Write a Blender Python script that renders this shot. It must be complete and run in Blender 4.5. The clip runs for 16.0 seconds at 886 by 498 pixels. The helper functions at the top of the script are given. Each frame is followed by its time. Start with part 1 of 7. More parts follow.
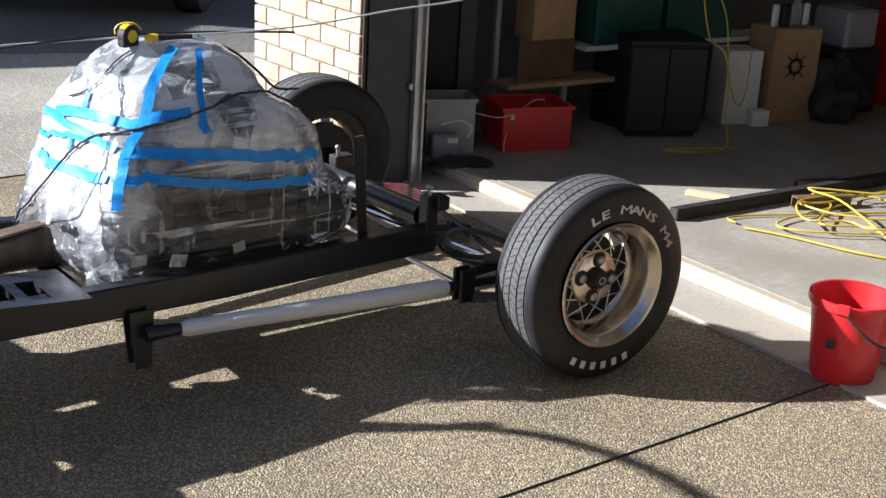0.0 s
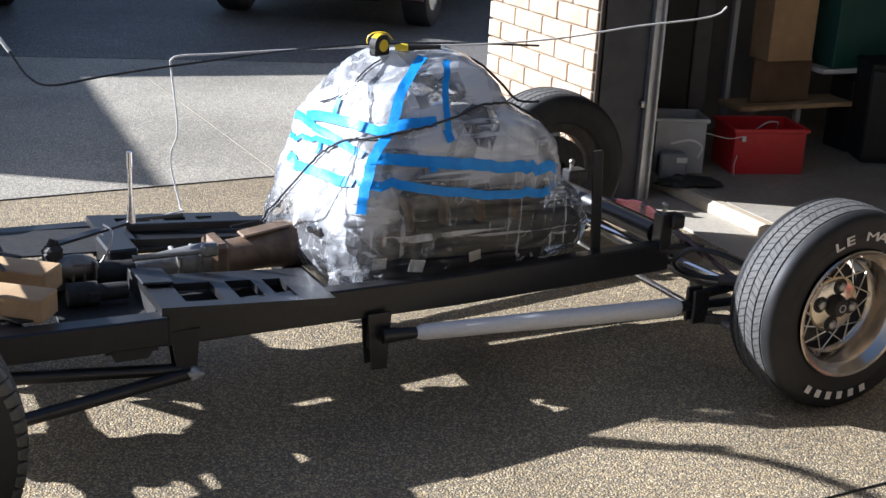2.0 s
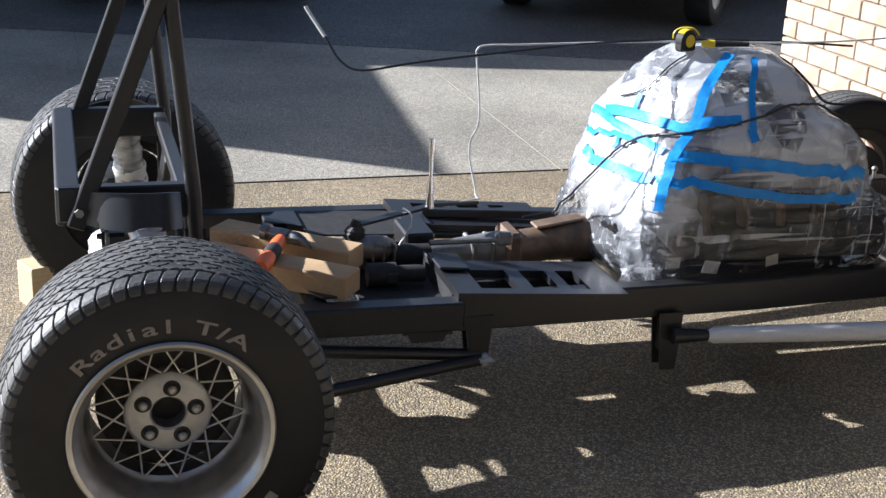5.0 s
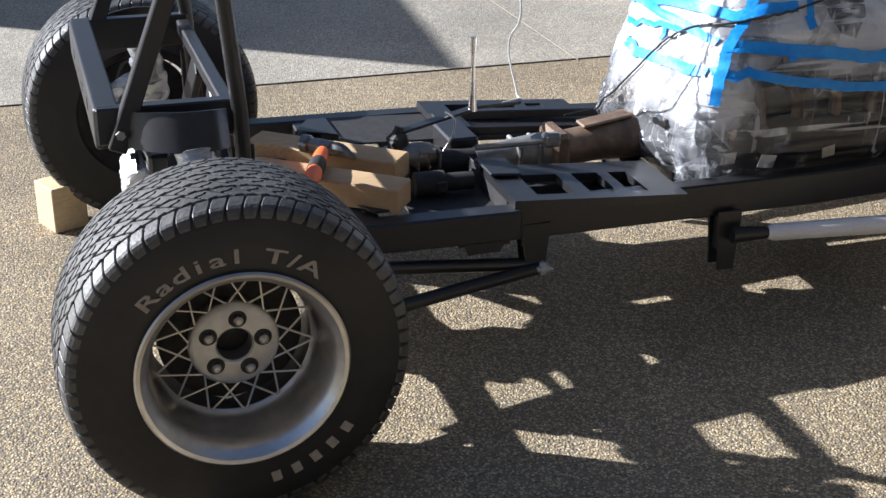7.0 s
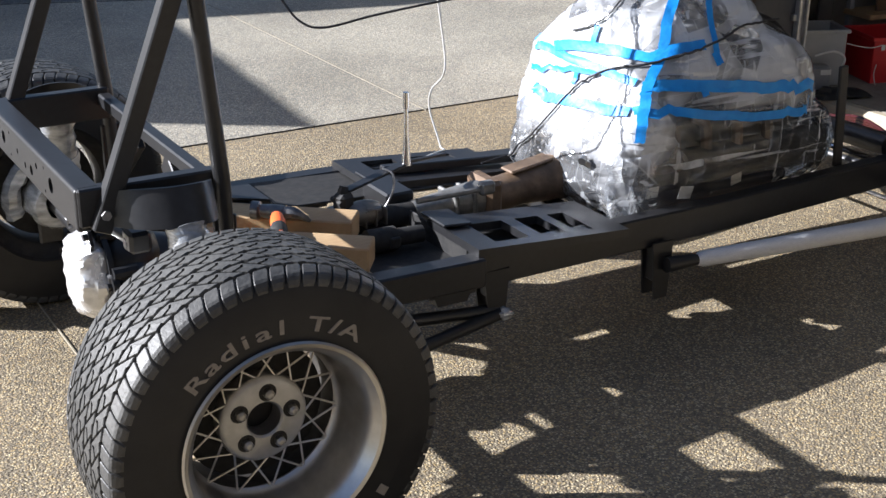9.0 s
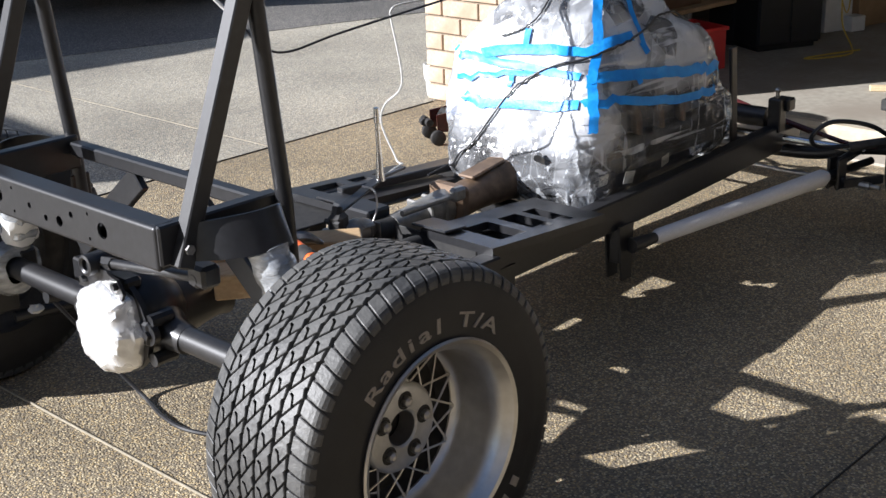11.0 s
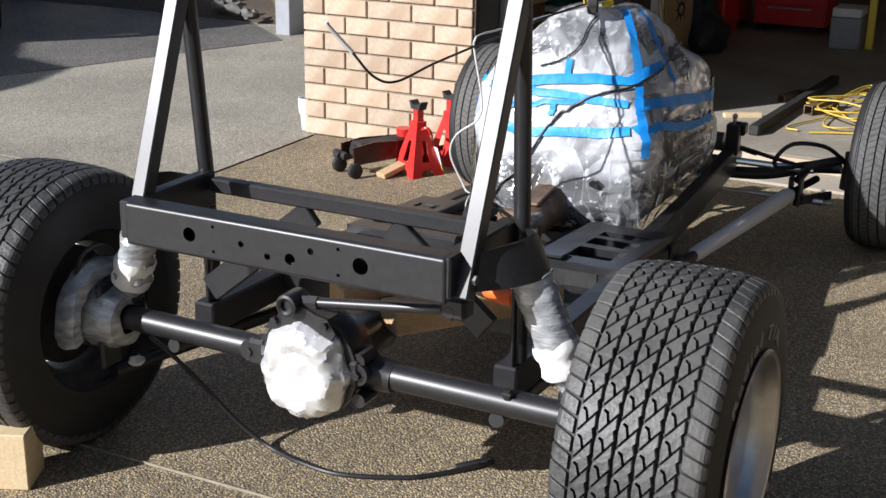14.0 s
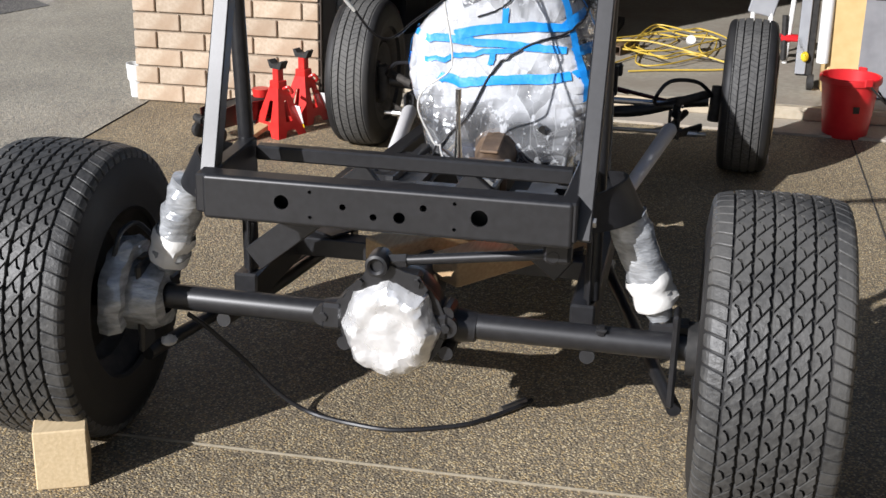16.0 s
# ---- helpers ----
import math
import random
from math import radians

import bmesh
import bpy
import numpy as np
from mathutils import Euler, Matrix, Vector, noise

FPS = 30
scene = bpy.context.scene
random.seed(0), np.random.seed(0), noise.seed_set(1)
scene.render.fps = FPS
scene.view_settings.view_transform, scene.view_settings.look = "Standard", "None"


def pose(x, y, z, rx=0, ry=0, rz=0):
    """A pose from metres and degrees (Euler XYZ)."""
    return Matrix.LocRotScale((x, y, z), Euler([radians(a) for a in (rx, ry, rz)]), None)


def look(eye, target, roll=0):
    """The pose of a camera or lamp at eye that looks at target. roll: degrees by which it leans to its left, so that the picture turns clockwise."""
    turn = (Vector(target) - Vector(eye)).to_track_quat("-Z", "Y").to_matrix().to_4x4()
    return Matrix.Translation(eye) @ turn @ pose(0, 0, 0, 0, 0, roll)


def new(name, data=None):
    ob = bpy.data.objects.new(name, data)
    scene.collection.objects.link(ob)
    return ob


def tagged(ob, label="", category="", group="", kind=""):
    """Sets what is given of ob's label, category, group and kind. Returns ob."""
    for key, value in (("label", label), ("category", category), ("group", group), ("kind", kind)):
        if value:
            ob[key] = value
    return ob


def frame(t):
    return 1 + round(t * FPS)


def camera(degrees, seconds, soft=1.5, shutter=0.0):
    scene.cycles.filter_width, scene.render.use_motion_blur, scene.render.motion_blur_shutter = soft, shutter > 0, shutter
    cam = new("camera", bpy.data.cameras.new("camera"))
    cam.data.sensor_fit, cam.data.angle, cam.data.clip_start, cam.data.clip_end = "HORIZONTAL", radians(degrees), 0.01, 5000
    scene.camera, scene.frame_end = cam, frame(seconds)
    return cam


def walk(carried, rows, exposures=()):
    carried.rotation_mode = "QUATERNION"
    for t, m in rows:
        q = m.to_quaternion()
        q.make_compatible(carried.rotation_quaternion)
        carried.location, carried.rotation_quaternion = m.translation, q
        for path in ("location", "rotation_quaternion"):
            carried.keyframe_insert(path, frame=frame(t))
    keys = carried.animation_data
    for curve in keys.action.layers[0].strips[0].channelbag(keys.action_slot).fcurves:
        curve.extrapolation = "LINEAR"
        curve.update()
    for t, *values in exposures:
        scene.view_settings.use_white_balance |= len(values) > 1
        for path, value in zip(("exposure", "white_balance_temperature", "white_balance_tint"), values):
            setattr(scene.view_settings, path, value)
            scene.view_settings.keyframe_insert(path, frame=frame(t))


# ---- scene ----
cam = camera(37.4, 16.0)
PATH = [
    (0, (0.021, -3.479, 1.677), (1.18, -1.986, 1.022), 3.2),
    (0.5, (-0.029, -3.454, 1.667), (1.083, -1.926, 1.011), 4.1),
    (1, (-0.085, -3.43, 1.646), (0.969, -1.853, 1.012), 3.8),
    (1.5, (-0.052, -3.459, 1.673), (0.905, -1.824, 1.031), 3.2),
    (2, (-0.073, -3.444, 1.663), (0.83, -1.78, 1.018), 3.0),
    (2.5, (-0.085, -3.431, 1.66), (0.751, -1.73, 1.02), 3.3),
    (3, (-0.1, -3.427, 1.655), (0.679, -1.699, 1.016), 3.3),
    (3.5, (-0.109, -3.424, 1.656), (0.593, -1.662, 1.022), 3.4),
    (4, (-0.118, -3.417, 1.655), (0.516, -1.631, 1.016), 3.2),
    (4.5, (-0.155, -3.407, 1.65), (0.434, -1.605, 1.014), 3.4),
    (5, (-0.183, -3.386, 1.641), (0.368, -1.582, 0.975), 2.6),
    (5.2, (-0.201, -3.379, 1.638), (0.361, -1.584, 0.958), 2.7),
    (7.3, (-0.372, -3.115, 1.637), (0.227, -1.4, 0.801), 0.3),
    (7.5, (-0.392, -3.085, 1.634), (0.224, -1.37, 0.81), -0.2),
    (8, (-0.488, -3.026, 1.637), (0.223, -1.342, 0.827), 0.9),
    (8.5, (-0.71, -2.971, 1.635), (0.144, -1.33, 0.875), 0.5),
    (8.7, (-0.78, -2.966, 1.643), (0.117, -1.345, 0.89), 0.6),
    (10.8, (-1.49, -2.482, 1.533), (-0.158, -1.173, 0.817), -1.7),
    (11, (-1.586, -2.446, 1.545), (-0.221, -1.152, 0.865), -1.9),
    (11.5, (-1.738, -2.316, 1.551), (-0.324, -1.025, 0.973), -0.5),
    (12, (-1.832, -2.15, 1.543), (-0.349, -0.933, 0.978), -1.0),
    (12.5, (-1.961, -1.971, 1.54), (-0.431, -0.82, 0.959), 0.6),
    (13, (-2.151, -1.81, 1.55), (-0.507, -0.842, 0.949), -0.1),
    (13.5, (-2.245, -1.613, 1.533), (-0.57, -0.704, 0.927), 0.5),
    (14, (-2.329, -1.402, 1.535), (-0.629, -0.559, 0.904), 1.0),
    (14.5, (-2.437, -1.21, 1.528), (-0.687, -0.486, 0.885), 1.0),
    (15, (-2.587, -1.02, 1.528), (-0.798, -0.458, 0.833), 0.7),
    (15.5, (-2.64, -0.803, 1.513), (-0.806, -0.37, 0.843), 0.6),
    (16, (-2.675, -0.578, 1.528), (-0.832, -0.216, 0.842), 1.2),
]
EXPOSURES = [(0, 1.31, 5800, 13), (1, 1.39, 5750, 13), (2.5, 1.43, 5700, 13), (5, 1.29, 5750, 13), (7.5, 1.33, 5850, 13), (8.5, 1.31, 5900, 13), (11, 1.13, 5950, 13), (12, 0.89, 5950, 13),
             (13, 0.79, 6000, 13), (14, 0.63, 6050, 13), (15, 0.55, 6100, 13), (16, 0.45, 6100, 13)]
walk(cam, [(t, look(eye, target, roll)) for t, eye, target, roll in PATH], EXPOSURES)

# ---- daylight ----
SUN_DIR = Vector((0.836 * 0.894, -0.548 * 0.894, -0.447)).normalized()
world = bpy.data.worlds.new("sky")
scene.world = world
world.use_nodes = True
_wn, _wl = world.node_tree.nodes, world.node_tree.links
_sky = _wn.new("ShaderNodeTexSky")
_sky.sky_type = "NISHITA"
_sky.sun_disc = False
_sky.sun_elevation = radians(26.6)
_sky.sun_rotation = radians(-56.8)
_sky.altitude = 50
_wl.new(_sky.outputs[0], _wn["Background"].inputs[0])
_wn["Background"].inputs[1].default_value = 0.044
sun = new("sun", bpy.data.lights.new("sun", "SUN"))
sun.data.energy = 5.0
sun.data.angle = radians(0.55)
sun.data.color = (1.0, 0.97, 0.92)
sun.matrix_world = SUN_DIR.to_track_quat("-Z", "Y").to_matrix().to_4x4()


# ---- materials ----
def mat(name, c1, c2=None, rough=0.5, metal=0.0, scale=40.0, bump=0.0, bump_scale=None, stain=None, stain_scale=3.0, spec=0.5,
        transmission=0.0, stretch=(1, 1, 1), rough_var=0.1, random_tint=0.0):
    """A procedural material: fine grain between two colours, larger stains, bump, varying roughness."""
    m = bpy.data.materials.new(name)
    m.use_nodes = True
    nt = m.node_tree
    n, l = nt.nodes, nt.links
    b = n["Principled BSDF"]
    b.inputs["Metallic"].default_value = metal
    b.inputs["Specular IOR Level"].default_value = spec
    b.inputs["Transmission Weight"].default_value = transmission
    tc, mp = n.new("ShaderNodeTexCoord"), n.new("ShaderNodeMapping")
    mp.inputs["Scale"].default_value = stretch
    l.new(tc.outputs["Object"], mp.inputs["Vector"])
    nz = n.new("ShaderNodeTexNoise")
    nz.inputs["Scale"].default_value, nz.inputs["Detail"].default_value = scale, 5.0
    l.new(mp.outputs[0], nz.inputs["Vector"])
    ramp = n.new("ShaderNodeValToRGB")
    ramp.color_ramp.elements[0].position, ramp.color_ramp.elements[1].position = 0.3, 0.7
    ramp.color_ramp.elements[0].color = (*c1, 1)
    ramp.color_ramp.elements[1].color = (*(c2 or c1), 1)
    l.new(nz.outputs["Fac"], ramp.inputs[0])
    col = ramp.outputs[0]
    big = n.new("ShaderNodeTexNoise")
    big.inputs["Scale"].default_value, big.inputs["Detail"].default_value = stain_scale, 4.0
    l.new(tc.outputs["Object"], big.inputs["Vector"])
    if stain:
        sr = n.new("ShaderNodeValToRGB")
        sr.color_ramp.elements[0].position, sr.color_ramp.elements[1].position = 0.45, 0.68
        sr.color_ramp.elements[0].color, sr.color_ramp.elements[1].color = (0, 0, 0, 1), (1, 1, 1, 1)
        l.new(big.outputs["Fac"], sr.inputs[0])
        mix = n.new("ShaderNodeMixRGB")
        l.new(sr.outputs[0], mix.inputs[0])
        l.new(col, mix.inputs[1])
        mix.inputs[2].default_value = (*stain, 1)
        col = mix.outputs[0]
    if random_tint:
        oi, hsv, mr = n.new("ShaderNodeObjectInfo"), n.new("ShaderNodeHueSaturation"), n.new("ShaderNodeMapRange")
        mr.inputs["To Min"].default_value, mr.inputs["To Max"].default_value = 1 - random_tint, 1 + random_tint
        l.new(oi.outputs["Random"], mr.inputs["Value"])
        l.new(mr.outputs[0], hsv.inputs["Value"])
        l.new(col, hsv.inputs["Color"])
        col = hsv.outputs[0]
    l.new(col, b.inputs["Base Color"])
    rr = n.new("ShaderNodeMapRange")
    rr.inputs["To Min"].default_value, rr.inputs["To Max"].default_value = max(0.02, rough - rough_var), min(1, rough + rough_var)
    l.new(big.outputs["Fac"], rr.inputs["Value"])
    l.new(rr.outputs[0], b.inputs["Roughness"])
    if bump:
        bn = n.new("ShaderNodeBump")
        bn.inputs["Strength"].default_value, bn.inputs["Distance"].default_value = min(1.0, bump), 0.003
        src = nz
        if bump_scale:
            src = n.new("ShaderNodeTexNoise")
            src.inputs["Scale"].default_value, src.inputs["Detail"].default_value = bump_scale, 4.0
            l.new(mp.outputs[0], src.inputs["Vector"])
        l.new(src.outputs["Fac"], bn.inputs["Height"])
        l.new(bn.outputs[0], b.inputs["Normal"])
    return m


def aggregate(name, stones, mean, cell=165.0):
    """Exposed-aggregate concrete: small stones of mixed colour in a grey matrix, with wide stains."""
    m = bpy.data.materials.new(name)
    m.use_nodes = True
    n, l = m.node_tree.nodes, m.node_tree.links
    b = n["Principled BSDF"]
    tc = n.new("ShaderNodeTexCoord")
    vo = n.new("ShaderNodeTexVoronoi")
    vo.inputs["Scale"].default_value = cell
    l.new(tc.outputs["Object"], vo.inputs["Vector"])
    sep = n.new("ShaderNodeSeparateColor")
    l.new(vo.outputs["Color"], sep.inputs[0])
    ramp = n.new("ShaderNodeValToRGB")
    ramp.color_ramp.interpolation = "CONSTANT"
    els = ramp.color_ramp.elements
    while len(els) < len(stones):
        els.new(0.5)
    for i, c in enumerate(stones):
        els[i].position, els[i].color = i / len(stones), (*c, 1)
    l.new(sep.outputs[0], ramp.inputs[0])
    edge = n.new("ShaderNodeValToRGB")
    edge.color_ramp.elements[0].position, edge.color_ramp.elements[1].position = 0.42, 0.66
    l.new(vo.outputs["Distance"], edge.inputs[0])
    mix = n.new("ShaderNodeMixRGB")
    l.new(edge.outputs[0], mix.inputs[0])
    l.new(ramp.outputs[0], mix.inputs[1])
    mix.inputs[2].default_value = (*mean, 1)
    big = n.new("ShaderNodeTexNoise")
    big.inputs["Scale"].default_value, big.inputs["Detail"].default_value = 1.3, 6.0
    l.new(tc.outputs["Object"], big.inputs["Vector"])
    mr = n.new("ShaderNodeMapRange")
    mr.inputs["From Min"].default_value, mr.inputs["From Max"].default_value = 0.3, 0.7
    mr.inputs["To Min"].default_value, mr.inputs["To Max"].default_value = 0.78, 1.18
    l.new(big.outputs["Fac"], mr.inputs["Value"])
    mul = n.new("ShaderNodeMixRGB")
    mul.blend_type = "MULTIPLY"
    mul.inputs[0].default_value = 1.0
    l.new(mix.outputs[0], mul.inputs[1])
    l.new(mr.outputs[0], mul.inputs[2])
    l.new(mul.outputs[0], b.inputs["Base Color"])
    b.inputs["Roughness"].default_value = 0.62
    b.inputs["Specular IOR Level"].default_value = 0.3
    bn = n.new("ShaderNodeBump")
    bn.invert = True
    bn.inputs["Strength"].default_value, bn.inputs["Distance"].default_value = 0.75, 0.004
    l.new(vo.outputs["Distance"], bn.inputs["Height"])
    l.new(bn.outputs[0], b.inputs["Normal"])
    return m


def plastic_film(name):
    """Thin clear polythene: mostly see-through, milky in patches and along the creases, glossy; thin streaks paint in
    glints.
    """
    m = bpy.data.materials.new(name)
    m.use_nodes = True
    n, l = m.node_tree.nodes, m.node_tree.links
    out, b = n["Material Output"], n["Principled BSDF"]
    b.inputs["Base Color"].default_value = (0.93, 0.95, 0.98, 1)
    b.inputs["Roughness"].default_value = 0.16
    b.inputs["Specular IOR Level"].default_value = 1.0
    gl = n.new("ShaderNodeBsdfGlossy")
    gl.inputs["Color"].default_value = (0.95, 0.97, 1.0, 1)
    gl.inputs["Roughness"].default_value = 0.08
    tr, tl = n.new("ShaderNodeBsdfTransparent"), n.new("ShaderNodeBsdfTranslucent")
    tr.inputs["Color"].default_value = (0.95, 0.965, 0.98, 1)
    tl.inputs["Color"].default_value = (0.93, 0.95, 0.98, 1)
    tc = n.new("ShaderNodeTexCoord")

    def noise_of(scale, stretch, turn, kind="FBM", detail=3.0, distortion=0.6):
        mp, nz = n.new("ShaderNodeMapping"), n.new("ShaderNodeTexNoise")
        mp.inputs["Scale"].default_value, mp.inputs["Rotation"].default_value = stretch, turn
        l.new(tc.outputs["Object"], mp.inputs["Vector"])
        l.new(mp.outputs[0], nz.inputs["Vector"])
        nz.noise_type = kind
        nz.inputs["Scale"].default_value, nz.inputs["Detail"].default_value, nz.inputs["Distortion"].default_value = scale, detail, distortion
        return nz.outputs["Fac"]

    def ranged(src, f0, f1, t0, t1):
        mr = n.new("ShaderNodeMapRange")
        for key, val in (("From Min", f0), ("From Max", f1), ("To Min", t0), ("To Max", t1)):
            mr.inputs[key].default_value = val
        l.new(src, mr.inputs["Value"])
        return mr.outputs[0]

    def math_of(op, a, c):
        k = n.new("ShaderNodeMath")
        k.operation = op
        l.new(a, k.inputs[0])
        if isinstance(c, float):
            k.inputs[1].default_value = c
        else:
            l.new(c, k.inputs[1])
        return k.outputs[0]

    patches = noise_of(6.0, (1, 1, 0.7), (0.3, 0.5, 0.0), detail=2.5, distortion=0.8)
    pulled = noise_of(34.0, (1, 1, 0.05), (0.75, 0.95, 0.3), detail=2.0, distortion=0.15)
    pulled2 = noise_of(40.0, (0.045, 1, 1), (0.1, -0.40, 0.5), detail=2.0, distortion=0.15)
    # thin white lines painted as glints along the pulled sheet
    glint_streaks = math_of("MAXIMUM", ranged(pulled, 0.60, 0.67, 0.0, 0.8), ranged(pulled2, 0.60, 0.65, 0.0, 1.0))

    def facets(scale, stretch, turn, feature):
        mp, vo = n.new("ShaderNodeMapping"), n.new("ShaderNodeTexVoronoi")
        mp.inputs["Scale"].default_value, mp.inputs["Rotation"].default_value = stretch, turn
        l.new(tc.outputs["Object"], mp.inputs["Vector"])
        l.new(mp.outputs[0], vo.inputs["Vector"])
        vo.feature = feature
        vo.inputs["Scale"].default_value = scale
        return vo
    flat = facets(12.0, (1, 1, 0.5), (0.4, 0.5, 0.2), "F1")
    tone = n.new("ShaderNodeSeparateColor")
    l.new(flat.outputs["Color"], tone.inputs[0])
    edge = facets(12.0, (1, 1, 0.5), (0.4, 0.5, 0.2), "DISTANCE_TO_EDGE").outputs["Distance"]
    edge2 = facets(20.0, (0.4, 1, 1), (0.1, -0.5, 0.4), "DISTANCE_TO_EDGE").outputs["Distance"]
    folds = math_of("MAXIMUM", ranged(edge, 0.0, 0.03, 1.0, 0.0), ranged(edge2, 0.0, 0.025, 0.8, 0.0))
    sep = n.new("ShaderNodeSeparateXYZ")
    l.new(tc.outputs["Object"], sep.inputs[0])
    # sheet is milkier at top and rear, with their sunlit white painted in
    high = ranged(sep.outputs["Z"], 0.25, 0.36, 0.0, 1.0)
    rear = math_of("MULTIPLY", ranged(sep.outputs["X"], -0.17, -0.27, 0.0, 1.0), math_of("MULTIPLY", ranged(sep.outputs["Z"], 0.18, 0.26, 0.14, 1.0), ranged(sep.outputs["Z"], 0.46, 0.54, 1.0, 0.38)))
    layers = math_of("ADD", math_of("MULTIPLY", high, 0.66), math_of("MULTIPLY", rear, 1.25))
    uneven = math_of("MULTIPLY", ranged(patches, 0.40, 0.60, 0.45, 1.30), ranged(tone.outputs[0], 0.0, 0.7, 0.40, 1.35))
    veil = math_of("ADD", math_of("MULTIPLY", glint_streaks, ranged(patches, 0.36, 0.58, 0.20, 0.80)), math_of("MULTIPLY", folds, ranged(patches, 0.40, 0.60, 0.02, 0.30)))
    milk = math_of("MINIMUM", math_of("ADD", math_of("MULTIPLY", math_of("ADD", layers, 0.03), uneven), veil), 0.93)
    mix_body, mix_gloss, mix = n.new("ShaderNodeMixShader"), n.new("ShaderNodeMixShader"), n.new("ShaderNodeMixShader")
    mix_body.inputs[0].default_value = 0.38
    l.new(b.outputs[0], mix_body.inputs[1])
    l.new(tl.outputs[0], mix_body.inputs[2])
    l.new(milk, mix.inputs[0])
    l.new(tr.outputs[0], mix.inputs[1])
    l.new(mix_body.outputs[0], mix.inputs[2])
    fr = n.new("ShaderNodeFresnel")
    fr.inputs["IOR"].default_value = 1.5
    l.new(fr.outputs[0], mix_gloss.inputs[0])
    l.new(mix.outputs[0], mix_gloss.inputs[1])
    l.new(gl.outputs[0], mix_gloss.inputs[2])
    l.new(mix_gloss.outputs[0], out.inputs["Surface"])
    bn = n.new("ShaderNodeBump")
    bn.inputs["Strength"].default_value, bn.inputs["Distance"].default_value = 0.8, 0.0055
    l.new(math_of("ADD", math_of("MULTIPLY", folds, 0.12), math_of("ADD", math_of("MULTIPLY", patches, 0.8), math_of("MULTIPLY", math_of("ADD", pulled, pulled2), 0.5))), bn.inputs["Height"])
    for sh in (b, tl, gl, fr):
        l.new(bn.outputs[0], sh.inputs["Normal"])
    return m


DRIVE = aggregate("exposed_aggregate", [(0.345, 0.265, 0.159), (0.501, 0.394, 0.226), (0.177, 0.145, 0.103), (0.591, 0.494, 0.322), (0.245, 0.198, 0.137), (0.435, 0.315, 0.154), (0.11, 0.092, 0.07)], (0.205, 0.170, 0.118))
FAR_SLAB = aggregate("weathered_aggregate", [(0.389, 0.349, 0.273), (0.57, 0.505, 0.384), (0.217, 0.205, 0.178), (0.651, 0.584, 0.457), (0.308, 0.287, 0.236), (0.468, 0.388, 0.268), (0.149, 0.142, 0.125)], (0.286, 0.268, 0.226))
ASPHALT = aggregate("dark_asphalt", [(0.16, 0.15, 0.135), (0.26, 0.24, 0.21), (0.10, 0.097, 0.09), (0.34, 0.31, 0.27), (0.08, 0.077, 0.07)], (0.105, 0.10, 0.092), 130.0)
CONCRETE = mat("smooth_concrete", (0.27, 0.245, 0.198), (0.36, 0.328, 0.268), 0.75, scale=30, bump=0.2, stain=(0.25, 0.215, 0.17), stain_scale=2.2)
APRON = mat("pale_concrete", (0.32, 0.288, 0.232), (0.40, 0.362, 0.298), 0.8, scale=60, bump=0.2, stain=(0.40, 0.34, 0.27), stain_scale=2.0)
BOARD_EDGE = mat("step_edge_concrete", (0.38, 0.322, 0.23), (0.47, 0.41, 0.31), 0.7, scale=25, bump=0.2, stain=(0.42, 0.33, 0.22))
JOINT = mat("joint_groove", (0.03, 0.028, 0.025), (0.06, 0.055, 0.05), 0.9)
SEAL = mat("pale_joint_sealant", (0.22, 0.19, 0.135), (0.30, 0.26, 0.19), 0.7, scale=60)
BRICK = mat("tan_brick", (0.43, 0.335, 0.24), (0.54, 0.44, 0.33), 0.85, scale=70, bump=0.6, stain=(0.38, 0.27, 0.18), stain_scale=6, random_tint=0.10)
MORTAR = mat("mortar", (0.25, 0.20, 0.15), (0.34, 0.28, 0.21), 0.95, scale=90, bump=0.4)
BROWN_TIMBER = mat("dark_brown_reveal", (0.05, 0.038, 0.028), (0.08, 0.06, 0.045), 0.65, scale=20, bump=0.1)
GREY_WALL = mat("dark_grey_door_reveal", (0.055, 0.055, 0.06), (0.075, 0.075, 0.08), 0.55, scale=15)
ALLOY_TRACK = mat("galvanised_track", (0.45, 0.46, 0.48), (0.58, 0.59, 0.61), 0.4, 0.9, scale=30)
PLASTER = mat("garage_plasterboard", (0.24, 0.235, 0.22), (0.30, 0.29, 0.275), 0.9, scale=12, stain=(0.28, 0.27, 0.25))
DARK_WALL = mat("dark_blocker_wall", (0.055, 0.045, 0.038), (0.08, 0.068, 0.058), 0.9, scale=20, bump=0.3, stain=(0.045, 0.038, 0.032))
BLACK = mat("satin_black_chassis_paint", (0.011, 0.011, 0.012), (0.018, 0.018, 0.020), 0.40, scale=60, bump=0.03, bump_scale=260, spec=0.62, rough_var=0.08)
BLACK_DULL = mat("dull_black", (0.012, 0.012, 0.012), (0.03, 0.028, 0.026), 0.7, scale=50, bump=0.2)
CAST = mat("dusty_cast_iron", (0.025, 0.023, 0.021), (0.06, 0.053, 0.046), 0.6, scale=35, bump=0.4)
RUBBER = mat("tyre_rubber", (0.010, 0.010, 0.011), (0.017, 0.017, 0.018), 0.6, scale=25, bump=0.12, bump_scale=200, stain=(0.032, 0.030, 0.028), spec=0.4)
TREAD = mat("worn_tread_rubber", (0.028, 0.028, 0.028), (0.068, 0.067, 0.064), 0.5, scale=70, bump=0.5, bump_scale=120, stain=(0.11, 0.107, 0.10), spec=0.5)
TREAD_DUSTY = mat("dusty_worn_tread_rubber", (0.060, 0.059, 0.057), (0.105, 0.103, 0.099), 0.75, scale=70, bump=0.5, bump_scale=120, stain=(0.14, 0.135, 0.125), spec=0.3)
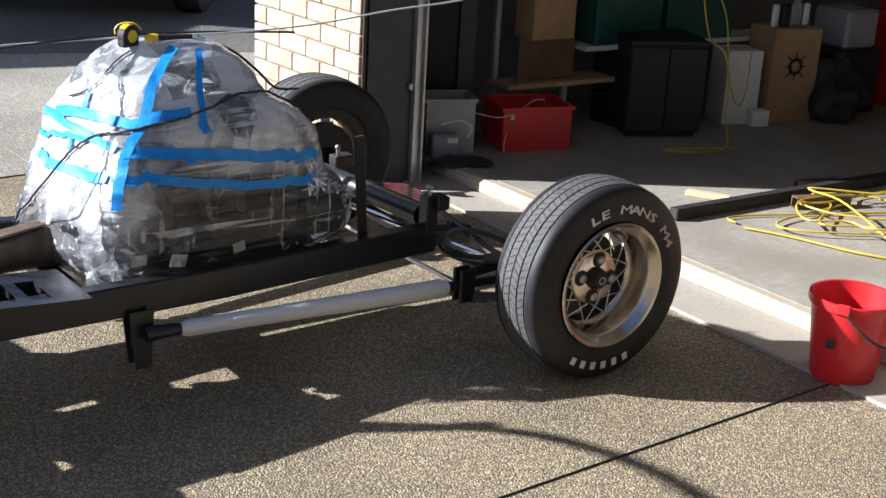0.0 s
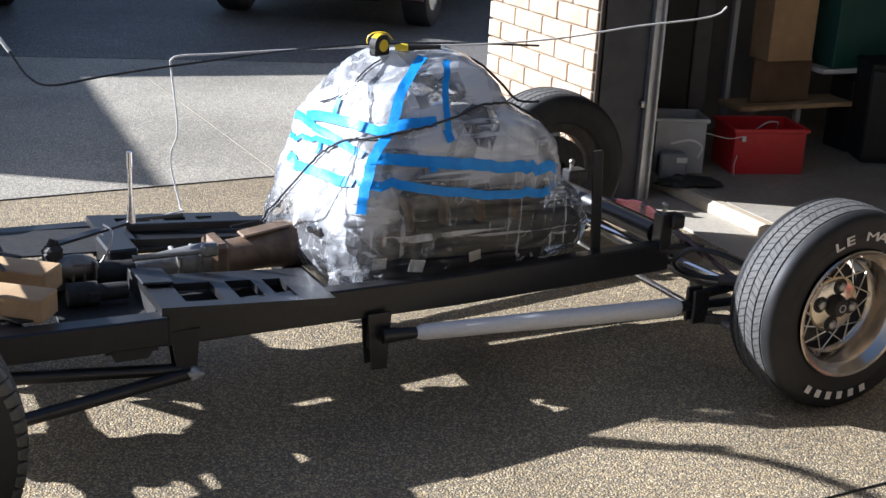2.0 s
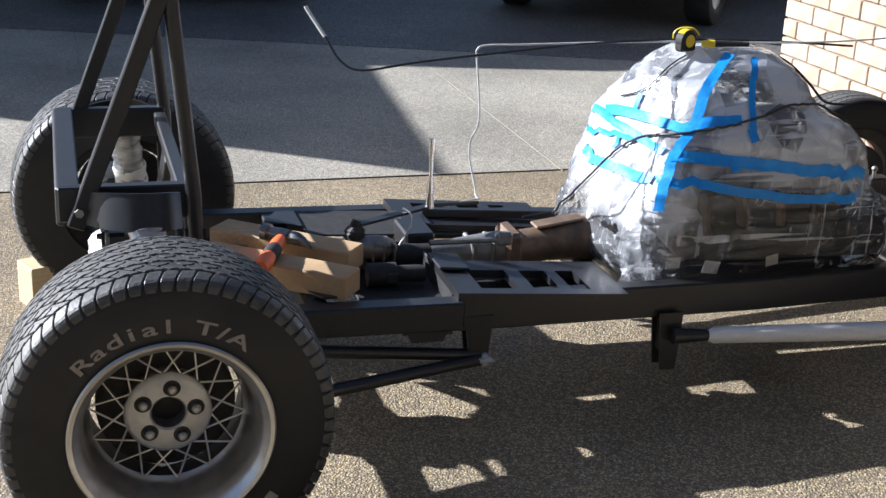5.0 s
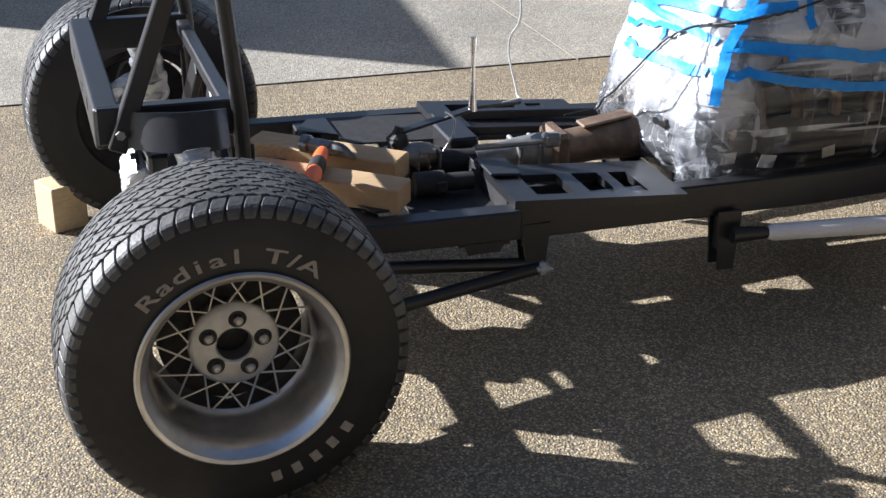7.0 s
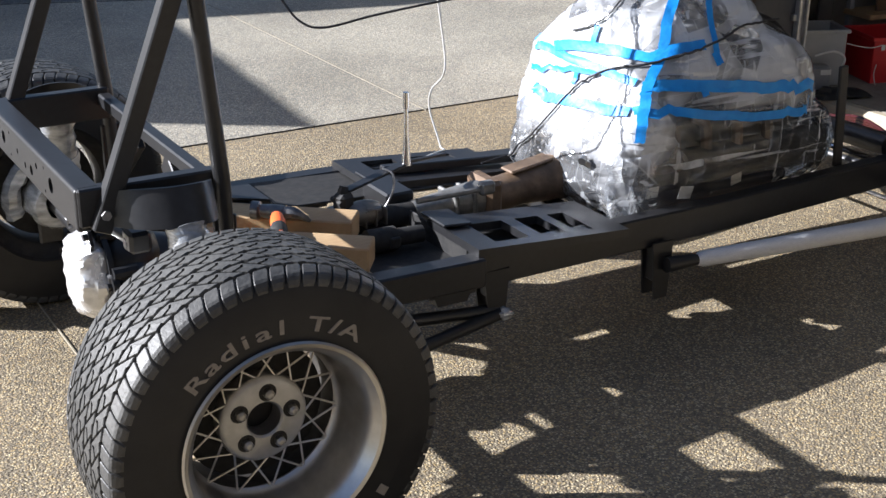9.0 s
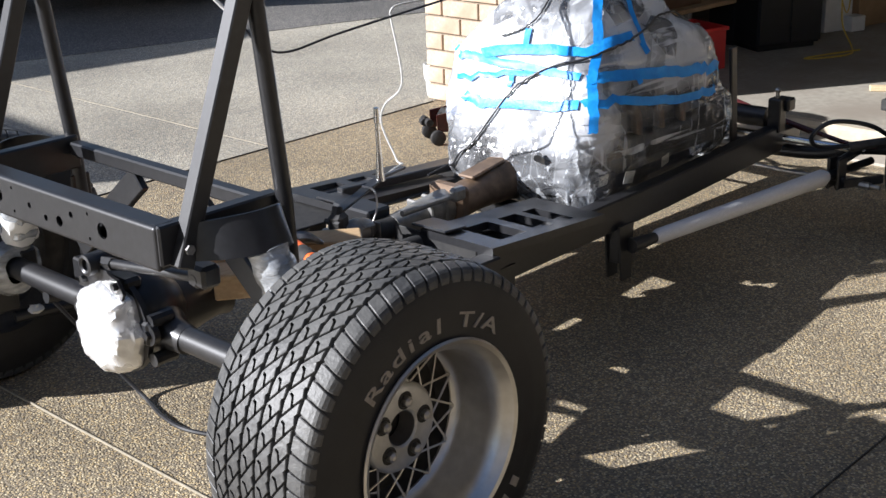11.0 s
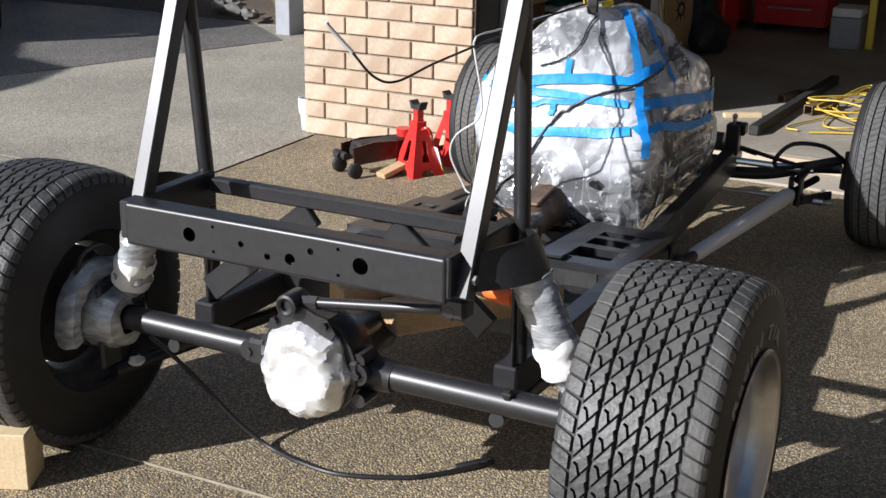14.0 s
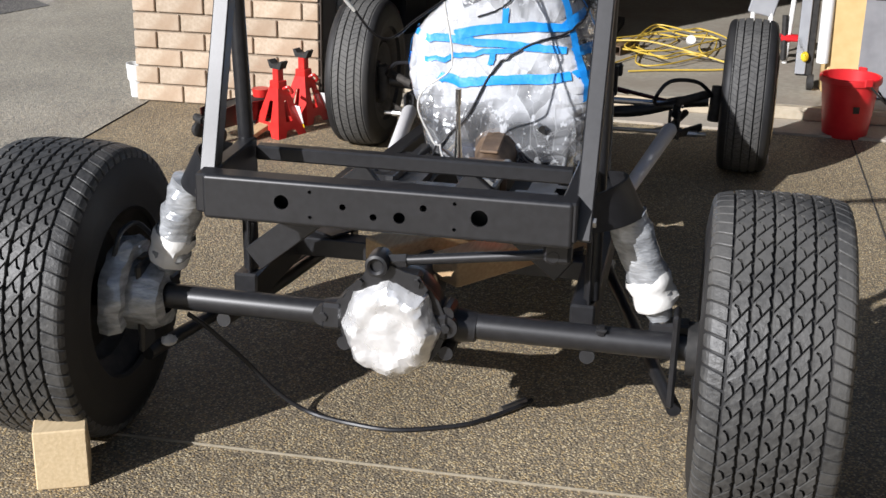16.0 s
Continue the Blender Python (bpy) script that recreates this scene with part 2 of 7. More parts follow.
LETTER = mat("raised_white_letters", (0.62, 0.58, 0.52), (0.74, 0.70, 0.63), 0.7, scale=60, stain=(0.40, 0.36, 0.31))
LETTER_DIM = mat("dusty_grey_letters", (0.24, 0.21, 0.18), (0.32, 0.29, 0.25), 0.8, scale=60)
RIM = mat("polished_alloy", (0.62, 0.61, 0.59), (0.74, 0.73, 0.71), 0.36, 1.0, scale=40, bump=0.05, stain=(0.45, 0.42, 0.38))
RIM_WARM = mat("brassy_polished_alloy", (0.66, 0.58, 0.48), (0.78, 0.70, 0.60), 0.24, 1.0, scale=40, bump=0.05, stain=(0.48, 0.40, 0.31))
RIM_GREY = mat("grey_alloy_centre", (0.42, 0.42, 0.42), (0.52, 0.52, 0.52), 0.42, 0.85, scale=40, bump=0.1)
CHROME = mat("chrome", (0.75, 0.75, 0.75), (0.85, 0.85, 0.85), 0.12, 1.0, scale=20)
STEEL = mat("bare_steel", (0.35, 0.34, 0.33), (0.5, 0.49, 0.47), 0.38, 1.0, scale=60, bump=0.1)
FORGED = mat("dark_forged_steel", (0.10, 0.10, 0.105), (0.24, 0.235, 0.23), 0.35, 0.85, scale=50, bump=0.15)
ALUMINIUM = mat("dull_aluminium_casting", (0.20, 0.195, 0.185), (0.32, 0.31, 0.29), 0.5, 0.6, scale=45, bump=0.4, stain=(0.18, 0.15, 0.12))
RUSTY = mat("oily_brown_casting", (0.12, 0.075, 0.045), (0.24, 0.16, 0.10), 0.6, 0.2, scale=30, bump=0.5, stain=(0.05, 0.035, 0.025), stain_scale=8)
FILM = plastic_film("clear_polythene")
BLUE_TAPE = mat("blue_masking_tape", (0.012, 0.24, 0.74), (0.03, 0.34, 0.86), 0.45, scale=30, bump=0.5, bump_scale=60)
# the foil's grey blotches paint in dark reflections
FOIL = mat("crumpled_white_foil", (0.86, 0.86, 0.86), (0.94, 0.94, 0.94), 0.28, 0.55, scale=26, bump=0.7, bump_scale=30, spec=0.9, stain=(0.60, 0.60, 0.60), stain_scale=11)
WRAP_WHITE = mat("white_wrapping_paper", (0.72, 0.71, 0.68), (0.82, 0.81, 0.78), 0.5, scale=30, bump=1.0, bump_scale=38, stain=(0.62, 0.61, 0.58), stain_scale=9)
WRAP_CLEAR = mat("silvery_plastic_wrap", (0.24, 0.25, 0.26), (0.54, 0.56, 0.58), 0.18, 0.25, scale=22, bump=1.0, bump_scale=45, spec=0.9, stretch=(1, 1, 3))
BAR_WRAP = mat("white_wrapped_bar", (0.70, 0.69, 0.68), (0.80, 0.79, 0.78), 0.45, scale=60, bump=0.5, bump_scale=50, stretch=(1, 6, 6))
RED = mat("red_plastic", (0.55, 0.012, 0.018), (0.62, 0.02, 0.025), 0.38, scale=20, stain=(0.5, 0.03, 0.03))
RED_PAINT = mat("red_enamel", (0.56, 0.02, 0.018), (0.66, 0.04, 0.03), 0.3, scale=30, stain=(0.45, 0.02, 0.02))
DARK_RED = mat("dark_red_enamel", (0.035, 0.006, 0.006), (0.06, 0.010, 0.009), 0.25, scale=20)
MAROON = mat("maroon_car_paint", (0.035, 0.005, 0.008), (0.05, 0.008, 0.011), 0.18, 0.1, scale=6, spec=0.7)
NAVY = mat("dark_car_paint", (0.012, 0.013, 0.018), (0.02, 0.022, 0.028), 0.2, 0.1, scale=6, spec=0.7)
WOOD = mat("rough_sawn_pine", (0.42, 0.28, 0.14), (0.56, 0.40, 0.22), 0.75, scale=14, bump=0.35, stretch=(1, 9, 9), stain=(0.36, 0.23, 0.12))
WOOD_PALE = mat("pale_pine", (0.55, 0.42, 0.24), (0.66, 0.52, 0.32), 0.75, scale=14, bump=0.3, stretch=(1, 9, 9))
CARD = mat("brown_cardboard", (0.36, 0.23, 0.115), (0.43, 0.28, 0.15), 0.85, scale=18, bump=0.15, stain=(0.30, 0.19, 0.10))
CARD_PALE = mat("yellow_cardboard", (0.58, 0.40, 0.17), (0.66, 0.47, 0.22), 0.8, scale=18, bump=0.1)
GREY_PRINT = mat("grey_print", (0.20, 0.20, 0.21), (0.25, 0.25, 0.26), 0.7, scale=15)
INK = mat("black_ink", (0.015, 0.014, 0.013), (0.03, 0.028, 0.025), 0.7)
YELLOW = mat("yellow_hose", (0.52, 0.35, 0.04), (0.62, 0.44, 0.07), 0.45, scale=40)
YELLOW_PL = mat("yellow_plastic", (0.75, 0.55, 0.02), (0.8, 0.6, 0.03), 0.35)
ORANGE = mat("orange_rubber_grip", (0.85, 0.13, 0.02), (0.9, 0.17, 0.03), 0.5, scale=30)
WHITE = mat("white_plastic", (0.72, 0.72, 0.70), (0.80, 0.80, 0.78), 0.4, scale=15, stain=(0.6, 0.6, 0.58))
CLEAR_GREY = mat("grey_translucent_plastic", (0.36, 0.37, 0.38), (0.44, 0.45, 0.46), 0.35, scale=10)
GREEN = mat("dark_green_panel", (0.01, 0.06, 0.05), (0.015, 0.08, 0.065), 0.5, scale=8)
DARK_WOOD = mat("brown_board", (0.10, 0.055, 0.03), (0.15, 0.085, 0.05), 0.6, scale=10, stretch=(1, 6, 1))
BLACK_CAB = mat("black_laminate", (0.010, 0.010, 0.011), (0.015, 0.015, 0.016), 0.6, scale=20)
CABLE = mat("black_cable", (0.012, 0.012, 0.014), (0.02, 0.02, 0.022), 0.4)
GREY_WIRE = mat("pale_grey_wire", (0.55, 0.54, 0.51), (0.68, 0.67, 0.63), 0.4, scale=40)
GREY_METAL = mat("grey_painted_metal", (0.28, 0.29, 0.31), (0.34, 0.35, 0.37), 0.5, scale=12)
LAMP_RED = mat("tail_lamp_red", (0.35, 0.01, 0.012), (0.45, 0.015, 0.015), 0.15, spec=0.8)
GRASS_DRY = mat("dry_tussock", (0.20, 0.16, 0.06), (0.33, 0.26, 0.11), 0.8, scale=12)
ROCK = mat("grey_stone", (0.09, 0.085, 0.078), (0.19, 0.18, 0.165), 0.9, scale=18, bump=0.6, random_tint=0.25)
SOIL = mat("bark_soil", (0.06, 0.045, 0.032), (0.11, 0.085, 0.06), 0.95, scale=30, bump=0.8)
STONE_WALL = mat("pale_block_wall", (0.48, 0.42, 0.32), (0.60, 0.54, 0.43), 0.9, scale=25, bump=0.4, stain=(0.40, 0.34, 0.25), random_tint=0.12)
ROOF = mat("roof_sheet", (0.10, 0.10, 0.105), (0.14, 0.14, 0.145), 0.6, scale=10)
GLASS_DARK = mat("dark_window_glass", (0.01, 0.012, 0.014), (0.015, 0.017, 0.02), 0.06, spec=0.8)


# ---- mesh building ----
class Geo:
    """Vertices and faces of one mesh, in world metres."""

    def __init__(self):
        self.v, self.f = [], []

    def add(self, verts, faces, m=None):
        k = len(self.v)
        self.v += [tuple(m @ Vector(p)) for p in verts] if m is not None else [tuple(p) for p in verts]
        self.f += [tuple(i + k for i in q) for q in faces]
        return self

    def box(self, size, m, c=0.003):
        """A box with chamfered edges, centred on the pose m."""
        hx, hy, hz = size[0] / 2, size[1] / 2, size[2] / 2
        c = min(c, hx * 0.9, hy * 0.9, hz * 0.9)
        v, idx = [], {}
        for sx in (-1, 1):
            for sy in (-1, 1):
                for sz in (-1, 1):
                    for ax in range(3):
                        p = [sx * (hx - (c if ax != 0 else 0)), sy * (hy - (c if ax != 1 else 0)), sz * (hz - (c if ax != 2 else 0))]
                        idx[(sx, sy, sz, ax)] = len(v)
                        v.append(p)
        f = []
        for s in (-1, 1):
            f.append([idx[(s, a, b, 0)] for a, b in ((-1, -1), (1, -1), (1, 1), (-1, 1))][::s])
            f.append([idx[(a, s, b, 1)] for a, b in ((-1, -1), (-1, 1), (1, 1), (1, -1))][::s])
            f.append([idx[(a, b, s, 2)] for a, b in ((-1, -1), (1, -1), (1, 1), (-1, 1))][::s])
        for a in (-1, 1):
            for b in (-1, 1):
                f.append([idx[(a, b, -1, 0)], idx[(a, b, 1, 0)], idx[(a, b, 1, 1)], idx[(a, b, -1, 1)]][::a * b])
                f.append([idx[(a, -1, b, 0)], idx[(a, -1, b, 2)], idx[(a, 1, b, 2)], idx[(a, 1, b, 0)]][::a * b])
                f.append([idx[(-1, a, b, 1)], idx[(1, a, b, 1)], idx[(1, a, b, 2)], idx[(-1, a, b, 2)]][::a * b])
        for sx in (-1, 1):
            for sy in (-1, 1):
                for sz in (-1, 1):
                    f.append([idx[(sx, sy, sz, ax)] for ax in range(3)][::sx * sy * sz])
        return self.add(v, f, m)

    def beam(self, a, b, w, h, up=(0, 0, 1), c=0.003):
        """A rectangular bar from a to b, h along up."""
        a, b = Vector(a), Vector(b)
        x = (b - a).normalized()
        y = Vector(up).cross(x).normalized()
        z = x.cross(y)
        m = Matrix((x, y, z)).transposed().to_4x4()
        m.translation = (a + b) / 2
        return self.box(((b - a).length, w, h), m, c)

    def tube(self, path, r, n=10, closed=False, cap=True):
        """A round tube along points; r one radius or one for each point."""
        p = [Vector(q) for q in path]
        rs = r if isinstance(r, (list, tuple)) else [r] * len(p)
        v, f, up = [], [], None
        for i, q in enumerate(p):
            t = (p[(i + 1) % len(p)] - p[i - 1]) if closed else (p[min(i + 1, len(p) - 1)] - p[max(i - 1, 0)])
            t.normalize()
            if up is None:
                up = t.orthogonal().normalized()
            up = (up - t * up.dot(t)).normalized()
            side = t.cross(up)
            v += [q + rs[i] * (math.cos(2 * math.pi * k / n) * up + math.sin(2 * math.pi * k / n) * side) for k in range(n)]
        last = len(p) if closed else len(p) - 1
        for i in range(last):
            j = (i + 1) % len(p)
            f += [(i * n + k, i * n + (k + 1) % n, j * n + (k + 1) % n, j * n + k) for k in range(n)]
        if cap and not closed:
            f += [tuple(range(n))[::-1], tuple((len(p) - 1) * n + k for k in range(n))]
        return self.add(v, f)

    def lathe(self, profile, m, n=48, closed=False, a0=0.0, a1=2 * math.pi):
        """Turns (radius, height) points round the local z axis of m."""
        full = abs(a1 - a0 - 2 * math.pi) < 1e-6
        cols = n if full else n + 1
        v = [(r * math.cos(a0 + (a1 - a0) * k / n), r * math.sin(a0 + (a1 - a0) * k / n), h) for r, h in profile for k in range(cols)]
        f, rows = [], len(profile)
        for i in range(rows if closed else rows - 1):
            j = (i + 1) % rows
            for k in range(n):
                k2 = (k + 1) % cols
                f.append((i * cols + k, i * cols + k2, j * cols + k2, j * cols + k))
        return self.add(v, f, m)

    def prism(self, outline, depth, m):
        """A flat outline in local xy, pushed depth along local z."""
        n = len(outline)
        v = [(x, y, 0) for x, y in outline] + [(x, y, depth) for x, y in outline]
        f = [tuple(range(n))[::-1], tuple(range(n, 2 * n))] + [(k, (k + 1) % n, n + (k + 1) % n, n + k) for k in range(n)]
        return self.add(v, f, m)

    def blob(self, r, m, n=16, k=10, wobble=0.0, seed=0.0):
        """A lumpy rounded body with radii r."""
        v, f = [], []
        for i in range(k + 1):
            th = math.pi * i / k
            for j in range(n):
                ph = 2 * math.pi * j / n
                d = Vector((math.sin(th) * math.cos(ph), math.sin(th) * math.sin(ph), math.cos(th)))
                s = 1 + wobble * noise.noise(d * 1.9 + Vector((seed, seed * 2, 0)))
                v.append((r[0] * d.x * s, r[1] * d.y * s, r[2] * d.z * s))
        for i in range(k):
            f += [(i * n + j, (i + 1) * n + j, (i + 1) * n + (j + 1) % n, i * n + (j + 1) % n) for j in range(n)]
        return self.add(v, f, m)


POSES = {}
PLACE = Matrix.Identity(4)     # where the group of things being built stands


def thing(name, at=(0, 0, 0), label="", category="", group="", kind=""):
    """An Empty at a thing's base, which parents its parts."""
    ob = new(name)
    ob.empty_display_size = 0.05
    at = PLACE @ Vector(at)
    ob.location = at
    POSES[ob] = Matrix.Translation(at)
    return tagged(ob, label, category, group, kind)


def part(name, geo, material, parent=None, label="", smooth=35.0, origin=None):
    """Links a Geo as one mesh object, under a thing or part when one is given."""
    origin = PLACE @ Vector(origin or (0, 0, 0)) if parent is None else None
    base = POSES[parent] if parent is not None else Matrix.Translation(origin)
    inv = base.inverted()
    me = bpy.data.meshes.new(name)
    me.from_pydata([inv @ (PLACE @ Vector(p)) for p in geo.v], [], geo.f)
    me.validate()
    me.materials.append(material)
    if smooth:
        me.polygons.foreach_set("use_smooth", [True] * len(me.polygons))
        me.set_sharp_from_angle(angle=radians(smooth))
    me.update()
    bm = bmesh.new()
    bm.from_mesh(me)
    bmesh.ops.recalc_face_normals(bm, faces=bm.faces)
    bm.to_mesh(me)
    bm.free()
    ob = new(name, me)
    if parent is not None:
        ob.parent = parent
    else:
        ob.location = origin
    POSES[ob] = base
    if label:
        ob["label"] = label
    return ob


def solid(name, geo, material, label="", category="", kind="", group="", at=None, smooth=35.0):
    """A thing or piece of the setting that is one mesh."""
    return tagged(part(name, geo, material, None, "", smooth, at), label, category, group, kind)


def spline(pts, n=8):
    """A smooth path through points."""
    p = [Vector(q) for q in pts]
    out = []
    for i in range(len(p) - 1):
        a, b, c, d = p[max(i - 1, 0)], p[i], p[i + 1], p[min(i + 2, len(p) - 1)]
        for k in range(n):
            t = k / n
            out.append(0.5 * ((2 * b) + (c - a) * t + (2 * a - 5 * b + 4 * c - d) * t * t + (3 * b - a - 3 * c + d) * t ** 3))
    return out + [p[-1]]


def axis_pose(at, z, x=None):
    """A pose at a place whose local z points along z."""
    z = Vector(z).normalized()
    x = Vector(x) if x is not None else z.orthogonal()
    y = z.cross(x).normalized()
    x = y.cross(z)
    m = Matrix((x, y, z)).transposed().to_4x4()
    m.translation = at
    return m


def glyphs(text, size):
    """Flat meshes of the letters of a text in the built-in font, as (outline mesh data, advance)."""
    cu = bpy.data.curves.new("lettering", "FONT")
    cu.body, cu.size, cu.extrude = text, size, 0.0012
    cu.resolution_u = 2
    cu.offset = 0.0 if text in "MN4S" else size * 0.014
    ob = bpy.data.objects.new("lettering", cu)
    scene.collection.objects.link(ob)
    dg = bpy.context.evaluated_depsgraph_get()
    me = bpy.data.meshes.new_from_object(ob.evaluated_get(dg))
    v, f = [tuple(q.co) for q in me.vertices], [tuple(q.vertices) for q in me.polygons]
    bpy.data.objects.remove(ob)
    bpy.data.curves.remove(cu)
    bpy.data.meshes.remove(me)
    return v, f


# ---- ground ----
FLOOR_Z = 0.07          # garage floor above the drive
g = Geo()
g.add([(-400, -400, 0), (400, -400, 0), (400, 400, 0), (-400, 400, 0)], [(0, 1, 2, 3)])
ground = solid("ground", g, DRIVE, "tan exposed-aggregate concrete driveway with sawn joints", "driveway", "structure", smooth=0)
for name, a, b, w, m_ in (("saw_cut", (-9, 1.985), (3.09, 2.02), 0.004, JOINT), ("saw_cut", (-9, -1.29), (3.4, -1.27), 0.0035, JOINT),
                          ("sealed_joint", (-0.057, -9), (-0.057, 9), 0.005, SEAL), ("sealed_joint", (2.02, 2.0), (2.03, 4.7), 0.006, SEAL)):
    g = Geo()
    g.beam((a[0], a[1], 0.001), (b[0], b[1], 0.001), w, 0.009, c=0.001)
    part(name, g, m_, ground)
g = Geo()
g.prism([(-40, 1.91), (-9, 1.989), (3.09, 2.024), (7.0, 2.03), (7.0, 9.0), (-40, 25)], 0.003, pose(0, 0, 0))
solid("pavement", g, FAR_SLAB, "paler weathered aggregate slab beyond the sawn joint", "driveway", kind="structure", smooth=0)
g = Geo()
g.prism([(-9, 8.6), (1.85, 4.95), (5.4, 3.72), (5.9, 4.3), (6.2, 7.6), (40, 8.2), (40, 40), (-40, 40), (-40, 19)], 0.007, pose(0, 0, 0))
solid("road", g, ASPHALT, "darker asphalt turning area beyond the driveway", "road", kind="structure", smooth=0)

# garage: apron strip, step, floor
g = Geo()
g.prism([(3.19, -6), (3.58, -6), (3.58, 1.9), (3.38, 1.9)], 0.012, pose(0, 0, 0))
solid("apron", g, APRON, "pale concrete apron strip at the garage threshold", "apron", kind="structure")
g = Geo()
g.beam((3.555, -6, 0.035), (3.62, 1.95, 0.035), 0.07, 0.07, c=0.016)
solid("step", g, BOARD_EDGE, "worn rounded concrete step edge of the garage floor", "step", kind="structure")
g = Geo()
g.prism([(3.585, -6), (9.6, -6), (9.6, 2.0), (3.65, 2.0)], FLOOR_Z, pose(0, 0, 0))
solid("floor", g, CONCRETE, "bare grey concrete garage floor", "floor", kind="structure", smooth=0)

# garage shell
PX, PY0, PY1 = 3.116, 1.168, 2.08     # brick pier: face, near and far edge
g = Geo()
g.box((0.10, PY1 - PY0 - 0.012, 2.5), pose(PX + 0.062, (PY0 + PY1) / 2, 1.2), 0.002)
pier = solid("wall_pier", g, MORTAR, "tan brick pier beside the garage opening", "brick wall", kind="structure")
g = Geo()
g.box((0.285, 0.05, 2.5), pose(3.2825, PY0 + 0.012, 1.25))
solid("wall_reveal", g, GREY_WALL, "dark grey door reveal beside the brick pier", "wall", kind="structure")
g = Geo()
g.box((0.03, 0.03, 2.5), pose(3.141, PY0 + 0.002, 1.25))
solid("trim", g, BROWN_TIMBER, "dark brown timber stop against the brickwork", "trim", kind="structure")
g = Geo()
g.box((0.05, 0.012, 2.5), pose(3.415, PY0 - 0.019, 1.25), 0.002)
g.box((0.012, 0.03, 2.5), pose(3.392, PY0 - 0.03, 1.25), 0.002)
g.box((0.012, 0.03, 2.5), pose(3.44, PY0 - 0.03, 1.25), 0.002)
track = thing("door_track", (3.415, PY0 - 0.02, 0.01), "galvanised roller door track on the reveal", "door track", kind="structure")
part("channel", g, ALLOY_TRACK, track)
g = Geo()
for z in (0.45, 1.0, 1.6):
    g.box((0.03, 0.02, 0.03), pose(3.38, PY0 - 0.024, z))
part("bracket", g, STEEL, track)
g = Geo()
g.box((6.4, 0.10, 2.6), pose(6.45, 2.01, 1.3))
solid("wall_left", g, PLASTER, "unpainted plasterboard side wall of the garage", "wall", kind="structure")
g = Geo()
g.box((0.10, 8.1, 2.6), pose(9.65, -1.99, 1.3))
solid("wall_back", g, PLASTER, "plasterboard back wall of the garage", "wall", kind="structure")
g = Geo()
g.box((6.4, 0.10, 2.6), pose(6.45, -6.05, 1.3))
solid("wall_right", g, PLASTER, "plasterboard far side wall of the garage", "wall", kind="structure")
g = Geo()
g.box((0.2, 1.6, 2.6), pose(3.3, -5.3, 1.3))
solid("wall_front", g, STONE_WALL, "tan brick wall at the other side of the garage opening", "wall", kind="structure")
g = Geo()
g.box((0.2, 8.0, 0.35), pose(3.35, -2.0, 2.42))
solid("lintel", g, GREY_WALL, "lintel over the garage opening", "lintel", kind="structure")
g = Geo()
g.box((6.7, 8.3, 0.08), pose(6.45, -2.0, 2.64))
solid("ceiling", g, PLASTER, "plasterboard ceiling of the garage", "ceiling", kind="structure")
g = Geo()
g.box((7.2, 8.8, 0.1), pose(6.4, -2.0, 2.75))
solid("roof", g, ROOF, "dark sheet roof over the garage", "roof", kind="structure")

# dark wall added unseen behind the viewpoint to cut sky light on near sides
g = Geo()
g.box((12.6, 0.2, 4.6), pose(-3.2, -5.4, 2.3))
solid("wall_south", g, DARK_WALL, "unseen dark brown wall added along the drive to cut sky light", "wall", kind="structure")

# unseen carport roof and house wing, outline projected back from the shade they cast
g = Geo()
g.prism([(-9, 8.86), (-2.757, 4.77), (-2.56, 7.15), (-1.12, 6.87), (-0.89, 6.88), (-0.40, 7.02), (-0.28, 7.55), (0.19, 7.95), (0.8, 12.5), (-9, 12.5)], 0.14, pose(0, 0, 2.4))
port = thing("carport", (-5.0, 8.5, 0), "unseen flat dark carport roof on posts, outlined to cast the shade on the slab", "carport", kind="structure")
part("roof", g, ROOF, port)
for x, y in ((-2.84, 5.02), (-0.6, 12.2), (-8.8, 9.1), (-8.8, 12.2)):
    g = Geo()
    g.box((0.1, 0.1, 2.4), pose(x, y, 1.2))
    part("post", g, GREY_METAL, port)
g = Geo()
g.prism([(-8.7, 9.15), (-2.95, 5.30), (-2.85, 7.4), (-2.85, 12.1), (-8.7, 12.1)], 2.38, pose(0, 0, 0.01))
part("wall", g, STONE_WALL, port)


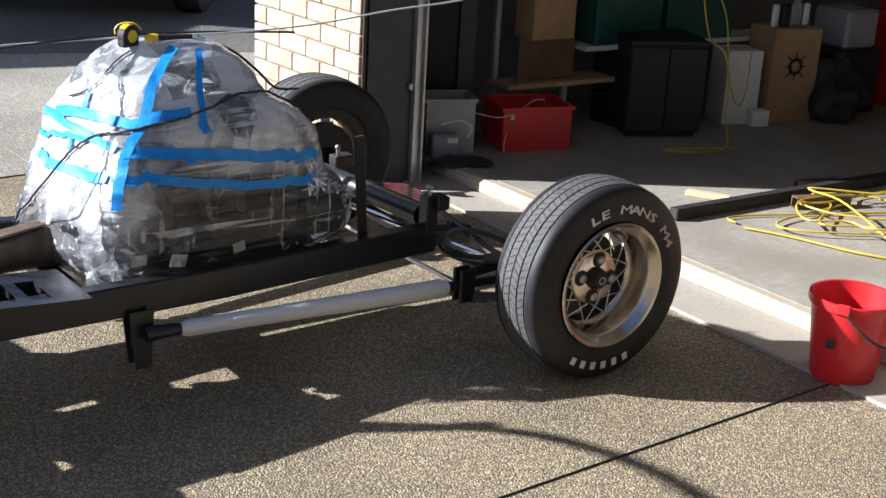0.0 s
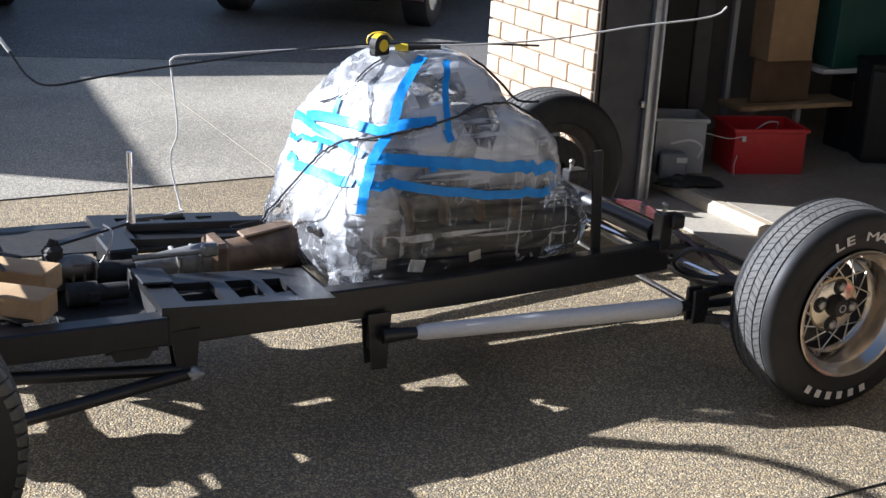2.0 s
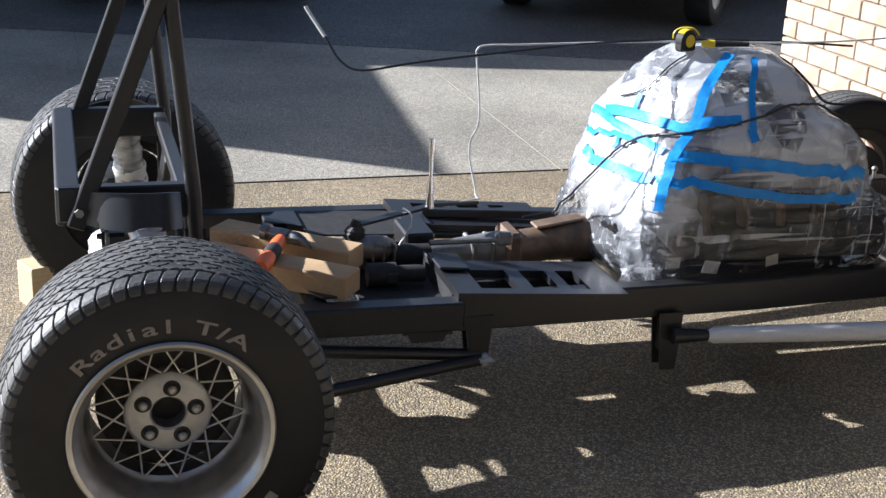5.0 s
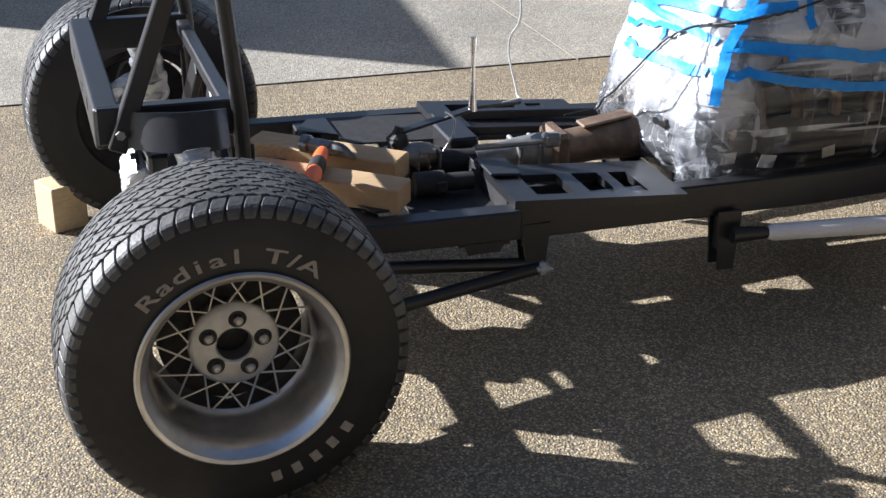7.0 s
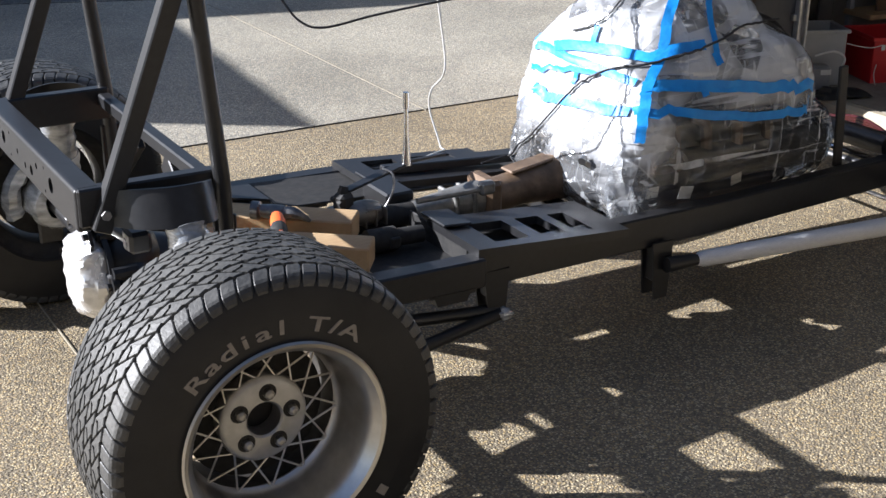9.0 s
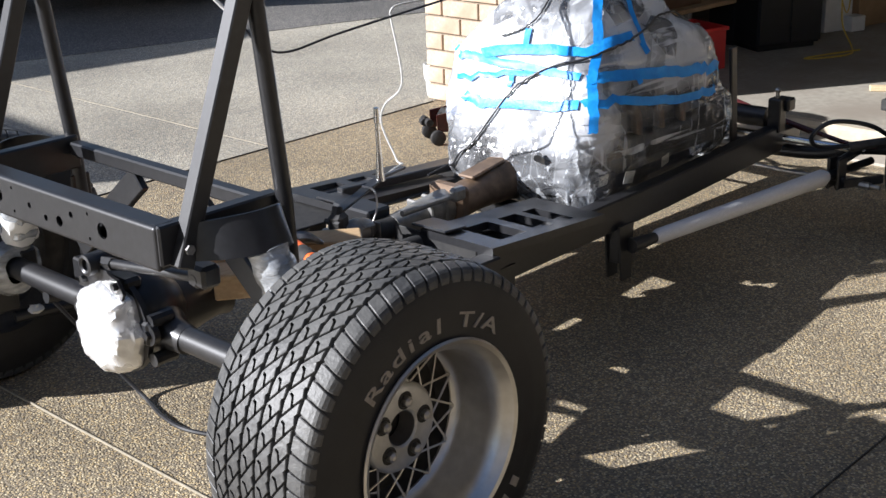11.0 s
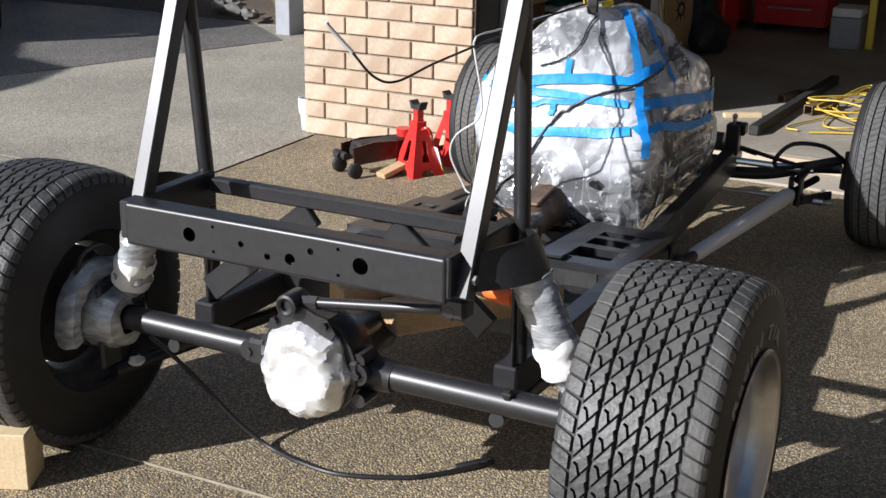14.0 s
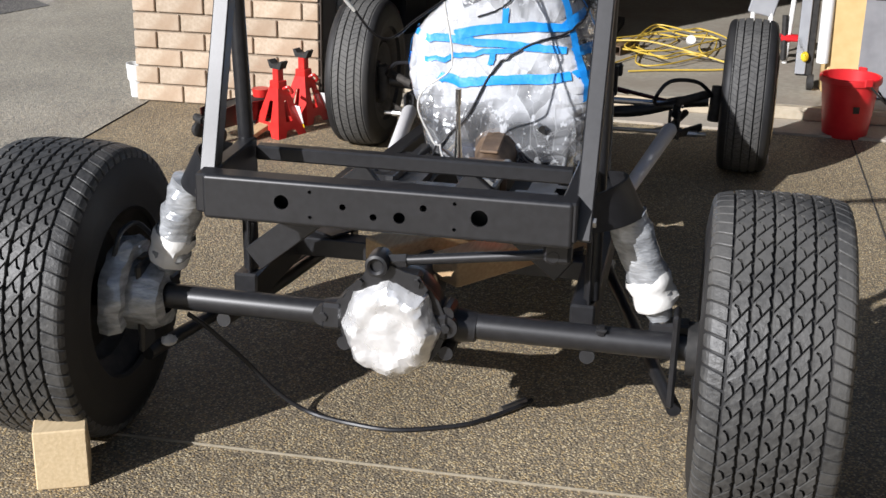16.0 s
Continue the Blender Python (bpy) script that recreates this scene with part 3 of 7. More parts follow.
# ---- wheels ----
def rear_tyre_blocks(R, W, n=44, cols=5):
    """Raised all-season tread: slanted hooked blocks in zigzag columns, with broad slanted blocks on both shoulders."""
    g = Geo()
    da, edge = 2 * math.pi / n, 0.335
    cw = 2 * edge / cols
    # one block: u across its column, v along the tread; one side steps and a hooked slit cuts in from below
    outline = [(0.12, 0.12), (0.46, 0.46), (0.34, 0.80), (0.17, 0.90), (0.22, 0.99), (0.44, 0.92), (0.58, 0.58), (0.94, 0.94), (0.82, 1.27), (0.94, 1.38), (0.89, 1.79), (0.08, 0.98), (0.05, 0.55)]
    c = len(outline)
    ou, ov = 0.5, 0.95

    def at(w, an, r):
        return (r * math.cos(an), -r * math.sin(an), w * W)
    for ri in range(cols):
        w0 = -edge + cw * ri
        off = 0.86 * ri + 0.2 * (ri % 2)
        for k in range(n):
            v = []
            for grow, drop in ((1.05, 0.010), (1.0, 0.0014), (0.93, 0.0)):
                for u, q in outline:
                    an = da * (k + off + ov + (q - ov) * grow - 0.5)
                    w = w0 + cw * (ou + (u - ou) * grow)
                    v.append(at(w, an, R - 0.017 * (abs(w) / 0.5) ** 3 - drop))
            f = [tuple(range(2 * c, 3 * c))]
            for lv in (0, c):
                f += [(lv + i, lv + (i + 1) % c, lv + c + (i + 1) % c, lv + c + i) for i in range(c)]
            g.add(v, f)
    # shoulder blocks that roll over the edge, slanted the other way
    for e in (-1, 1):
        for k in range(3 * n // 2):
            mid, v = da * (k / 1.5 + (0.3 if e > 0 else 0.7)), []
            rows = ((0.347, 0.0057, 0.265), (0.362, 0.0064, 0.290), (0.405, 0.0091, 0.298), (0.440, 0.0120, 0.296), (0.460, 0.0158, 0.285), (0.476, 0.0228, 0.262), (0.485, 0.0310, 0.210))
            for grow, low in ((1.04, 0.008), (1.0, 0.0012), (0.88, 0.0)):
                for w, dr, half in rows:
                    bend = -0.30 * e * (w - 0.346) / 0.13
                    for sgn in (-1, 1):
                        v.append(at(e * (w - 0.4 * low), mid + (sgn * half * grow + bend) * da, R - dr - low))
            m = 2 * len(rows)
            f = [(2 * m + 2 * i, 2 * m + 2 * i + 1, 2 * m + 2 * i + 3, 2 * m + 2 * i + 2) for i in range(len(rows) - 1)]
            for lv in (0, m):
                f += [(lv + 2 * i, lv + 2 * i + 2, lv + m + 2 * i + 2, lv + m + 2 * i) for i in range(len(rows) - 1)]
                f += [(lv + 2 * i + 1, lv + m + 2 * i + 1, lv + m + 2 * i + 3, lv + 2 * i + 3) for i in range(len(rows) - 1)]
                f += [(lv, lv + m, lv + m + 1, lv + 1), (lv + m - 2, lv + m - 1, lv + 2 * m - 1, lv + 2 * m - 2)]
            g.add(v, f)
    return g


def tyre_profile(R, W, r_in, grooves=(), bead=0.72):
    """Half-round section of a tyre: (radius, width) from one bead over the tread to the other."""
    h = W / 2
    pts = [(r_in, h * bead), (r_in + 0.008, h * (bead + 0.06)), (r_in + 0.018, h * max(0.97, bead + 0.05)), (r_in + (R - r_in) * 0.45, h * 1.025), (R - 0.075, h * 1.02), (R - 0.055, h * 1.005), (R - 0.036, h * 0.985), (R - 0.024, h * 0.958), (R - 0.0145, h * 0.915), (R - 0.008, h * 0.84), (R - 0.004, h * 0.72)]
    side = [(r, -w) for r, w in reversed(pts)]
    mid = []
    for w in grooves:
        for dw, depth in ((0.004, 0), (0.003, 0.008), (-0.003, 0.008), (-0.004, 0)):
            mid.append((R - 0.010 * (abs(w) / h) ** 2 - depth, w + dw))
    mid.sort(key=lambda q: -q[1])
    return pts + mid + side


def star_spokes(g, r0, r1, z0, z1, n, rad):
    """Crossing wire-style spokes between a hub ring and a rim ring."""
    for k in range(n):
        a = 2 * math.pi * k / n
        for s in (-1, 1):
            b = a + s * 2 * math.pi / n * 1.0
            g.tube([(r0 * math.cos(a), r0 * math.sin(a), z0), (r1 * math.cos(b), r1 * math.sin(b), z1)], rad, 5, cap=False)


def arc_text(g, text, size, r, z, a_mid, advance, m, inward=False):
    """Letters set along an arc on the tyre's side wall; inward turns their feet outwards."""
    n = len(text)
    for i, ch in enumerate(text):
        if ch == " ":
            continue
        v, f = glyphs(ch, size)
        xs = [p[0] for p in v]
        mid = (min(xs) + max(xs)) / 2
        off = (i - (n - 1) / 2) * advance
        if inward:
            a = a_mid + off
            t = Matrix.Rotation(a + math.pi / 2, 4, "Z")
        else:
            a = a_mid - off
            t = Matrix.Rotation(a - math.pi / 2, 4, "Z")
        t = m @ Matrix.Translation((r * math.cos(a), r * math.sin(a), z)) @ t @ Matrix.Diagonal((1.75, 1, 1, 1)) @ Matrix.Translation((-mid, -size * 0.35, 0))
        g.add(v, f, t)


def wheel(parent, centre, out, R, W, rim_r, dish, rear, spin=0.0):
    """One wheel with its tyre; out is the way its outer side faces."""
    m = axis_pose(centre, out, (0, 0, 1)) @ pose(0, 0, 0, 0, 0, spin)
    hub = new("wheel")
    hub.parent = parent
    POSES[hub] = POSES[parent]
    hub["label"] = "wide rear wheel with a deep polished rim" if rear else "narrow front wheel with a polished lattice rim"
    r_in = rim_r - 0.016
    g = Geo()
    grooves = () if rear else (-0.066, -0.040, -0.0035, 0.031, 0.061)
    prof = tyre_profile(R - (0.0085 if rear else 0), W, r_in, grooves, 0.94 if rear else 0.78)
    g.lathe(prof, m, 96)
    part("tyre", g, RUBBER, hub, "black rubber tyre with a dusty side wall")
    g = Geo()
    if rear:
        bl = rear_tyre_blocks(R, W)
        g.add(bl.v, bl.f, m)
    else:
        h = W / 2
        bands = [(-0.45, -0.325), (-0.305, -0.20), (-0.17, -0.03), (-0.005, 0.135), (0.165, 0.285), (0.31, 0.45)]
        for bi, (w0, w1) in enumerate(bands):
            n = 110 if bi in (0, 5) else 84
            for k in range(n):
                a0, a1 = 2 * math.pi * (k + 0.06) / n, 2 * math.pi * (k + 0.94) / n
                sk = (0.25 if bi in (0, 5) else 0.6) * 2 * math.pi / n * (1 if bi % 2 else -1)
                v = []
                for top in (0, 1):
                    for w, a in ((w0, a0), (w1, a0 + sk), (w1, a1 + sk), (w0, a1)):
                        r = R - 0.021 * (abs(w) / 0.5) ** 2.6 + (0.0018 if top else -0.006)
                        v.append((r * math.cos(a), r * math.sin(a), w * W))
                g.add(v, [(4, 5, 6, 7), (0, 1, 5, 4), (1, 2, 6, 5), (2, 3, 7, 6), (3, 0, 4, 7)], m)
    part("tread", g, TREAD if rear else TREAD_DUSTY, hub, "worn grey tread blocks", smooth=0)
    # rim: lip, barrel, back
    h = W / 2
    lip = 0.152 if rear else h * 1.04
    face = lip - dish
    g = Geo()
    g.lathe([(r_in - 0.004, lip - 0.012), (rim_r - 0.002, lip - 0.002), (rim_r, lip + 0.002), (rim_r - 0.004, lip + 0.006), (rim_r - 0.012, lip + 0.003), (rim_r - 0.022, lip - 0.012),
             (rim_r - 0.030, lip - 0.022), (rim_r - 0.034, lip - 0.05 if rear else lip - 0.03), (rim_r - 0.040, face + 0.012), (rim_r - 0.046, face), (rim_r - 0.052, face - 0.006), (rim_r - 0.050, face - 0.012)], m, 72)
    rim = part("rim", g, RIM if rear else RIM_WARM, hub, "polished alloy rim, lightly stained")
    g = Geo()
    g.lathe([(rim_r - 0.050, face - 0.012), (rim_r - 0.047, -h * 0.6), (rim_r - 0.02, -h * 0.8), (rim_r - 0.002, -h * 0.86), (rim_r - 0.006, -h * 0.88)], m, 48)
    part("rim_barrel", g, CAST, hub, "inner barrel of the rim")
    r1 = rim_r - 0.045
    r0 = 0.094 if rear else 0.088
    g = Geo()
    sp = Geo()
    star_spokes(sp, r0 - 0.004, r1 + 0.002, face + 0.006, face - 0.004, 14 if rear else 11, 0.0023 if rear else 0.0022)
    g.add(sp.v, sp.f, m)
    part("spoke_lattice", g, RIM, hub)
    hole = 0.036 if rear else 0.026
    g = Geo()
    g.lathe([(hole, face - 0.03), (hole, face + 0.012), (hole + 0.004, face + 0.016), (r0 - 0.012, face + 0.016), (r0 - 0.004, face + 0.012), (r0, face + 0.006), (r0, face - 0.01), (r0 - 0.004, face - 0.03)], m, 48)
    part("hub_plate", g, RIM_GREY if rear else RIM_WARM, hub, "cast centre plate")
    count = 5 if rear else 4
    for k in range(count):
        a = 2 * math.pi * k / count - radians(spin) - 0.14
        g = Geo()
        x, y = 0.059 * math.cos(a), 0.059 * math.sin(a)
        k_ = 1.0 if rear else 1.35
        g.lathe([(0.0, face + 0.034), (0.006 * k_, face + 0.033), (0.0105 * k_, face + 0.028), (0.0115 * k_, face + 0.012), (0.0145 * k_, face + 0.0165)], m @ Matrix.Translation((x, y, 0)), 8)
        # flat black ring paints the shade of a recess round the nut
        ring = Geo()
        ring.lathe([(0.010, face + 0.0168), (0.0185 * k_, face + 0.0172), (0.0190 * k_, face + 0.0162)], m @ Matrix.Translation((x, y, 0)), 16)
        part("nut_recess", ring, INK, hub)
        part("wheel_nut", g, STEEL, hub)
    if not rear:
        g = Geo()
        g.lathe([(0.0, face + 0.048), (0.018, face + 0.047), (0.026, face + 0.043), (0.033, face + 0.030), (0.036, face + 0.014)], m, 32)
        part("centre_cap", g, INK, hub, "small black cap with an emblem")
        g = Geo()
        g.lathe([(0.009, face + 0.0485), (0.011, face + 0.0498), (0.013, face + 0.0490)], m, 20)
        part("emblem", g, RIM_GREY, hub)
    # brake drum and back plate behind the spokes
    g = Geo()
    rd = 0.150 if rear else 0.13
    g.lathe([(0.0, face - 0.035), (rd - 0.008, face - 0.035), (rd, face - 0.04), (rd, face - 0.08), (0.04, face - 0.09)], m, 40)
    part("brake_drum", g, BLACK_DULL, hub)
    return hub, m


CY = 0.04
CH = thing("hot_rod_chassis", (1.3, CY, 0), "satin black hot rod chassis on four alloy wheels, without a body", "car chassis")
RY, FY, RX, FX = 0.812, 0.808, 0.006, 2.698
RZ, FZW = 0.352, 0.309     # wheel centres
near_rear, m_nr = wheel(CH, (RX, CY - RY, RZ), (0, -1, 0), 0.355, 0.296, 0.214, 0.126, True, 6)
far_rear, m_fr = wheel(CH, (RX, CY + RY, RZ), (0, 1, 0), 0.355, 0.296, 0.214, 0.126, True, 40)
ST = radians(-2)
near_front, m_nf = wheel(CH, (FX, CY - FY - 0.006, FZW), (math.sin(ST), -math.cos(ST), 0), 0.310, 0.200, 0.198, 0.096, False, 12)
far_front, m_ff = wheel(CH, (FX, CY + FY - 0.02, FZW), (-math.sin(ST), math.cos(ST), 0), 0.310, 0.200, 0.198, 0.096, False, 30)

for hub, m_, W, texts in ((near_rear, axis_pose((RX, CY - RY, RZ), (0, -1, 0), (0, 0, 1)), 0.296, (("Radial T/A", 0.042, 0.248, 0.09, 0.152),)),
                          (near_front, axis_pose((FX, CY - FY - 0.006, FZW), (math.sin(ST), -math.cos(ST), 0), (0, 0, 1)), 0.206, (("LE MANS M4", 0.038, 0.240, -0.35, 0.168),))):
    for text, size, r, a_mid, adv in texts:
        for i, ch in enumerate(text):
            if ch == " ":
                continue
            g = Geo()
            arc_text(g, ch, size, r, W / 2 * 1.02, a_mid - (i - (len(text) - 1) / 2) * adv, adv, m_)
            part("letter", g, LETTER if hub is near_front else LETTER_DIM, hub, "raised outline lettering" if hub is near_rear else "raised white lettering", smooth=0)
# maker's mark low on each side wall, as plain blocks
for hub, m_, W, a_mid, count, mat_ in ((near_rear, axis_pose((RX, CY - RY, RZ), (0, -1, 0), (0, 0, 1)), 0.296, math.pi + 0.55, 5, LETTER_DIM),
                                       (near_front, axis_pose((FX, CY - FY - 0.006, FZW), (math.sin(ST), -math.cos(ST), 0), (0, 0, 1)), 0.206, math.pi - 0.12, 6, LETTER)):
    for i in range(count):
        g = Geo()
        a = a_mid - (i - (count - 1) / 2) * 0.17
        g.box((0.024, 0.020, 0.003), m_ @ Matrix.Rotation(a, 4, "Z") @ Matrix.Translation((0.256 if hub is near_front else 0.262, 0, W / 2 * 1.02)), 0.001)
        part("maker_mark", g, mat_, hub, "plain pale block")


# ---- chassis frame ----
def mir(p):
    """The mirror place on the other side of the chassis."""
    return (p[0], 2 * CY - p[1], p[2])


def rail(side):
    f = (lambda p: p) if side < 0 else mir
    g = Geo()
    a, b = f((0.08, -0.362, 0.356)), f((0.80, -0.362, 0.343))
    g.beam(a, b, 0.058, 0.078, c=0.005)
    part("rear_rail", g, BLACK, CH)
    g = Geo()
    g.beam(f((0.79, -0.336, 0.337)), f((1.70, -0.276, 0.308)), 0.052, 0.094, c=0.005)
    g.beam(f((1.69, -0.277, 0.308)), f((2.50, -0.222, 0.302)), 0.051, 0.094, c=0.005)
    g.beam(f((2.49, -0.222, 0.302)), f((2.66, -0.205, 0.285)), 0.048, 0.06, c=0.006)
    part("frame_rail", g, BLACK, CH)
    # hanger brackets under the rail
    for x, y, z0, z1, w in ((0.850, -0.335, 0.200, 0.33, 0.078), (1.42, -0.315, 0.118, 0.29, 0.072)):
        g = Geo()
        o = [(-w / 2, z1), (w / 2, z1), (w * 0.36, z0), (w * 0.02 - w * 0.30, z0)]
        for yy in (y - 0.02, y + 0.03):
            p = f((x, yy, 0))
            g.prism(o, 0.007, Matrix.Translation(p) @ pose(0, 0, 0, 90, 0, 0))
        p = f((x, y + 0.008, (z0 + z1) / 2 + 0.02))
        g.box((w * 0.5, 0.044, z1 - z0 - 0.06), pose(*p))
        part("hanger_bracket", g, BLACK, CH)
    # small mounts under the rail
    g = Geo()
    p = f((0.70, -0.36, 0.305))
    g.prism([(-0.065, 0.03), (0.07, 0.03), (0.07, -0.01), (0.055, -0.01), (0.045, -0.028), (-0.04, -0.028), (-0.05, -0.005), (-0.065, -0.005)], 0.05, Matrix.Translation((p[0], p[1] + 0.025, p[2])) @ pose(0, 0, 0, 90, 0, 0))
    part("rail_mount", g, BLACK, CH)
    # pressed floor support: a plate with rectangular openings, its edges turned down
    xs = (0.785, 0.860, 0.968, 1.010, 1.085, 1.118, 1.172, 1.268)
    ys = (-0.118, -0.196, -0.335, -0.374)
    zz = lambda x: 0.404 - (x - 0.76) * 0.072
    g = Geo()
    v = [f((x, y, zz(x) + 0.002 - d)) for d in (0, 0.022) for x in xs for y in ys]
    nx, ny = len(xs), len(ys)
    at = lambda i, j, d: d * nx * ny + i * ny + j
    full = lambda i, j: 0 <= i < nx - 1 and 0 <= j < ny - 1 and not (j == 1 and i in (1, 3, 5))
    fs = []
    for i in range(nx - 1):
        for j in range(ny - 1):
            if not full(i, j):
                continue
            fs += [(at(i, j, 0), at(i + 1, j, 0), at(i + 1, j + 1, 0), at(i, j + 1, 0)), (at(i, j, 1), at(i, j + 1, 1), at(i + 1, j + 1, 1), at(i + 1, j, 1))]
            for di, dj, p, q in ((-1, 0, (i, j), (i, j + 1)), (1, 0, (i + 1, j), (i + 1, j + 1)), (0, -1, (i, j), (i + 1, j)), (0, 1, (i, j + 1), (i + 1, j + 1))):
                if not full(i + di, j + dj):
                    fs.append((at(*p, 0), at(*q, 0), at(*q, 1), at(*p, 1)))
    g.add(v, fs)
    part("floor_support", g, BLACK, CH, "pressed plate with three rectangular openings")
    if side < 0:
        g = Geo()
        g.box((0.50, 0.29, 0.004), pose(1.04, -0.185, 0.337, 0, 2.5, 0))
        part("floor_pan", g, BLACK_DULL, CH, "dull black pan under the floor support")
    if side > 0:
        # panel added across the open frame to keep sun patches off the drive
        g = Geo()
        g.box((0.88, 0.235, 0.006), Matrix.Translation(f((0.93, -0.222, 0.368))) @ pose(0, 0, 0, 0, 2.5, 0))
        part("floor_panel", g, BLACK_DULL, CH, "dull black panel added to shade the drive")
        g = Geo()
        g.beam(f((0.86, -0.20, 0.412)), f((1.32, -0.19, 0.385)), 0.028, 0.026, c=0.003)
        part("floor_rib", g, BLACK, CH)
    g = Geo()
    g.box((0.088, 0.125, 0.008), Matrix.Translation(f((0.822, -0.152, 0.410))) @ pose(0, 0, 0, 0, 5, 0))
    part("top_plate", g, BLACK, CH)


for s in (-1, 1):
    rail(s)

# rear crossmember with a row of round holes
g = Geo()
bm = bmesh.new()
XC = -0.205
ys0, ys1, zt, zb = -0.356, 0.426, 0.727, 0.630
holes = [(0.252, 0.680, 0.016), (0.12, 0.680, 0.007), (0.055, 0.664, 0.0075), (-0.018 + 0.018, 0.667, 0.0125), (-0.05, 0.692, 0.0075), (-0.166, 0.680, 0.018), (0.19, 0.707, 0.004), (0.19, 0.652, 0.004), (-0.115, 0.707, 0.004), (-0.115, 0.652, 0.004)]
outer = [bm.verts.new((XC, y, z)) for y, z in ((ys0 + 0.009, zb + 0.009), (ys1 - 0.009, zb + 0.009), (ys1 - 0.009, zt - 0.009), (ys0 + 0.009, zt - 0.009))]
edges = [bm.edges.new((outer[i], outer[(i + 1) % 4])) for i in range(4)]
rings = []
for hy, hz, hr in holes:
    ring = [bm.verts.new((XC, hy + hr * math.cos(2 * math.pi * k / 14), hz + hr * math.sin(2 * math.pi * k / 14))) for k in range(14)]
    edges += [bm.edges.new((ring[i], ring[(i + 1) % 14])) for i in range(14)]
    rings.append(ring)
bmesh.ops.triangle_fill(bm, use_beauty=True, use_dissolve=False, edges=edges, normal=(-1, 0, 0))
bm.verts.index_update()
fv = [tuple(v.co) for v in bm.verts]
ff = [tuple(v.index for v in q.verts) for q in bm.faces]
bm.free()
g.add(fv, ff)
for hy, hz, hr in holes:
    g.lathe([(hr, 0.0), (hr, 0.006)], axis_pose((XC, hy, hz), (1, 0, 0)), 14)
for z in (zt - 0.003, zb + 0.003):
    g.box((0.044, ys1 - ys0 - 0.018, 0.006), pose(XC + 0.031, (ys0 + ys1) / 2, z), 0.001)
for y in (ys0 + 0.003, ys1 - 0.003):
    g.box((0.044, 0.006, zt - zb - 0.018), pose(XC + 0.031, y, (zt + zb) / 2), 0.001)
g.box((0.006, ys1 - ys0 - 0.004, zt - zb - 0.006), pose(XC + 0.053, CY - 0.002, (zt + zb) / 2), 0.001)
q = [(XC + 0.0095, ys0 + 0.0095, zb + 0.0095), (XC + 0.0095, ys1 - 0.0095, zb + 0.0095), (XC + 0.0095, ys1 - 0.0095, zt - 0.0095), (XC + 0.0095, ys0 + 0.0095, zt - 0.0095)]
for k in range(4):
    g.tube([q[k], q[(k + 1) % 4]], 0.0095, 20, cap=False)
    g.blob((0.0095, 0.0095, 0.0095), pose(*q[k]), 14, 8)
part("crossmember", g, BLACK, CH, "channel crossmember drilled with round holes")
g = Geo()
g.beam((0.095, ys0 + 0.03, 0.695), (0.095, ys1 - 0.02, 0.698), 0.034, 0.034, c=0.004)
part("inner_crossbar", g, BLACK, CH)
g = Geo()
g.beam((0.095, -0.073, 0.668), (0.090, -0.315, 0.472), 0.064, 0.022, up=(1, 0, 0))
part("diagonal_brace", g, BLACK, CH)
g = Geo()
g.beam((0.095, 0.133, 0.668), (0.088, 0.42, 0.435), 0.064, 0.022, up=(1, 0, 0))
part("diagonal_brace", g, BLACK, CH)
g = Geo()
g.beam((0.42, -0.36, 0.36), (0.42, 0.44, 0.36), 0.06, 0.05)
part("mid_crossmember", g, BLACK, CH)
for f in (lambda p: p, mir):
    g = Geo()
    o = [f(p) for p in ((0.385, -0.235, 0), (0.437, -0.325, 0), (0.488, -0.325, 0), (0.488, -0.165, 0))]
    g.prism([p[:2] for p in o], 0.006, pose(0, 0, 0.392))
    part("gusset", g, BLACK, CH, "flat gusset plate on the rail")
# black pan added for the dark housing and bracket there; also blocks sun below
g = Geo()
g.box((0.235, 0.42, 0.006), pose(0.675, -0.105, 0.336), 0.002)
g.box((0.006, 0.30, 0.060), pose(0.789, -0.165, 0.366), 0.002)
g.box((0.235, 0.006, 0.050), pose(0.675, 0.104, 0.358), 0.002)
part("linkage_pan", g, BLACK_DULL, CH, "dull black pan standing in for dark parts under the gear linkage")
g = Geo()
g.beam((1.30, -0.29, 0.30), (1.30, 0.37, 0.30), 0.06, 0.04)
part("gearbox_crossmember", g, BLACK, CH)

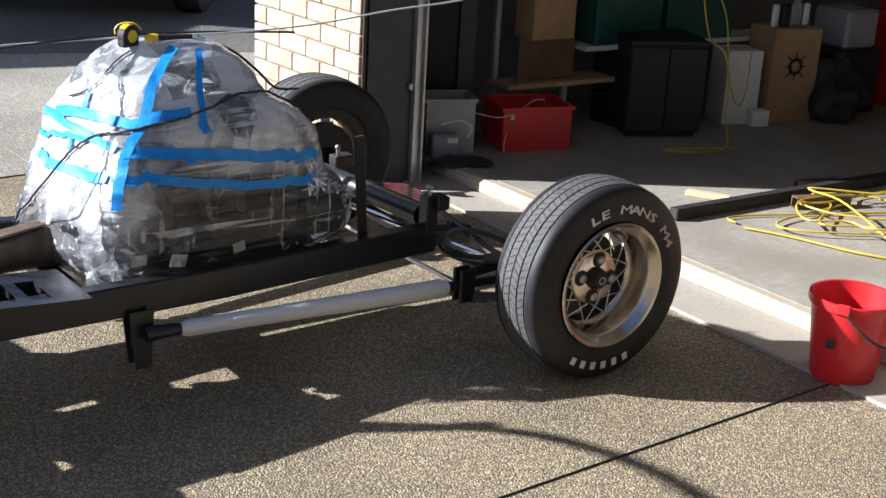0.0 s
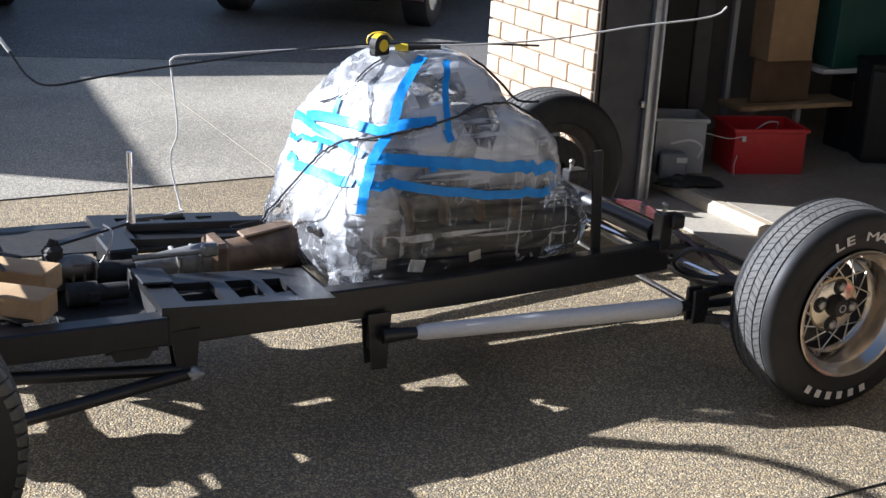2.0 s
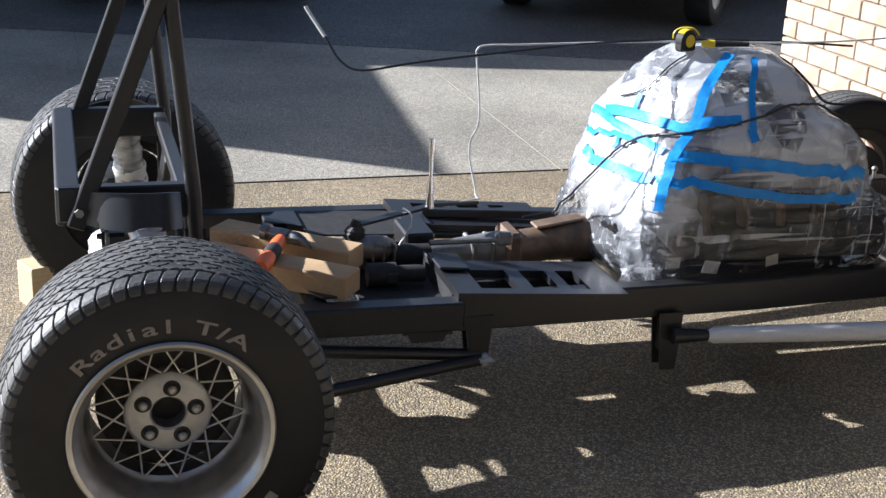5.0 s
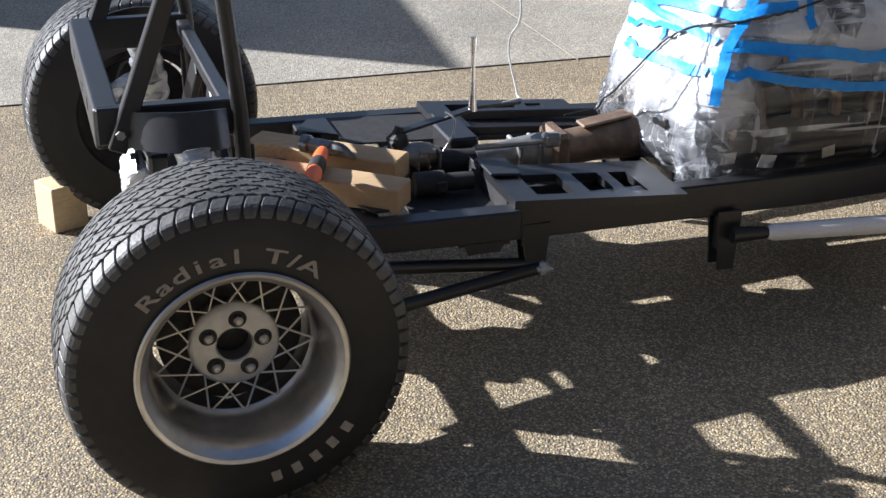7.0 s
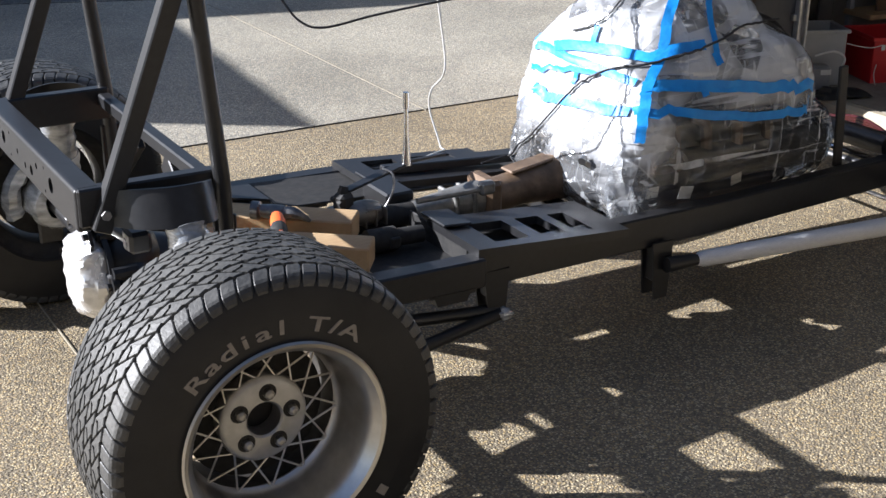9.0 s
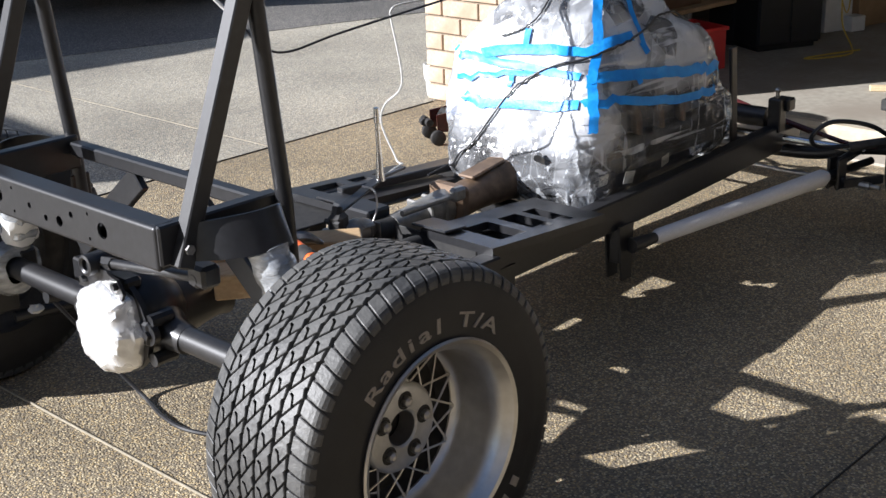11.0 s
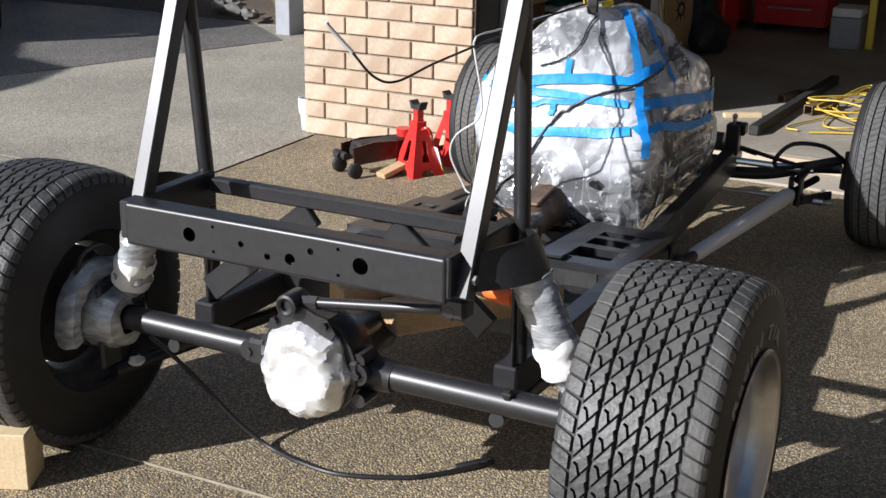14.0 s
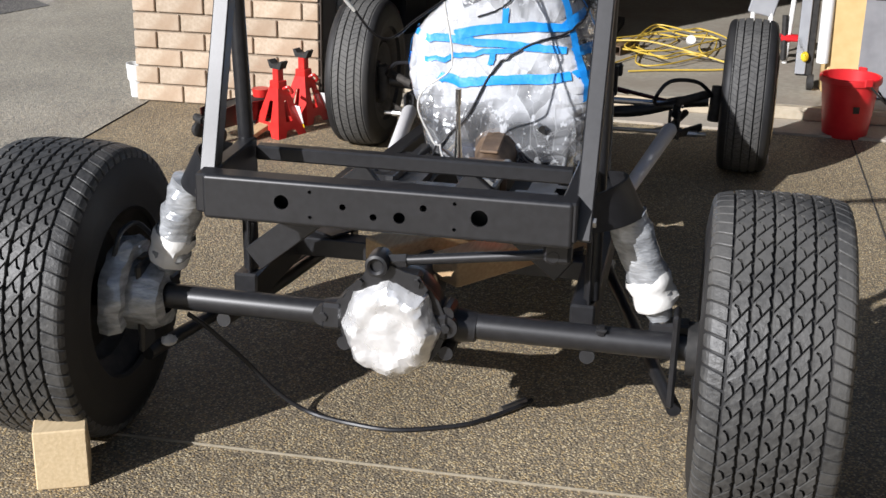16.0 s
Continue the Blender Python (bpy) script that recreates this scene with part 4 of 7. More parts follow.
for s in (-1, 1):
    f = (lambda p: p) if s < 0 else mir
    # side beam at the crossmember's level
    g = Geo()
    g.beam(f((-0.20, -0.345, 0.684)), f((0.112, -0.350, 0.684)), 0.036, 0.085, c=0.004)
    part("side_beam", g, BLACK, CH)
    # sloping strut of square tube and upright round post, meeting at the top
    g = Geo()
    h = (lambda p: p) if s < 0 else (lambda p: (p[0], 0.06 - p[1], p[2]))
    g.beam(h((-0.162, -0.372, 0.634)), h((0.062, -0.380, 1.215)), 0.036, 0.040, up=(1, 0, -0.3), c=0.003)
    strut = part("strut", g, BLACK, CH)
    g = Geo()
    g.beam(h((0.060, -0.382, 1.19)), h((0.057, -0.383, 1.262)), 0.034, 0.036, up=(1, 0, 0), c=0.003)
    part("top_sleeve", g, BLACK, CH)
    # black disc paints the dark inside of a hole in the sleeve
    g = Geo()
    g.tube([h((0.040, -0.383, 1.235)), h((0.036, -0.383, 1.235))], 0.006, 10)
    part("sleeve_hole", g, INK, CH)
    g = Geo()
    g.beam(h((0.06, -0.378, 1.252)), h((0.125, -0.372, 1.250)), 0.034, 0.020, c=0.003)
    part("body_mount", g, BLACK, CH)
    g = Geo()
    g.tube([h((-0.152, -0.386, 0.674)), h((-0.152, -0.398, 0.674))], 0.011, 6)
    part("bolt", g, STEEL, CH, "bright steel bolt head")
    g = Geo()
    g.tube([h((0.119, -0.378, 0.400)), h((0.112, -0.378, 0.70)), h((0.062, -0.382, 1.24))], 0.0185, 18)
    part("post", g, BLACK, CH)
    g = Geo()
    g.prism([(-0.02, 0.0), (0.012, 0.02), (0.018, 0.05), (0.018, 0.062), (-0.02, 0.062)], 0.03, Matrix.Translation(h((0.085, -0.366 if s < 0 else -0.398, 1.205))) @ pose(0, 0, 0, 90, 0, 0))
    part("gusset", g, BLACK, CH)
    # flat plate continuing the post downwards
    g = Geo()
    g.beam(h((0.117, -0.374, 0.30)), h((0.114, -0.374, 0.62)), 0.008, 0.055, up=(1, 0, 0))
    part("drop_plate", g, BLACK, CH)
    # curved shock bracket: a bent plate leaning out over the shock
    g = Geo()
    tops = spline([h(q) for q in ((-0.135, -0.380, 0.722), (-0.085, -0.420, 0.728), (-0.02, -0.448, 0.732), (0.04, -0.440, 0.729), (0.078, -0.405, 0.718))], 5)
    lows = spline([h(q) for q in ((-0.138, -0.392, 0.645), (-0.09, -0.452, 0.650), (-0.02, -0.488, 0.654), (0.042, -0.478, 0.650), (0.080, -0.430, 0.638))], 5)
    k = len(tops)
    inn = Vector((0, 0.006 * (1 if s < 0 else -1), 0))
    v = list(tops) + list(lows) + [q + inn for q in tops] + [q + inn for q in lows]
    fs = []
    for i in range(k - 1):
        fs += [(i, i + 1, k + i + 1, k + i), (2 * k + i, 3 * k + i, 3 * k + i + 1, 2 * k + i + 1), (i, 2 * k + i, 2 * k + i + 1, i + 1), (k + i, k + i + 1, 3 * k + i + 1, 3 * k + i)]
    g.add(v, fs)
    part("shock_bracket", g, BLACK, CH, "curved black plate bracket")
    # wrapped coil-over shock
    top, bot = Vector(f((-0.005, -0.448, 0.655))), Vector(f((0.022, -0.535, 0.425)))
    ax = (top - bot).normalized()
    L = (top - bot).length
    g = Geo()
    prof = [(0.024, -0.02), (0.030, 0.0)] + [(0.045 + 0.003 * math.sin(k * 2.1), L * (0.10 + 0.86 * k / 12)) for k in range(13)] + [(0.02, L * 0.99)]
    mm = axis_pose(bot, ax)
    k0 = len(g.v)
    g.lathe(prof, mm, 22)
    for i in range(k0, len(g.v)):
        p = Vector(g.v[i])
        d = noise.noise_vector(p * 34) * 0.006
        g.v[i] = tuple(p + d)
    shock = part("shock_absorber", g, WRAP_CLEAR, CH, "coil-over shock wrapped in crinkled plastic")
    g = Geo()
    prof = [(0.0485 + 0.003 * math.sin(k * 1.7), L * (0.08 + 0.30 * k / 6)) for k in range(7)]
    k0 = len(g.v)
    g.lathe(prof, mm, 22)
    for i in range(k0, len(g.v)):
        p = Vector(g.v[i])
        g.v[i] = tuple(p + noise.noise_vector(p * 40) * 0.006)
    part("paper_wrap", g, WRAP_WHITE, CH, "white paper wrap")
    g = Geo()
    g.tube([bot - ax * 0.06, bot + ax * 0.03], 0.017, 12)
    g.tube([f((0.03, -0.53, 0.365)), f((0.03, -0.60, 0.365))], 0.018, 12)
    part("shock_eye", g, STEEL, CH)
    # trailing links to the rail bracket
    for q in (((0.86, -0.350, 0.212), (0.40, -0.362, 0.266), (-0.01, -0.385, 0.312)), ((0.86, -0.360, 0.205), (0.435, -0.470, 0.203), (0.0, -0.585, 0.200))):
        g = Geo()
        g.tube([f(w) for w in q], 0.0175, 12)
        part("trailing_link", g, BLACK, CH)
    g = Geo()
    g.blob((0.024, 0.018, 0.020), pose(*f((0.872, -0.368, 0.205))), 12, 8, 0.5, 1)
    part("wrapped_bolt", g, WRAP_CLEAR, CH, "bolt end wrapped in grey plastic")
    g = Geo()
    g.box((0.07, 0.016, 0.22), pose(*f((-0.02, -0.575, 0.335))), 0.006)
    g.box((0.05, 0.09, 0.06), pose(*f((0.03, -0.56, 0.372))), 0.006)
    part("axle_bracket", g, BLACK, CH)
    g = Geo()
    g.lathe([(0.03, -0.02), (0.085, -0.015), (0.085, 0.0), (0.06, 0.008), (0.06, 0.03), (0.03, 0.03)], axis_pose(f((0, -0.63, 0.352)), (0, 1, 0)), 24)
    part("axle_flange", g, BLACK_DULL, CH)

# round hoop that joins the two posts over the top
g = Geo()
g.tube(spline([(0.060, -0.383, 1.23), (0.058, -0.372, 1.275), (0.056, -0.315, 1.345), (0.055, -0.16, 1.40), (0.055, 0.03, 1.412), (0.055, 0.22, 1.40), (0.056, 0.375, 1.345), (0.058, 0.432, 1.275), (0.060, 0.443, 1.23)], 6), 0.0185, 16)
part("hoop", g, BLACK, CH)

# rear axle
g = Geo()
for y0, y1 in ((-0.66, -0.05), (0.15, 0.70)):
    g.tube([(0, y0, 0.352), (0, y1, 0.356)], 0.030, 20)
part("axle_tube", g, BLACK, CH)
for y in (-0.085, 0.17):
    s = 1 if y > 0 else -1
    g = Geo()
    g.tube([(0, y + 0.05 * s, 0.352), (0, y, 0.355), (0, y - 0.05 * s, 0.36)], [0.034, 0.040, 0.065], 18)
    part("axle_boss", g, BLACK, CH)
    for dz in (-0.045, 0.05):
        g = Geo()
        g.tube([(-0.06, y - 0.01 * s, 0.352 + dz), (0.0, y - 0.01 * s, 0.352 + dz)], 0.017, 10)
        part("cap_bolt", g, BLACK, CH)
g = Geo()
g.blob((0.11, 0.108, 0.112), pose(0.0, 0.043, 0.372), 24, 14)
part("differential", g, BLACK, CH)
g = Geo()
g.tube([(0.06, 0.043, 0.365), (0.20, 0.043, 0.36), (0.23, 0.043, 0.36)], [0.085, 0.055, 0.06], 18)
part("pinion_housing", g, BLACK, CH)
g = Geo()
mm = axis_pose((-0.085, 0.047, 0.371), (-1, 0, 0), (0, 0, 1))
# an eight-sided dished cover under crumpled foil
prof = [(0.100, -0.036), (0.108, -0.022), (0.110, -0.008), (0.106, 0.006)] + [(0.100, 0.018), (0.094, 0.028), (0.088, 0.035), (0.080, 0.039), (0.072, 0.041), (0.064, 0.041), (0.056, 0.039), (0.048, 0.037), (0.040, 0.037), (0.032, 0.038), (0.024, 0.038), (0.016, 0.038), (0.008, 0.038), (0.0, 0.038)]
g.lathe(prof, mm, 84)
for i in range(len(g.v)):
    p = Vector(g.v[i])
    q = mm.inverted() @ p
    an, r = math.atan2(q.y, q.x), math.hypot(q.x, q.y)
    k = an % (2 * math.pi / 8) - math.pi / 8
    flat = 1.03 * math.cos(math.pi / 8) / math.cos(k) * (1 + 0.05 * noise.noise(Vector((math.cos(an) * 2.2, math.sin(an) * 2.2, 4))))
    q.x, q.y = q.x * flat, q.y * flat
    p = mm @ q
    fd, _ = noise.voronoi(p * 26)
    fe, _ = noise.voronoi(p * 58 + Vector((5, 2, 1)))
    w = 0.55 * min(fd[1] - fd[0], 0.5) + 0.30 * min(fe[1] - fe[0], 0.5)
    rim = 0.25 + 0.9 * min(1.0, max(0.0, (r - 0.055) / 0.04))
    p.z = mm.translation.z + (p.z - mm.translation.z) * 1.09 - 0.003
    g.v[i] = tuple(p + noise.noise_vector(p * 20) * 0.004 + noise.noise_vector(p * 70) * 0.002 * rim + Vector((-1, 0, 0)) * 0.022 * rim * (0.22 - w))
part("diff_cover", g, FOIL, CH, "eight-sided differential cover wrapped in crumpled shiny foil", smooth=22)
g = Geo()
g.lathe([(0.085, -0.020), (0.122, -0.020), (0.122, -0.034), (0.085, -0.034)], mm, 24, closed=True)
part("diff_flange", g, BLACK, CH)
for y in (-0.075, 0.205):
    s = 1 if y > 0.1 else -1
    g = Geo()
    g.box((0.026, 0.050, 0.062), pose(-0.058, y - 0.018 * s, 0.372), 0.008)
    g.tube([(-0.066, y, 0.372), (-0.050, y, 0.372)], 0.026, 16)
    part("bearing_cap", g, BLACK, CH)
    g = Geo()
    g.tube([(-0.076, y, 0.372), (-0.060, y, 0.372)], 0.011, 6)
    part("cap_stud", g, BLACK, CH)
g = Geo()
g.tube([(-0.020, -0.414, 0.372), (-0.020, -0.414, 0.394)], 0.010, 6)
g.box((0.022, 0.024, 0.008), pose(-0.020, -0.414, 0.384), 0.002)
part("line_clip", g, BLACK, CH)
g = Geo()
g.blob((0.020, 0.018, 0.012), pose(0.045, 0.628, 0.219), 12, 8, 0.5, 2)
part("wrapped_fitting", g, WRAP_WHITE, CH, "small fitting wrapped in white paper")
g = Geo()
g.box((0.05, 0.12, 0.03), pose(-0.05, 0.043, 0.477), 0.008)
g.prism([(0.146, 0.452), (0.128, 0.468), (0.108, 0.486), (0.095, 0.512), (0.046, 0.520), (0.010, 0.506), (-0.020, 0.500), (-0.040, 0.470), (-0.028, 0.452), (0.012, 0.468), (0.046, 0.452), (0.080, 0.462), (0.110, 0.452)][::-1], 0.008, Matrix(((0, 0, 1, -0.096), (1, 0, 0, 0), (0, 1, 0, 0), (0, 0, 0, 1))))
for y, z in ((0.112, 0.476), (-0.016, 0.486)):
    g.tube([(-0.108, y, z), (-0.094, y, z)], 0.009, 6)
part("diff_bracket", g, BLACK, CH)
g = Geo()
g.lathe([(0.014, 0.0), (0.019, -0.004), (0.025, -0.002), (0.026, 0.004), (0.026, 0.055), (0.024, 0.06), (0.014, 0.06)], axis_pose((-0.116, 0.071, 0.522), (1, 0, 0)), 24, closed=True)
g.tube([(-0.08, 0.05, 0.524), (-0.075, -0.29, 0.568)], 0.0115, 14)
g.tube([(-0.08, 0.05, 0.524), (-0.08, 0.01, 0.528)], 0.016, 6)
part("panhard_rod", g, BLACK, CH, "black rod with a round eye bolted above the differential")
g = Geo()
g.tube([(-0.108, 0.071, 0.522), (-0.06, 0.071, 0.522)], 0.015, 14)
part("bolt", g, BLACK, CH)
g = Geo()
g.box((0.05, 0.06, 0.05), pose(-0.068, -0.315, 0.578), 0.008)
g.tube([(-0.094, -0.308, 0.57), (-0.086, -0.308, 0.57), (-0.045, -0.308, 0.57)], [0.012, 0.020, 0.020], 16)
part("rod_bracket", g, BLACK, CH)

# handbrake cable lying on the drive
g = Geo()
g.tube(spline([(0.03, 0.57, 0.30), (0.05, 0.53, 0.26), (0.09, 0.46, 0.17), (0.13, 0.39, 0.07), (0.15, 0.31, 0.010), (0.118, 0.19, 0.008), (0.113, 0.075, 0.008), (0.168, -0.06, 0.008), (0.215, -0.12, 0.008), (0.29, -0.186, 0.010), (0.35, -0.225, 0.010)], 8), 0.006, 8)
cable = part("brake_cable", g, CABLE, CH, "thin black brake cable trailing on the ground")
g = Geo()
g.tube([(0.27, -0.157, 0.013), (0.335, -0.21, 0.014)], 0.009, 8)
part("cable_end", g, STEEL, CH)
g = Geo()
g.tube(spline([(0.04, 0.64, 0.47), (0.0, 0.67, 0.53), (-0.05, 0.69, 0.52), (-0.07, 0.70, 0.47)], 6), 0.006, 8)
part("brake_hose", g, CABLE, CH)
# far rear brake: a wrapped drum and the pale edge of its backing plate
mm = axis_pose((0.0, 0.685, 0.352), (0, -1, 0), (0, 0, 1))
for name, prof, a0, a1, lab in (("brake_wrap", [(0.040, 0.085), (0.066, 0.080), (0.076, 0.060), (0.080, 0.020), (0.084, -0.03)], 0.0, 2 * math.pi, "rear brake drum wrapped in grey plastic"),
                                ("backing_wrap", [(0.088, 0.0), (0.100, 0.016), (0.128, 0.014), (0.140, -0.01), (0.134, -0.035)], radians(-30), radians(112), "curved wrapping round the brake")):
    g = Geo()
    g.lathe(prof, mm, 36, a0=a0, a1=a1)
    for i in range(len(g.v)):
        p = Vector(g.v[i])
        g.v[i] = tuple(p + noise.noise_vector(p * 28) * 0.009)
    part(name, g, WRAP_CLEAR, CH, lab)

# ---- front end ----
g = Geo()
g.tube(spline([(2.60, -0.62, 0.30), (2.60, -0.50, 0.285), (2.60, -0.30, 0.235), (2.60, 0.04, 0.225), (2.60, 0.38, 0.235), (2.60, 0.58, 0.285), (2.60, 0.70, 0.30)], 6), 0.024, 14)
part("front_axle", g, BLACK, CH, "dropped tubular front axle")
g = Geo()
g.tube([(2.42, 0.36, 0.385), (2.47, -0.20, 0.375)], 0.036, 18)
part("front_crossmember", g, BLACK, CH)
g = Geo()
for i, w in enumerate((0.52, 0.44, 0.34, 0.22)):
    g.tube(spline([(2.60, CY - w, 0.315 - 0.0 + 0.013 * i - 0.03), (2.60, CY, 0.355 + 0.010 * i), (2.60, CY + w, 0.315 + 0.013 * i - 0.03)], 6), 0.009, 6)
part("leaf_spring", g, DARK_RED, CH, "very dark red transverse leaf spring")
for s in (-1, 1):
    f = (lambda p: p) if s < 0 else mir
    g = Geo()
    g.tube([f((2.60, -0.655, 0.36)), f((2.60, -0.645, 0.22))], 0.026, 14)
    g.tube([f((2.60, -0.65, 0.30)), f((2.65, -0.76, 0.307))], 0.022, 12)
    g.box((0.05, 0.03, 0.13), pose(*f((2.61, -0.68, 0.31))), 0.008)
    part("stub_axle", g, CAST, CH)
    g = Geo()
    g.lathe([(0.0, -0.015), (0.125, -0.015), (0.125, 0.01), (0.0, 0.012)], axis_pose(f((2.65, -0.735, 0.307)), (0, 1, 0)), 30)
    part("backing_plate", g, CAST, CH)
    # radius rod wrapped in white, with black ends
    a, b = Vector(f((1.52, -0.372, 0.228))), Vector(f((2.37, -0.482, 0.232)))
    d = (b - a).normalized()
    g = Geo()
    g.tube([a, a + d * 0.02, b - d * 0.02, b], [0.017, 0.023, 0.030, 0.023], 16)
    k = len(g.v)
    for i in range(k):
        p = Vector(g.v[i])
        g.v[i] = tuple(p + noise.noise_vector(p * 22) * 0.003)
    part("radius_rod", g, BAR_WRAP, CH, "radius rod wrapped in white plastic")
    g = Geo()
    g.tube([a - d * 0.10, a + d * 0.01], [0.024, 0.016], 12)
    part("rod_end", g, BLACK, CH)
    g = Geo()
    g.tube([b - d * 0.01, b + d * 0.13], [0.018, 0.012], 12)
    g.tube([b + d * 0.12, b + d * 0.24 + Vector((0, -0.02 * -s, 0.01))], 0.014, 10)
    part("rod_end", g, BLACK, CH)
    g = Geo()
    g.box((0.06, 0.012, 0.11), pose(*f((2.43, -0.51, 0.235))), 0.004)
    g.box((0.06, 0.012, 0.11), pose(*f((2.43, -0.475, 0.235))), 0.004)
    g.tube([f((2.43, -0.525, 0.215)), f((2.43, -0.46, 0.215))], 0.010, 8)
    g.tube([f((2.45, -0.495, 0.27)), f((2.60, -0.50, 0.285))], 0.016, 10)
    part("clevis", g, BLACK, CH)
    g = Geo()
    g.beam(f((2.43, -0.49, 0.19)), f((2.56, -0.60, 0.20)), 0.014, 0.03)
    part("lower_arm", g, CAST, CH)
    g = Geo()
    g.tube([f((2.50, -0.50, 0.31)), f((2.60, -0.62, 0.33))], 0.017, 10)
    part("steering_arm", g, CAST, CH)
    # looped brake hose
    g = Geo()
    g.tube(spline([f((2.58, -0.63, 0.33)), f((2.50, -0.57, 0.395)), f((2.42, -0.47, 0.41)), f((2.38, -0.42, 0.36)), f((2.44, -0.42, 0.31)), f((2.52, -0.50, 0.31))], 7), 0.008, 8)
    part("brake_hose", g, CABLE, CH)
g = Geo()
g.tube([(2.50, -0.62, 0.185), (2.50, 0.70, 0.185)], 0.008, 10)
for y in (-0.56, -0.45, 0.64, 0.53):
    g.tube([(2.50, y - 0.025, 0.185), (2.50, y + 0.025, 0.185)], 0.014, 8)
part("tie_rod", g, STEEL, CH)
g = Geo()
g.tube([(2.36, 0.30, 0.34), (2.58, -0.52, 0.28)], 0.013, 10)
part("drag_link", g, CHROME, CH)
# upright bar and shock stub on the near rail
g = Geo()
g.beam((2.235, -0.205, 0.33), (2.215, -0.200, 0.668), 0.014, 0.034, up=(1, 0, 0))
part("radiator_post", g, BLACK, CH)
g = Geo()
g.beam((2.235, 0.285, 0.33), (2.215, 0.280, 0.668), 0.014, 0.034, up=(1, 0, 0))
part("radiator_post", g, BLACK, CH)
for s in (-1, 1):
    f = (lambda p: p) if s < 0 else mir
    g = Geo()
    g.box((0.045, 0.05, 0.12), pose(*f((2.47, -0.235, 0.39))), 0.004)
    g.box((0.05, 0.06, 0.045), pose(*f((2.505, -0.245, 0.425))), 0.006)
    part("shock_mount", g, BLACK, CH)
    g = Geo()
    p = f((2.47, -0.235, 0))
    g.tube([(p[0], p[1], 0.44), (p[0], p[1], 0.472)], 0.007, 10)
    g.blob((0.011, 0.011, 0.010), pose(p[0], p[1], 0.478), 10, 6)
    part("mount_stud", g, STEEL, CH)


# ---- engine, wrapped in polythene ----
EN = thing("engine", (1.72, CY, 0.30), "vee engine wrapped in clear plastic sheet and blue masking tape", "engine")
# height, then the plan of the sheet there: near rear, far rear, far front, near front corner, rear bulge, squareness
SECT = [(0.305, 1.400, -0.235, 1.36, 0.25, 2.06, 0.25, 2.06, -0.19, 0.02, 6.0), (0.36, 1.385, -0.250, 1.285, 0.29, 2.17, 0.30, 2.17, -0.24, 0.03, 6.0),
        (0.40, 1.380, -0.260, 1.275, 0.295, 2.20, 0.32, 2.20, -0.262, 0.04, 6.0), (0.47, 1.380, -0.262, 1.295, 0.310, 2.21, 0.33, 2.21, -0.270, 0.04, 6.5),
        (0.53, 1.383, -0.258, 1.325, 0.335, 2.17, 0.33, 2.17, -0.270, 0.025, 7.5), (0.60, 1.388, -0.250, 1.355, 0.36, 2.085, 0.33, 2.085, -0.265, 0.0, 9.0),
        (0.66, 1.418, -0.218, 1.385, 0.362, 2.075, 0.325, 2.075, -0.268, 0.0, 9.0), (0.72, 1.452, -0.192, 1.40, 0.352, 2.06, 0.315, 2.06, -0.265, 0.010, 8.5),
        (0.775, 1.512, -0.172, 1.42, 0.312, 2.00, 0.30, 2.00, -0.250, 0.035, 7.5), (0.80, 1.525, -0.163, 1.428, 0.285, 1.95, 0.285, 1.95, -0.220, 0.035, 7.0),
        (0.825, 1.537, -0.152, 1.437, 0.260, 1.92, 0.265, 1.92, -0.190, 0.035, 6.5), (0.88, 1.570, -0.120, 1.46, 0.210, 1.89, 0.225, 1.895, -0.160, 0.030, 6.0),
        (0.925, 1.620, -0.085, 1.50, 0.165, 1.85, 0.18, 1.86, -0.120, 0.025, 5.0), (0.958, 1.665, -0.050, 1.53, 0.13, 1.80, 0.13, 1.82, -0.070, 0.02, 3.2),
        (0.972, 1.69, -0.01, 1.60, 0.08, 1.75, 0.08, 1.76, -0.01, 0.01, 2.4)]


def section(z):
    for a, b in zip(SECT, SECT[1:]):
        if a[0] <= z <= b[0]:
            w = (z - a[0]) / (b[0] - a[0])
            return [p + (q - p) * w for p, q in zip(a, b)]
    return SECT[0] if z < SECT[0][0] else SECT[-1]


